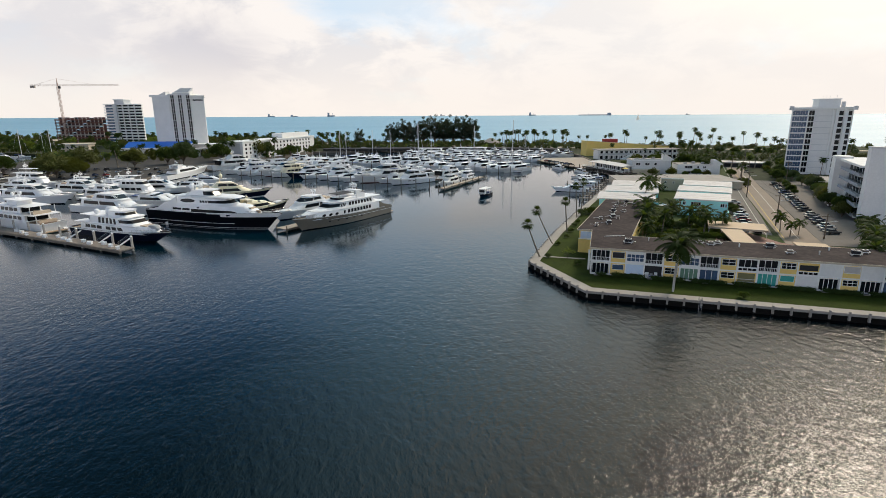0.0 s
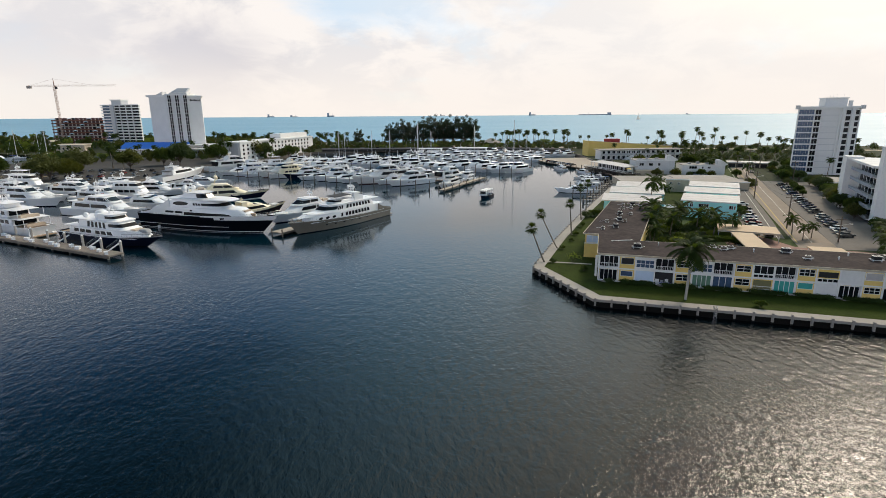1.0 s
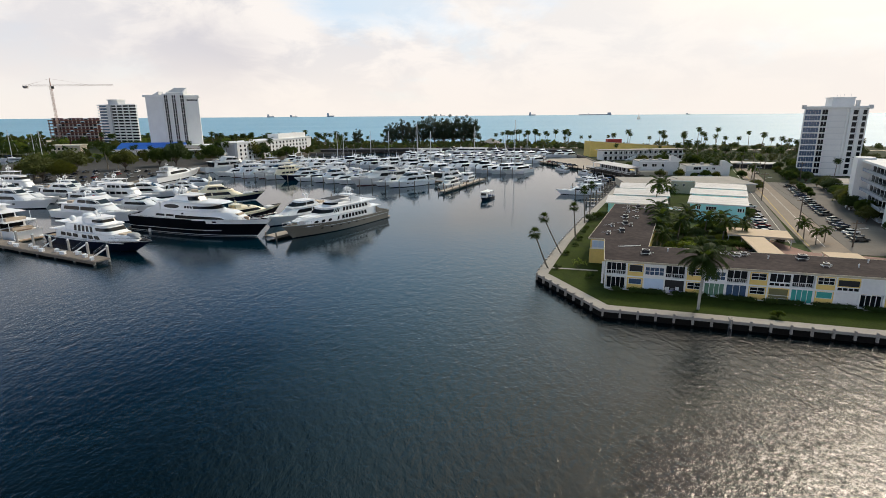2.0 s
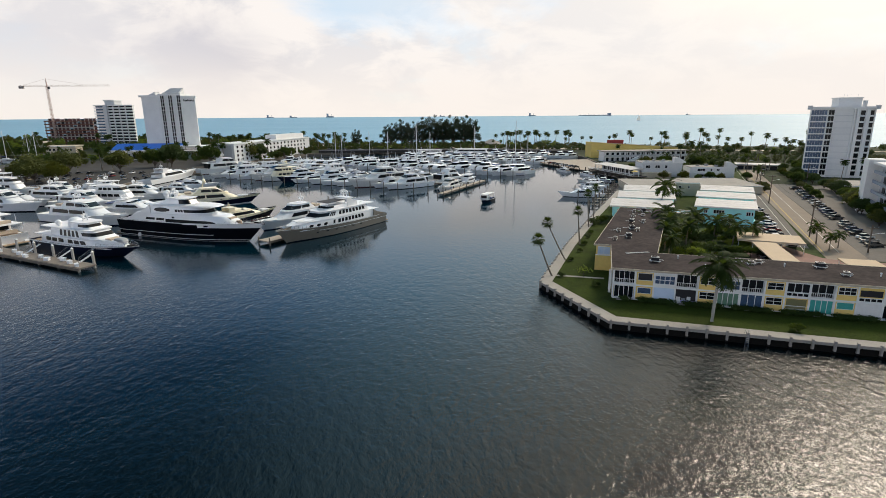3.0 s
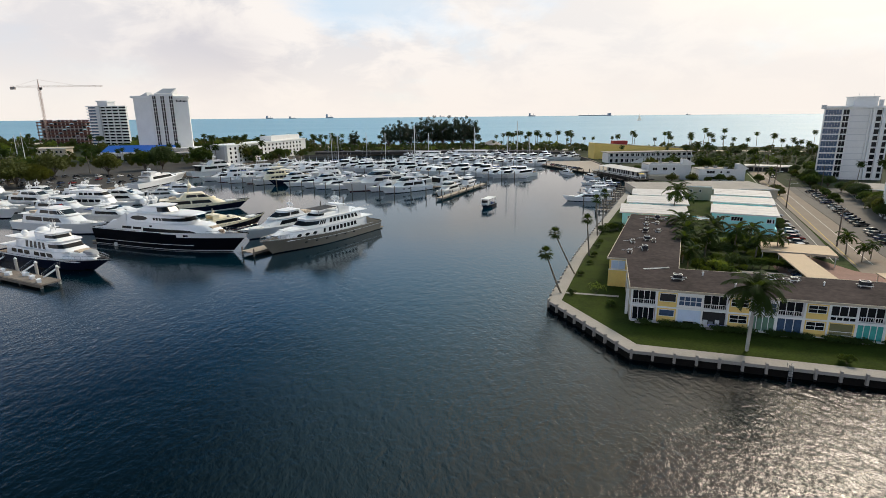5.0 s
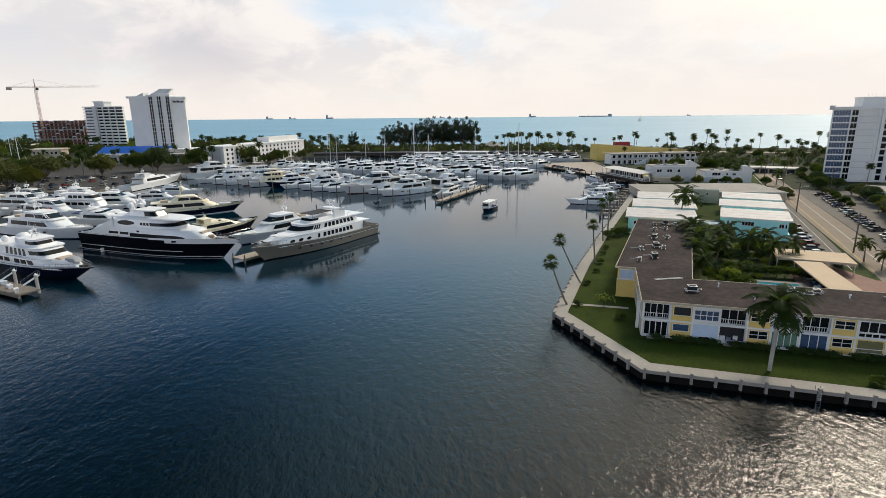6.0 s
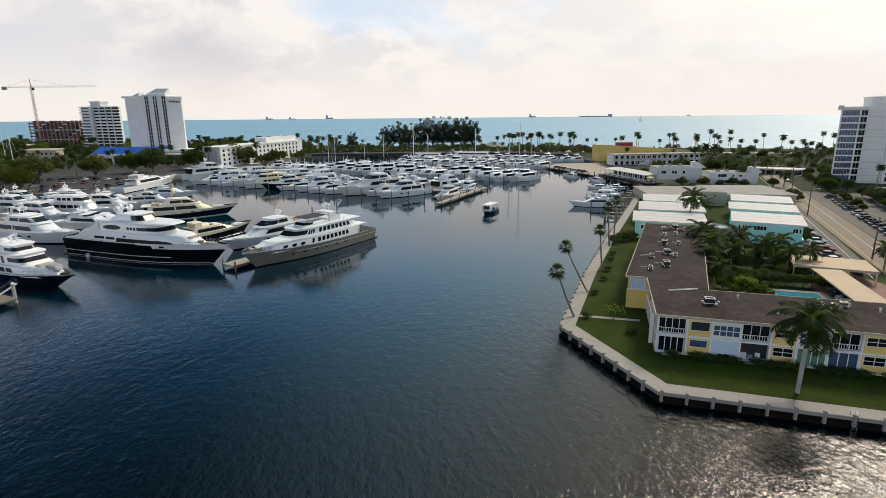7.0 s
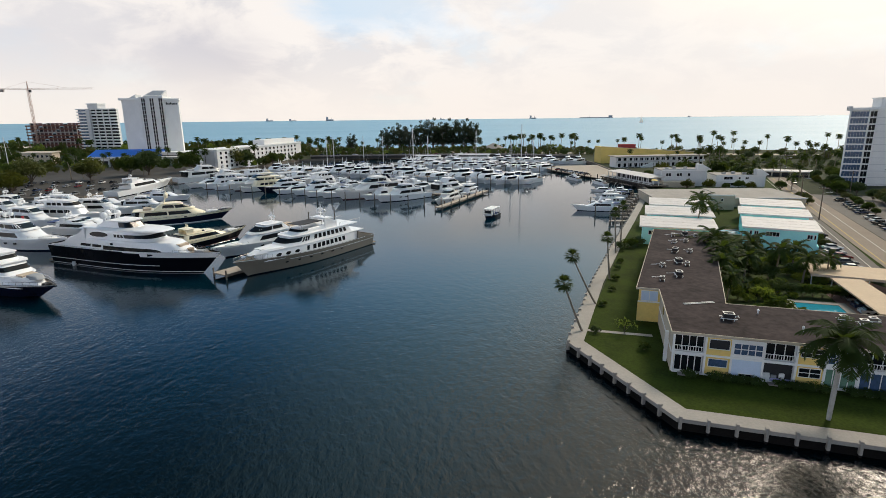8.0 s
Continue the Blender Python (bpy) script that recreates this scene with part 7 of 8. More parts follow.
place(sailboat(17, "white sailing yacht with a tall bare mast", 31), (47.6, 326), -40, 17)
s1 = sailboat(14, "white sailing yacht with a bare aluminium mast", 22)
place(s1, (33, 328), -125, 14)
for x, y, a, s in ((-18, 386, -120, 1.3), (-9, 392, -120, 1.05), (-82, 430, -120, 1.0), (-78, 434, -120, 0.95), (-60, 452, 60, 1.0), (-44, 440, 60, 1.0), (24, 440, 60, 1.15), (60, 404, 60, 0.9),
                   (-320, 440, 0, 1.1), (-335, 452, 20, 1.0), (-350, 420, 0, 1.2), (-372, 440, 30, 1.0), (-395, 470, 10, 1.1), (-362, 462, 10, 1.1)):
    copy_thing(s1, at(x, y, 0, a, s))
for k, (x, y, a) in enumerate(((-330, 372, -20), (-352, 385, -20), (-340, 400, -15), (-372, 398, -20), (-400, 420, -15), (-365, 372, -20), (-328, 338, -20), (-348, 350, -20), (-395, 392, -20), (-420, 440, 0), (-360, 440, 10),
                                (58, 398, 20), (52, 412, 20), (75, 297, 170), (80, 287, 175), (74, 279, 178), (82, 325, 110), (73, 346, 115), (40, 410, 70))):
    moor(k, at(x, y, 0, a, 0.95 if x < 0 else 0.6), True)
# houseboat-like ferry at the far quay
fe = thing("excursion_boat", "long white two-deck excursion boat moored at the quay", "boat", m=at(25, 455, 0, -8))
h = Hull(34, 8, 2.6, rake=0.03, sheer=0.15)
part("hull", h.shell(), M["white"], fe)
part("deck", h.deck(0.3), M["greyroof"], fe)
for k in range(2):
    z = 2.2 + k * 2.6
    part("cabin", boxbm(-15 + k, 12 - k * 2, -3.3, 3.3, z, z + 2.4), M["white"], fe)
    part("window_band", boxbm(-14 + k, 11 - k * 2, -3.36, -3.3, z + 0.9, z + 1.9), M["glass"], fe)
    part("deck_roof", boxbm(-16, 13 - k * 2, -3.9, 3.9, z + 2.4, z + 2.6), M["trim"], fe)
copy_thing(fe, at(-10, 470, 0, -10, 0.8))
# far ships on the sea
for x, y, L, hgt, label in ((-1348, 4300, 52, 22, "small grey freighter on the horizon"), (-1168, 4300, 56, 16, "low grey freighter on the horizon"), (-880, 4300, 56, 30, "dark freighter with a high bridge"),
                            (-5, 4300, 40, 14, "faint grey freighter on the horizon"), (696, 4300, 52, 24, "grey freighter with deck cranes"), (1170, 4250, 250, 20, "long dark tanker lying on the horizon"),
                            (1912, 4300, 30, 10, "faint small freighter on the horizon")):
    base = 0.6 + (y - 1100) / 3400 * 11.4 - 9
    sp = thing("cargo_ship", label, "ship", "far ships", at(x, y, base, 180 if L > 100 else 0))
    part("hull", prism(bmesh.new(), [(-L / 2, -9), (L / 2 - 12, -9), (L / 2, 0), (L / 2 - 12, 9), (-L / 2, 9)], 0, 9 + hgt * 0.35), M["ship"], sp)
    part("bridge", boxbm(-L / 2 + 2, -L / 2 + 2 + min(24, L * 0.22), -8, 8, 9 + hgt * 0.3, 9 + hgt), M["ship"], sp)
    part("mast", boxbm(L * 0.2, L * 0.2 + 1.5, -1, 1, 9, 9 + hgt * 0.9), M["ship"], sp)
sb = thing("distant_sailboat", "small sailboat with white sails far out on the sea", "sailboat", m=at(760, 2150, 3.6))
part("hull", prism(bmesh.new(), [(-7, -2), (5, -2), (9, 0), (5, 2), (-7, 2)], 0, 2), M["white"], sb)
part("sail", prism(bmesh.new(), [(-6, -0.1), (1.5, -0.1), (1.5, 0.1), (-6, 0.1)], 3, [3.5, 26, 26, 3.5]), M["sail"], sb)
part("sail", prism(bmesh.new(), [(2, -0.1), (8, -0.1), (8, 0.1), (2, 0.1)], 3, [21, 3.5, 3.5, 21]), M["sail"], sb)

# ---- plants ----
RNG = random.Random(5)


def leaf_quads(name, quads, material, parent, label=""):
    """One mesh from a list of four-cornered leaves."""
    verts = [tuple(p) for q in quads for p in q]
    faces = []
    i = 0
    for q in quads:
        faces.append(tuple(range(i, i + len(q))))
        i += len(q)
    me = bpy.data.meshes.new(name)
    me.from_pydata(verts, [], faces)
    me.materials.append(M[material])
    ob = new(name, me)
    ob.parent = parent
    return tagged(ob, label)


def frond(quads, base, az, up, length, droop, leaflets, wide, rng):
    """A feather frond: leaflets hang in pairs from an arching stalk."""
    c, s = math.cos(az), math.sin(az)
    side = Vector((-s, c, 0))
    p, step, angle = Vector(base), length / leaflets, up
    for k in range(leaflets):
        d = Vector((c * math.cos(angle), s * math.cos(angle), math.sin(angle)))
        q = p + d * step
        f = k / leaflets
        reach = wide * (0.35 + 1.3 * f * (1 - f) * 2) * (1.0 if f < 0.85 else 0.6)
        for sg in (1, -1):
            tip = q + side * sg * reach * rng.uniform(0.8, 1.1) + d * reach * 0.45 + Vector((0, 0, -reach * rng.uniform(0.25, 0.6)))
            quads.append((p, p + d * step * 1.1, tip + d * step * 0.75, tip))
        quads.append((p + side * 0.04, q + side * 0.03, q - side * 0.03, p - side * 0.04))
        p = q
        angle -= droop / leaflets * (0.6 + 0.8 * f)
    return quads


def trunk_mesh(pts, radii, n=8):
    bm = bmesh.new()
    rings = []
    for (x, y, z), r in zip(pts, radii):
        rings.append([(x + r * math.cos(2 * math.pi * k / n), y + r * math.sin(2 * math.pi * k / n), z) for k in range(n)])
    return loft(bm, rings)


def feather_palm(name, height, lean, fronds, length, leaflets, label, group, royal=False, seed=1, wide=0.55):
    rng = random.Random(seed)
    ob = thing(name, label, "palm tree", group)
    n = 8
    pts = [(lean[0] * (k / n) ** 1.6, lean[1] * (k / n) ** 1.6, height * k / n - 0.1) for k in range(n + 1)]
    if royal:
        radii = [0.24 + 0.05 * math.sin(math.pi * k / n) - 0.05 * k / n for k in range(n + 1)]
    else:
        radii = [0.24 - 0.1 * k / n for k in range(n + 1)]
    part("trunk", trunk_mesh(pts, radii), M["paletrunk" if royal else "trunk"], ob, smooth=True)
    top = Vector(pts[-1])
    if royal:
        part("crown_shaft", trunk_mesh([tuple(top), (top.x, top.y, top.z + 0.8), (top.x, top.y, top.z + 1.7)], [0.2, 0.19, 0.1]), M["leaf"], ob, "smooth green crown shaft", smooth=True)
        top = top + Vector((0, 0, 1.5))
    quads = []
    for k in range(fronds):
        az = k * 2.399 + rng.uniform(-0.2, 0.2)
        up = 1.25 - 1.7 * (k / fronds) + rng.uniform(-0.1, 0.1)
        frond(quads, top, az, up, length * rng.uniform(0.85, 1.1), 1.5 + 0.4 * rng.random(), leaflets, wide * length / 3.2, rng)
    leaf_quads("crown", quads, "frond", ob)
    return ob


def fan_palm(height, lean, label, seed):
    """A cabbage palm: a round head of fan leaves on a thin leaning trunk."""
    rng = random.Random(seed)
    ob = thing("cabbage_palm", label, "palm tree", "seawall palms")
    n = 10
    pts = [(lean[0] * (k / n) ** 0.9, lean[1] * (k / n) ** 0.9, height * k / n - 0.1) for k in range(n + 1)]
    part("trunk", trunk_mesh(pts, [0.22 - 0.07 * k / n for k in range(n + 1)]), M["trunk"], ob, smooth=True)
    top = Vector(pts[-1])
    quads = []
    for k in range(46):
        az, el = k * 2.399, 1.45 - 2.2 * k / 46 + rng.uniform(-0.15, 0.15)
        d = Vector((math.cos(az) * math.cos(el), math.sin(az) * math.cos(el), math.sin(el)))
        side = d.cross(Vector((0, 0, 1))).normalized()
        base = top + d * 0.68
        for j in range(-4, 5):
            w = (d + side * j * 0.26).normalized()
            tip = base + w * rng.uniform(0.85, 1.1) * (1.25 - 0.05 * abs(j)) + Vector((0, 0, -0.22 - 0.05 * abs(j)))
            quads.append((base, base + w * 0.5 + side * 0.06, tip, base + w * 0.5 - side * 0.06))
        quads.append((top, top + d * 0.6 + side * 0.03, top + d * 0.6 - side * 0.03))
    leaf_quads("crown", quads, "frond", ob, "round head of stiff fan leaves")
    return ob


def tree(name, height, spread, label, group, leaf="leaf", seed=1, blobs=16, each=70, size=0.75, low=0.35, flat=0.65, deep=0.62, clump=1.0):
    rng = random.Random(seed)
    ob = thing(name, label, "tree", group)
    bm = bmesh.new()
    base = height * low
    tube(bm, (0, 0, -0.2), (0.1, 0, base), 0.035 * height, 0.025 * height, n=7)
    centres = []
    for k in range(blobs):
        az, r = k * 2.399 + rng.uniform(-0.3, 0.3), spread * math.sqrt((k + 0.3) / blobs) * 0.8
        z = height * (low + (0.95 - low) * (1 - flat * (r / spread) ** 2) * rng.uniform(deep, 1.0))
        centres.append(Vector((r * math.cos(az), r * math.sin(az), z)))
        if k % 2 == 0:
            tube(bm, (0.1, 0, base * rng.uniform(0.75, 1.0)), centres[-1], min(0.2, 0.016 * height), min(0.06, 0.004 * height), n=5)
    part("trunk", bm, M["bark"], ob)
    quads = []
    for c in centres:
        rad = spread * rng.uniform(0.28, 0.44) * clump
        for _ in range(each):
            v = Vector((rng.gauss(0, 1), rng.gauss(0, 1), rng.gauss(0, 0.7))).normalized() * rad * rng.uniform(0.55, 1.05)
            p = c + v
            a = Vector((rng.gauss(0, 1), rng.gauss(0, 1), rng.gauss(0, 0.5))).normalized()
            b = a.orthogonal().normalized()
            s = size * rng.uniform(0.5, 1.15)
            quads.append((p - a * s, p - b * s * 0.55, p + a * s, p + b * s * 0.55))
    leaf_quads("crown", quads, leaf, ob)
    return ob


def scatter(proto, spots, turn=None):
    """The first spot takes the thing itself, the others copies. Spots: x, y, z, size."""
    for k, (x, y, z, s) in enumerate(spots):
        m = at(x, y, z, RNG.uniform(0, 360) if turn is None else turn, s if k == 0 else s / spots[0][3])
        if k == 0:
            proto.matrix_world = m
        else:
            copy_thing(proto, m)


# seawall palms and the royal palm on the lawn
for k, (x, y, h, lx, ly) in enumerate(((22.8, 125.2, 8.0, -3.2, 0.8), (28.5, 137.8, 8.6, -4.2, 2.8), (35.6, 153.2, 8.8, -0.6, 1.5), (43.6, 174.5, 10.4, -0.6, 1.0), (46.4, 180.0, 11.2, 0.4, 1.0))):
    fan_palm(h, (lx, ly), "slim cabbage palm leaning over the seawall" if k < 2 else "slim upright cabbage palm beside the seawall", 20 + k).matrix_world = at(x, y, 1.5)
feather_palm("royal_palm", 8.0, (0.5, 0.4), 32, 4.8, 38, "royal palm with a smooth grey trunk on the lawn", "garden palms", True, 3, 0.62).matrix_world = at(44.0, 99.2, 1.5)
tall = feather_palm("coconut_palm", 9.6, (0.6, -0.4), 17, 5.2, 18, "tall coconut palm with a dense dark crown", "garden palms", False, 8, 0.6)
tall.matrix_world = at(74.2, 197.5, 1.5)

garden_a = feather_palm("garden_palm", 6.2, (0.4, 0.2), 16, 3.6, 13, "feather palm in the shady courtyard garden", "garden palms", False, 11, 0.7)
scatter(garden_a, [(55, 146, 1.5, 1.0), (57.5, 152, 1.5, 1.15), (62, 150, 1.5, 0.95), (66.5, 157, 1.5, 1.1), (71, 154, 1.5, 1.0), (73.5, 149, 1.5, 0.9), (60, 160, 1.5, 1.2), (64, 165, 1.5, 1.0),
                   (70, 163, 1.5, 0.95), (77, 158, 1.5, 0.9), (53, 139, 1.5, 0.8), (79, 150, 1.5, 0.8), (57, 167, 1.5, 0.8), (97, 152, 1.5, 0.75), (99.5, 147.5, 1.5, 0.6), (95.5, 145, 1.5, 0.6),
                   (110, 137, 1.5, 0.95), (106, 131, 1.5, 0.8), (100, 121, 1.5, 1.1), (94, 115, 1.5, 1.2), (90, 110, 1.5, 1.0), (83, 87.5, 1.5, 1.35), (115, 131, 1.5, 1.0), (120, 140, 1.5, 0.9), (84, 209, 1.5, 0.9), (91, 232, 1.5, 0.9),
                   (146, 300, 1.5, 1.2), (152, 318, 1.5, 1.3), (166, 330, 1.5, 1.2), (172, 352, 1.5, 1.4), (160, 362, 1.5, 1.3), (150, 345, 1.5, 1.1), (182, 340, 1.5, 1.2), (140, 356, 1.5, 1.2), (126, 330, 1.5, 1.0), (158, 286, 1.5, 1.0)])
shrub = tree("garden_shrub", 2.2, 1.9, "dense green garden shrub", "garden shrubs", "paleleaf", 31, 9, 46, 0.32, 0.1, 0.5)
spots = []
for _ in range(46):
    a, b = RNG.random(), RNG.random()
    p = Vector((47, 125)).lerp(Vector((66, 168)), a).lerp(Vector((70, 128)).lerp(Vector((82, 160)), a), b)
    if not (61 < p.x < 76 and 128 < p.y < 140):
        spots.append((p.x, p.y, 1.45, RNG.uniform(0.6, 1.3)))
spots += [(58 + k * 1.2, 143.8 - k * 0.45, 1.45, 0.8) for k in range(5)]
scatter(shrub, spots[::2])
shade = tree("garden_shrub", 2.4, 1.9, "dark green garden shrub under the palms", "garden shrubs", "leaf", 33, 9, 70, 0.28, 0.1, 0.5)
scatter(shade, spots[1::2])
privet = tree("garden_hedge", 2.4, 1.5, "tall dark hedge beside the courtyard pool", "hedges", "leaf", 34, 12, 70, 0.22, 0.0, 0.15)
scatter(privet, [(64 + k * 1.5, 142.2 - k * 0.42, 1.45, 1.0) for k in range(9)])
bush = tree("dark_shrub", 1.7, 1.5, "dark rounded shrub beside the seawall walk", "seawall shrubs", "leaf", 37, 8, 60, 0.26, 0.05, 0.4)
spots = [(24.6, 124.6, 1.45, 0.62), (29.4, 137.0, 1.45, 0.6), (33.6, 145.5, 1.45, 0.55), (36.5, 152.5, 1.45, 0.7), (39.4, 160.5, 1.45, 0.6), (42, 166, 1.45, 0.6), (30.0, 118.0, 1.45, 0.7), (46, 178, 1.45, 1.2), (49, 180.5, 1.45, 1.4), (51.5, 182, 1.45, 1.3)]
spots += [(55.3, 94.8, 1.45, 0.8)]
spots += [(36.2 - 0.9 + k * 0.5, 121.5 + k * 1.6, 1.45, 0.75) for k in range(4)]
scatter(bush, spots)
hedge = tree("low_hedge", 1.2, 1.6, "low clipped hedge along the apartment wall", "hedges", "leaf", 41, 10, 60, 0.2, 0.0, 0.2)
spots = []
for i in range(46):
    if i % 5 != 1:
        p = A0 + D0 * (2.2 + i * 1.55) - N0 * 0.9
        spots.append((p.x, p.y, 1.4, 0.68))
scatter(hedge, spots, TH)
bare = tree("bare_shrub", 2.4, 2.0, "thin twiggy shrub on the lawn", "garden shrubs", "paleleaf", 43, 10, 12, 0.2, 0.15, 0.4)
scatter(bare, [(29.2, 124.2, 1.5, 1.0), (36.2, 108.8, 1.5, 0.5), (46.8, 105.4, 1.5, 0.6), (58.5, 102.0, 1.5, 0.5)])

# broad trees of the town
broad = tree("shade_tree", 9.5, 5.5, "broad dark green shade tree", "town trees", "leaf", 51, 24, 170, 0.52, 0.14)
round_tree = tree("shade_tree", 10.5, 6.5, "round olive-green shade tree", "town trees", "oliveleaf", 52, 26, 170, 0.54, 0.13)
spots_a, spots_b = [], []
TREES = random.Random(9)


WOODS = []


def belt(p, q, count, width, lo, hi, share=0.3, mass=False):
    p, q = Vector(p), Vector(q)
    n = Vector((-(q - p).y, (q - p).x)).normalized()
    for k in range(count):
        c = p.lerp(q, (k + TREES.random()) / count) + n * TREES.uniform(-width / 2, width / 2)
        kind = spots_b if TREES.random() < share else spots_a
        (WOODS if c.y > 480 or mass else kind).append((c.x, c.y, 1.4, TREES.uniform(lo, hi)))


spots_b += [(-213, 294, 1.4, 1.3), (-221, 299, 1.4, 1.15), (-204, 297, 1.4, 1.0), (-223, 334, 1.4, 1.3), (-203, 353, 1.4, 1.15), (-262, 300, 1.4, 1.4), (-150, 425, 1.4, 1.35), (-160, 420, 1.4, 1.2)]
spots_a += [(-184, 380, 1.4, 1.55), (-192, 374, 1.4, 1.25), (-164, 396, 1.4, 1.35), (-232, 330, 1.4, 1.2), (-250, 304, 1.4, 1.2), (-254, 352, 1.4, 1.0), (-142, 432, 1.4, 1.25), (-128, 450, 1.4, 0.9)]
belt((-330, 450), (-170, 425), 24, 30, 0.5, 0.8, 0.3, True)
belt((-300, 400), (-190, 410), 16, 24, 0.45, 0.8, 0.3, True)
belt((-620, 640), (-280, 520), 36, 60, 0.7, 1.3)
belt((-290, 545), (-125, 560), 34, 40, 0.7, 1.3)
belt((-120, 525), (110, 522), 40, 14, 0.35, 0.65, 0.4)
belt((-110, 560), (120, 560), 46, 40, 0.4, 0.8, 0.3)
belt((-900, 760), (-330, 640), 40, 90, 0.8, 1.3)
belt((-900, 860), (-420, 720), 60, 60, 0.6, 1.0)
belt((-420, 700), (-110, 610), 60, 90, 0.6, 1.1)
belt((-640, 560), (-370, 520), 60, 60, 0.6, 1.1)
belt((-560, 500), (-350, 484), 40, 16, 0.5, 0.9)
belt((-330, 600), (-130, 590), 30, 60, 0.7, 1.1)
belt((120, 500), (240, 430), 8, 20, 0.4, 0.7)
belt((-140, 425), (-118, 500), 14, 6, 0.5, 0.75, 0.3, True)
belt((150, 470), (300, 400), 22, 80, 0.4, 0.65, 0.3, True)
belt((150, 400), (262, 340), 26, 60, 0.4, 0.6, 0.3, True)
belt((148, 306), (176, 372), 12, 16, 0.4, 0.7)
belt((168, 262), (202, 330), 10, 8, 0.45, 0.7, 0.1)
belt((130, 172), (151, 214), 10, 3, 0.4, 0.65, 0.3)
belt((153, 214), (172, 256), 8, 4, 0.45, 0.7, 0.2)
belt((121, 148), (125, 158), 3, 3, 0.35, 0.5, 0.3)
belt((108, 112), (122, 138), 8, 8, 0.35, 0.6, 0.5)
belt((118, 352), (180, 342), 7, 18, 0.5, 0.8)
belt((80, 218), (92, 228), 3, 4, 0.4, 0.6)
belt((110, 340), (166, 322), 14, 8, 0.25, 0.5, 0.4)
belt((146, 222), (190, 318), 24, 3, 0.2, 0.34, 0.2)
belt((97, 176), (103, 192), 4, 2, 0.2, 0.3, 0.6)
belt((150, 425), (280, 380), 34, 50, 0.3, 0.5, 0.3, True)
belt((130, 470), (290, 420), 30, 40, 0.28, 0.45, 0.3, True)
belt((-140, 545), (60, 545), 70, 26, 0.3, 0.55, 0.3, True)
belt((-300, 600), (60, 590), 90, 30, 0.35, 0.6, 0.3, True)
belt((240, 380), (420, 290), 26, 60, 0.45, 0.7, 0.3, True)
belt((60, 520), (330, 470), 60, 50, 0.45, 0.8, 0.3, True)
belt((-120, 600), (150, 560), 80, 60, 0.35, 0.6, 0.3, True)
belt((138, 244), (146, 262), 6, 3, 0.2, 0.32, 1.0)
belt((112, 292), (152, 284), 6, 4, 0.3, 0.5, 0.5)
belt((290, 470), (470, 400), 70, 110, 0.45, 0.75, 0.3, True)
belt((-420, 700), (-160, 630), 60, 80, 0.5, 0.9, 0.3, True)
# the far woods as one mass of leaf clumps
for share, leaf, label in ((0, "leaf", "dark green belt of trees behind the marina and along the beach"), (1, "oliveleaf", "olive-green trees in the belt along the beach"),
                           (2, "paleleaf", "yellow-green sea grape thickets in the belt along the beach")):
    quads = []
    for i, (x, y, z, s) in enumerate(WOODS):
        if (0, 1, 0, 1, 0, 2, 0, 1)[i * 5 % 8] != share:
            continue
        for k in range(6):
            c = Vector((x + TREES.gauss(0, 2.6) * s, y + TREES.gauss(0, 2.6) * s, z + s * TREES.uniform(3.0, 8.0)))
            for _ in range(55):
                p = c + Vector((TREES.gauss(0, 1), TREES.gauss(0, 1), TREES.gauss(0, 0.8))).normalized() * 2.5 * s * TREES.uniform(0.5, 1.05)
                a = Vector((TREES.gauss(0, 1), TREES.gauss(0, 1), TREES.gauss(0, 0.6))).normalized()
                b = a.orthogonal().normalized()
                r = 1.1 * s * TREES.uniform(0.5, 1.1)
                quads.append((p - a * r, p - b * r * 0.6, p + a * r, p + b * r * 0.6))
    tagged(leaf_quads("far_woods", quads, leaf, None), label, "woods", kind="stuff")
scatter(broad, spots_a)
scatter(round_tree, spots_b)
pine_a = tree("australian_pine", 28, 10.5, "tall feathery grey-green pine by the beach", "beach pines", "pine", 61, 84, 120, 0.46, 0.16, 0.55, 0.10, 0.50)
scatter(pine_a, [(-57, 598, 1.4, 0.91), (-44, 603, 1.4, 1.05), (-34, 596, 1.4, 0.98), (-22, 600, 1.4, 1.14), (-10, 604, 1.4, 1.23), (0, 598, 1.4, 1.08), (10, 603, 1.4, 1.21), (22, 599, 1.4, 1.19), (31, 603, 1.4, 1.08), (-93, 600, 1.4, 0.68)])
beach = feather_palm("beach_palm", 12.0, (0.9, 0.2), 19, 2.9, 9, "slender beach palm on a thin trunk", "beach palms", False, 71, 1.1)
spots = []
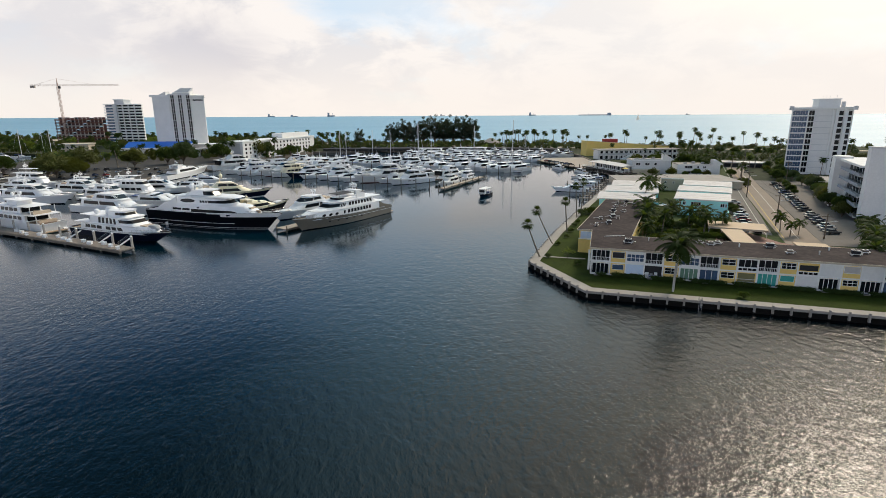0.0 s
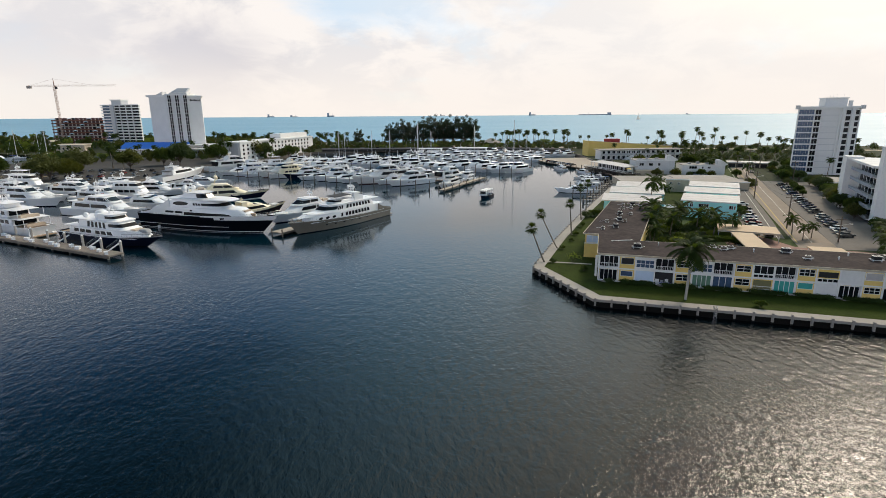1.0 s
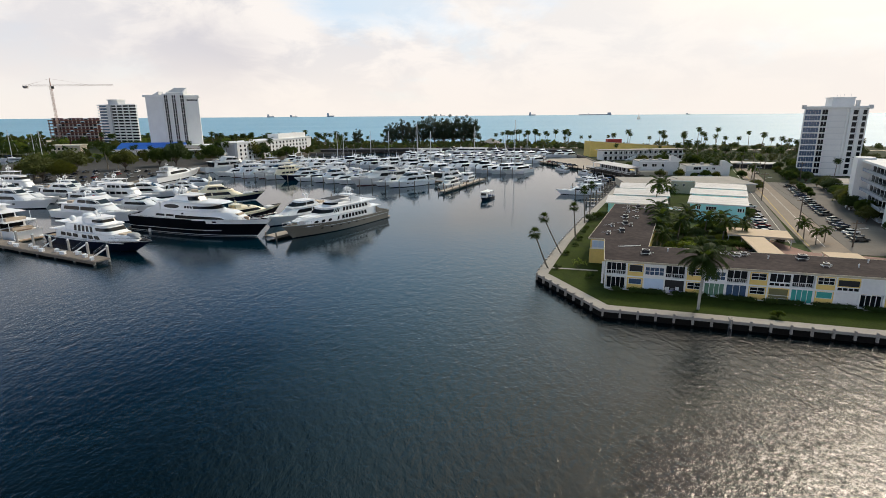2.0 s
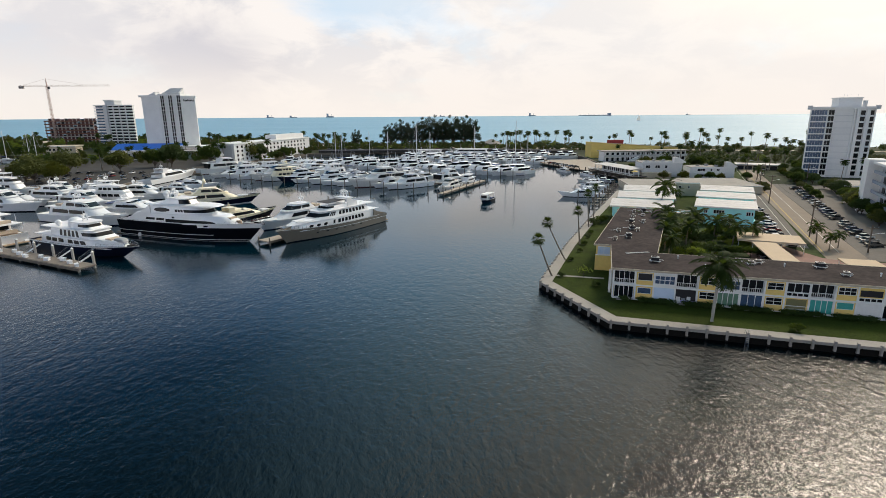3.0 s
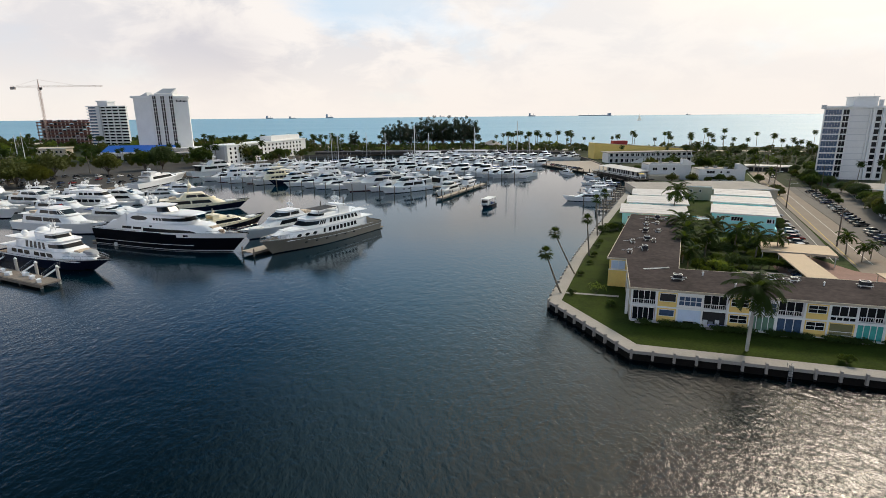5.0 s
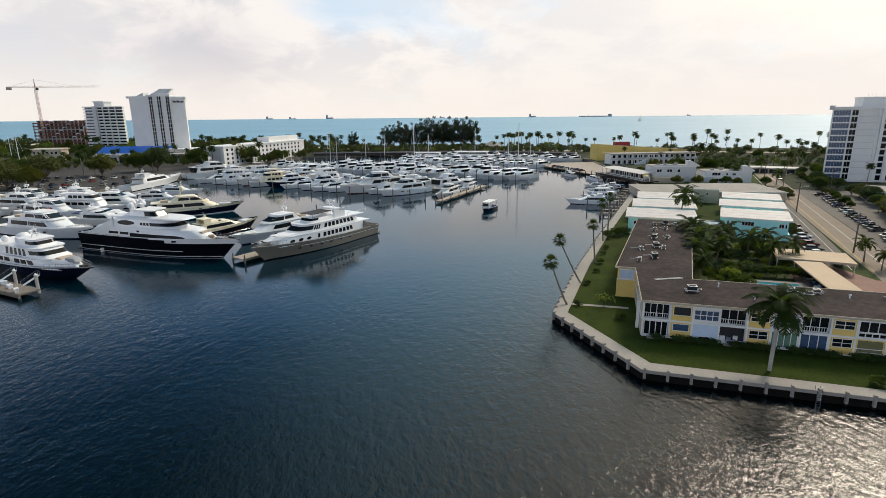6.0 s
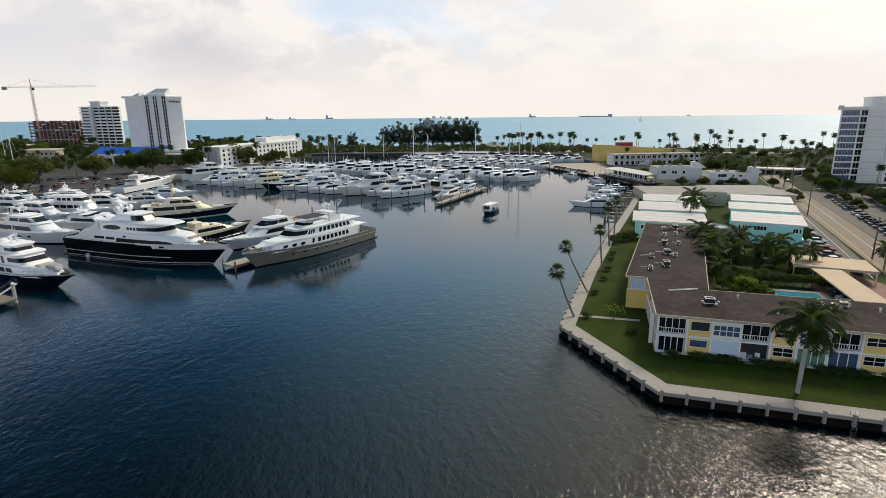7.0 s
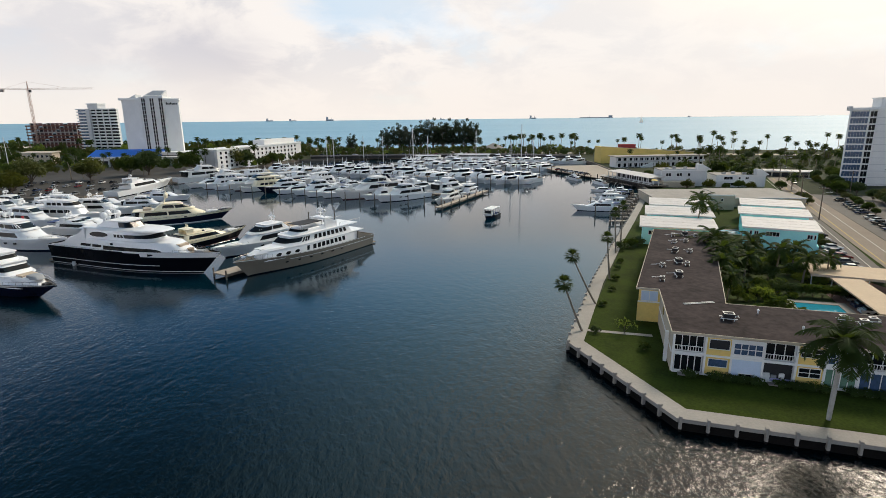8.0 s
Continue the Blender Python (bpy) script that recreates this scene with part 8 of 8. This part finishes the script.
for px, y, s in ((55.7, 590, 0.95), (64, 594, 1.05), (74, 592, 1.1), (86, 592, 0.9), (89, 580, 1.15), (108, 590, 1.1), (112, 596, 0.95), (130, 590, 1.1), (122, 560, 0.75), (140, 565, 0.8), (150, 570, 0.8), (186, 560, 1.25), (190, 566, 1.0),
                 (200, 540, 0.8), (209, 530, 1.0), (213, 534, 0.9), (221, 512, 1.1), (224, 516, 0.95), (240, 510, 0.8), (249, 508, 1.0), (254, 500, 0.9), (275, 480, 1.2), (279, 474, 0.9), (279, 460, 1.0), (283, 456, 0.9), (276, 436, 0.9),
                 (290, 440, 0.8), (262, 494, 0.9), (300, 430, 1.1), (315, 420, 1.0), (330, 405, 1.1), (345, 400, 1.1), (170, 575, 0.8), (-66, 590, 1.0), (-80, 588, 0.8), (-112, 590, 1.0), (-125, 585, 1.1), (-140, 570, 0.9), (-98, 560, 0.8),
                 (-160, 545, 1.2), (-150, 552, 1.0), (-175, 540, 1.1), (-190, 548, 1.2), (-205, 540, 1.1), (-225, 560, 1.2), (-250, 600, 1.2), (-300, 600, 1.2), (-330, 620, 1.1), (-480, 660, 1.2), (-510, 640, 1.2)):
    spots.append((px, y, 1.4, s))
for k in range(34):
    spots.append((TREES.uniform(-110, 108), TREES.uniform(514, 545), 1.4, TREES.uniform(0.45, 0.75)))
for x, y, s in ((-216, 356, 1.1), (-219, 360, 0.9), (-185, 376, 1.0), (-213, 362, 0.8), (-158, 404, 1.1), (-137, 440, 1.2), (-262, 352, 1.2)):
    spots.append((x, y, 1.4, s))
for k in range(26):
    spots.append((TREES.uniform(-340, -150), TREES.uniform(400, 470), 1.4, TREES.uniform(0.6, 1.0)))
for k in range(26):
    spots.append((TREES.uniform(130, 290), TREES.uniform(395, 470), 1.4, TREES.uniform(0.45, 0.8)))
for x, y, s in ((-160, 398, 1.2), (190, 330, 1.0), (205, 340, 0.9), (222, 350, 1.0), (170, 300, 0.8), (196, 280, 0.8), (204, 276, 0.9), (160, 380, 1.0), (172, 392, 1.1), (185, 405, 1.0)):
    spots.append((x, y, 1.4, s))
for k in range(14):
    spots.append((TREES.uniform(62, 140), TREES.uniform(560, 625), 1.4, TREES.uniform(0.9, 1.25)))
for k in range(24):
    spots.append((TREES.uniform(-360, -70), TREES.uniform(540, 650), 1.4, TREES.uniform(0.9, 1.3)))
for k in range(12):
    spots.append((TREES.uniform(150, 400), TREES.uniform(520, 600), 1.4, TREES.uniform(1.0, 1.3)))
scatter(beach, spots)

# ---- cars and street furniture ----
def car(paint, name="car", label="parked car", near=True):
    ob = thing(name, label, "car", "parked cars")
    bm = bmesh.new()
    L, W = 2.25, 0.90
    prof = [(-L, 0.35), (-L, 0.85), (-1.55, 0.95), (1.0, 0.92), (2.05, 0.78), (L, 0.60), (L, 0.35)]
    rings = [[(x, y * W, z) for x, z in prof] for y in (-1.0, -0.96, 0.96, 1.0)]
    for k in (0, 3):
        rings[k] = [(x * 0.97, y, z * 0.96 + 0.015) for x, y, z in rings[k]]
    loft(bm, rings)
    bmesh.ops.recalc_face_normals(bm, faces=bm.faces[:])
    body = part("body", bm, paint, ob)
    bm = loft(bmesh.new(), [[(-1.75, -0.80, 0.9), (1.05, -0.80, 0.9), (1.05, 0.80, 0.9), (-1.75, 0.80, 0.9)],
                            [(-1.25, -0.66, 1.40), (0.25, -0.66, 1.40), (0.25, 0.66, 1.40), (-1.25, 0.66, 1.40)]])
    part("cabin_glass", bm, M["glass"], ob)
    bm = boxbm(-1.28, 0.28, -0.68, 0.68, 1.385, 1.45)
    bmesh.ops.bevel(bm, geom=bm.edges[:], offset=0.025, segments=1, affect="EDGES")
    part("roof", bm, paint, ob)
    for x in (-1.35, 1.4):
        for y in (-0.82, 0.82):
            w = part("wheel", tube(bmesh.new(), (x, y - 0.11, 0.33), (x, y + 0.11, 0.33), 0.33, n=12), M["tyre"], ob)
    for y in (-0.6, 0.6) if near else ():
        part("headlight", boxbm(2.2, 2.27, y - 0.18, y + 0.18, 0.6, 0.72), M["lampglass"], ob)
        part("tail_light", boxbm(-2.27, -2.2, y - 0.16, y + 0.16, 0.68, 0.82), M["maroon"], ob)
    return ob


NAMES = ["white", "silver", "black", "grey", "dark red", "dark blue", "tan"]
CARS = [car(p, label=NAMES[k] + " car standing in a parking strip") for k, p in enumerate(CAR_PAINTS)]
FAR_CARS = [car(p, label=NAMES[k] + " car standing in the marina car park", near=False) for k, p in enumerate(CAR_PAINTS)]
CRNG = random.Random(17)
used = set()


def park(x, y, z, turn, far=False):
    k = CRNG.choice([0, 0, 1, 1, 2, 2, 2, 2, 3, 3, 3, 4, 5, 5, 6])
    m = at(x + CRNG.uniform(-0.35, 0.35), y + CRNG.uniform(-0.35, 0.35), z, turn + CRNG.uniform(-3, 3))
    proto = (FAR_CARS if far else CARS)[k]
    if proto.name in used:
        copy_thing(proto, m)
    else:
        used.add(proto.name)
        proto.matrix_world = m


HST = math.degrees(math.atan2(U.y, U.x))
for k in range(24):        # along the far side of the street
    p = Vector((109.6, 148.6)) + U * (4.9 * k)
    if k not in (7, 16, 22):
        park(p.x, p.y, 1.56, HST - 62)
for k in range(10):        # in front of the aqua houses
    p = Vector((90.8, 157.5)) + U * (5.2 * k) - V * 0.6
    if k not in (8,):
        park(p.x, p.y, 1.56, HST - 80)
for k in range(9):
    p = Vector((128, 243)) + U * 3.0 * k
    park(p.x, p.y, 1.56, HST - 80)
for k in range(5):
    p = Vector((73.5, 128)) + Vector((0.284, 0.959)) * 3.2 * k
    park(p.x, p.y, 1.56, TH)
for k in range(5):
    p = Vector((75, 154)) + Vector((0.92, -0.39)) * 3.6 * k
    park(p.x + 1.5, p.y + 2, 1.56, 67)
for x, y in ((152.0, 268), (186, 352), (172, 306)):
    park(x, y, 1.58, HST + 180)
for r in range(4):
    for k in range(20):
        x, y = -284 + k * 6.3 + (r % 2) * 2.5, 289 + r * 15.5 + k * 0.15
        if CRNG.random() < 0.72:
            park(x, y, 1.56, 92 if r % 2 else -88, True)
for k in range(10):
    park(-104 + k * 14.1, 509.5, 3.6, 2, True)
for k in range(7):
    park(84.0 - k * 1.75, 358 + k * 4.6, 1.35, 20, True)
for k in range(6):
    p = Vector((106, 352)) + Vector((0.12, 0.99)) * 5 * k
    park(p.x + 5, p.y, 1.56, 85, True)


def utility_pole(x, y, h, label="tall timber utility pole with a crossarm"):
    ob = thing("utility_pole", label, "utility pole", "utility poles", at(x, y, 1.5, HST))
    part("pole", tube(bmesh.new(), (0, 0, -0.2), (0, 0, h), 0.20, 0.13, n=8), M["pole"], ob)
    part("crossarm", boxbm(-0.08, 0.08, -1.3, 1.3, h - 0.9, h - 0.72), M["pole"], ob)
    for y2 in (-1.15, -0.4, 0.4, 1.15):
        part("insulator", tube(bmesh.new(), (0, y2, h - 0.72), (0, y2, h - 0.5), 0.06), M["rubber"], ob)
    part("lamp_arm", pipe(bmesh.new(), [(0, 0, h - 2.4), (0, -1.8, h - 1.9)], 0.05), M["alum"], ob)
    part("lamp_head", boxbm(-0.15, 0.15, -2.5, -1.8, h - 1.98, h - 1.82), M["alum"], ob)


POLES = [(100.6, 160.0, 10), (122.3, 215.5, 11), (137.8, 249.0, 11.5), (158, 296, 11), (171, 268, 10), (103.2, 142.5, 7), (196, 352, 11)]
for x, y, h in POLES:
    utility_pole(x, y, h)
wires = thing("power_lines", "thin black power lines slung between the poles", "cable")
for (xa, ya, ha), (xb, yb, hb) in zip(POLES[:3], POLES[1:4]):
    for off in (-1.15, 1.15):
        a = Vector((xa, ya, 1.5 + ha - 0.5)) + Vector((*(V * -off), 0))
        b = Vector((xb, yb, 1.5 + hb - 0.5)) + Vector((*(V * -off), 0))
        pts = [a.lerp(b, k / 8) + Vector((0, 0, -1.2 * (1 - (2 * k / 8 - 1) ** 2))) for k in range(9)]
        part("wire", pipe(bmesh.new(), pts, 0.025, 4), M["dark"], wires)
# canal-side dock posts and boards
for k in range(10):
    p = Vector((62, 219)) + Vector((0.423, 0.906)) * 7.6 * k
    fp2 = thing("finger_dock", "narrow timber finger dock with grey piles", "dock", "finger docks", at(p.x, p.y, 0, 176))
    part("deck", boxbm(-0.5, 6.5, -0.6, 0.6, 0.9, 1.15), M["plank"], fp2)
    for x in (2.5, 6.2):
        for y in (-0.75, 0.75):
            part("post", tube(bmesh.new(), (x, y, -3), (x, y, 2.6), 0.17, n=7), M["pile"], fp2)
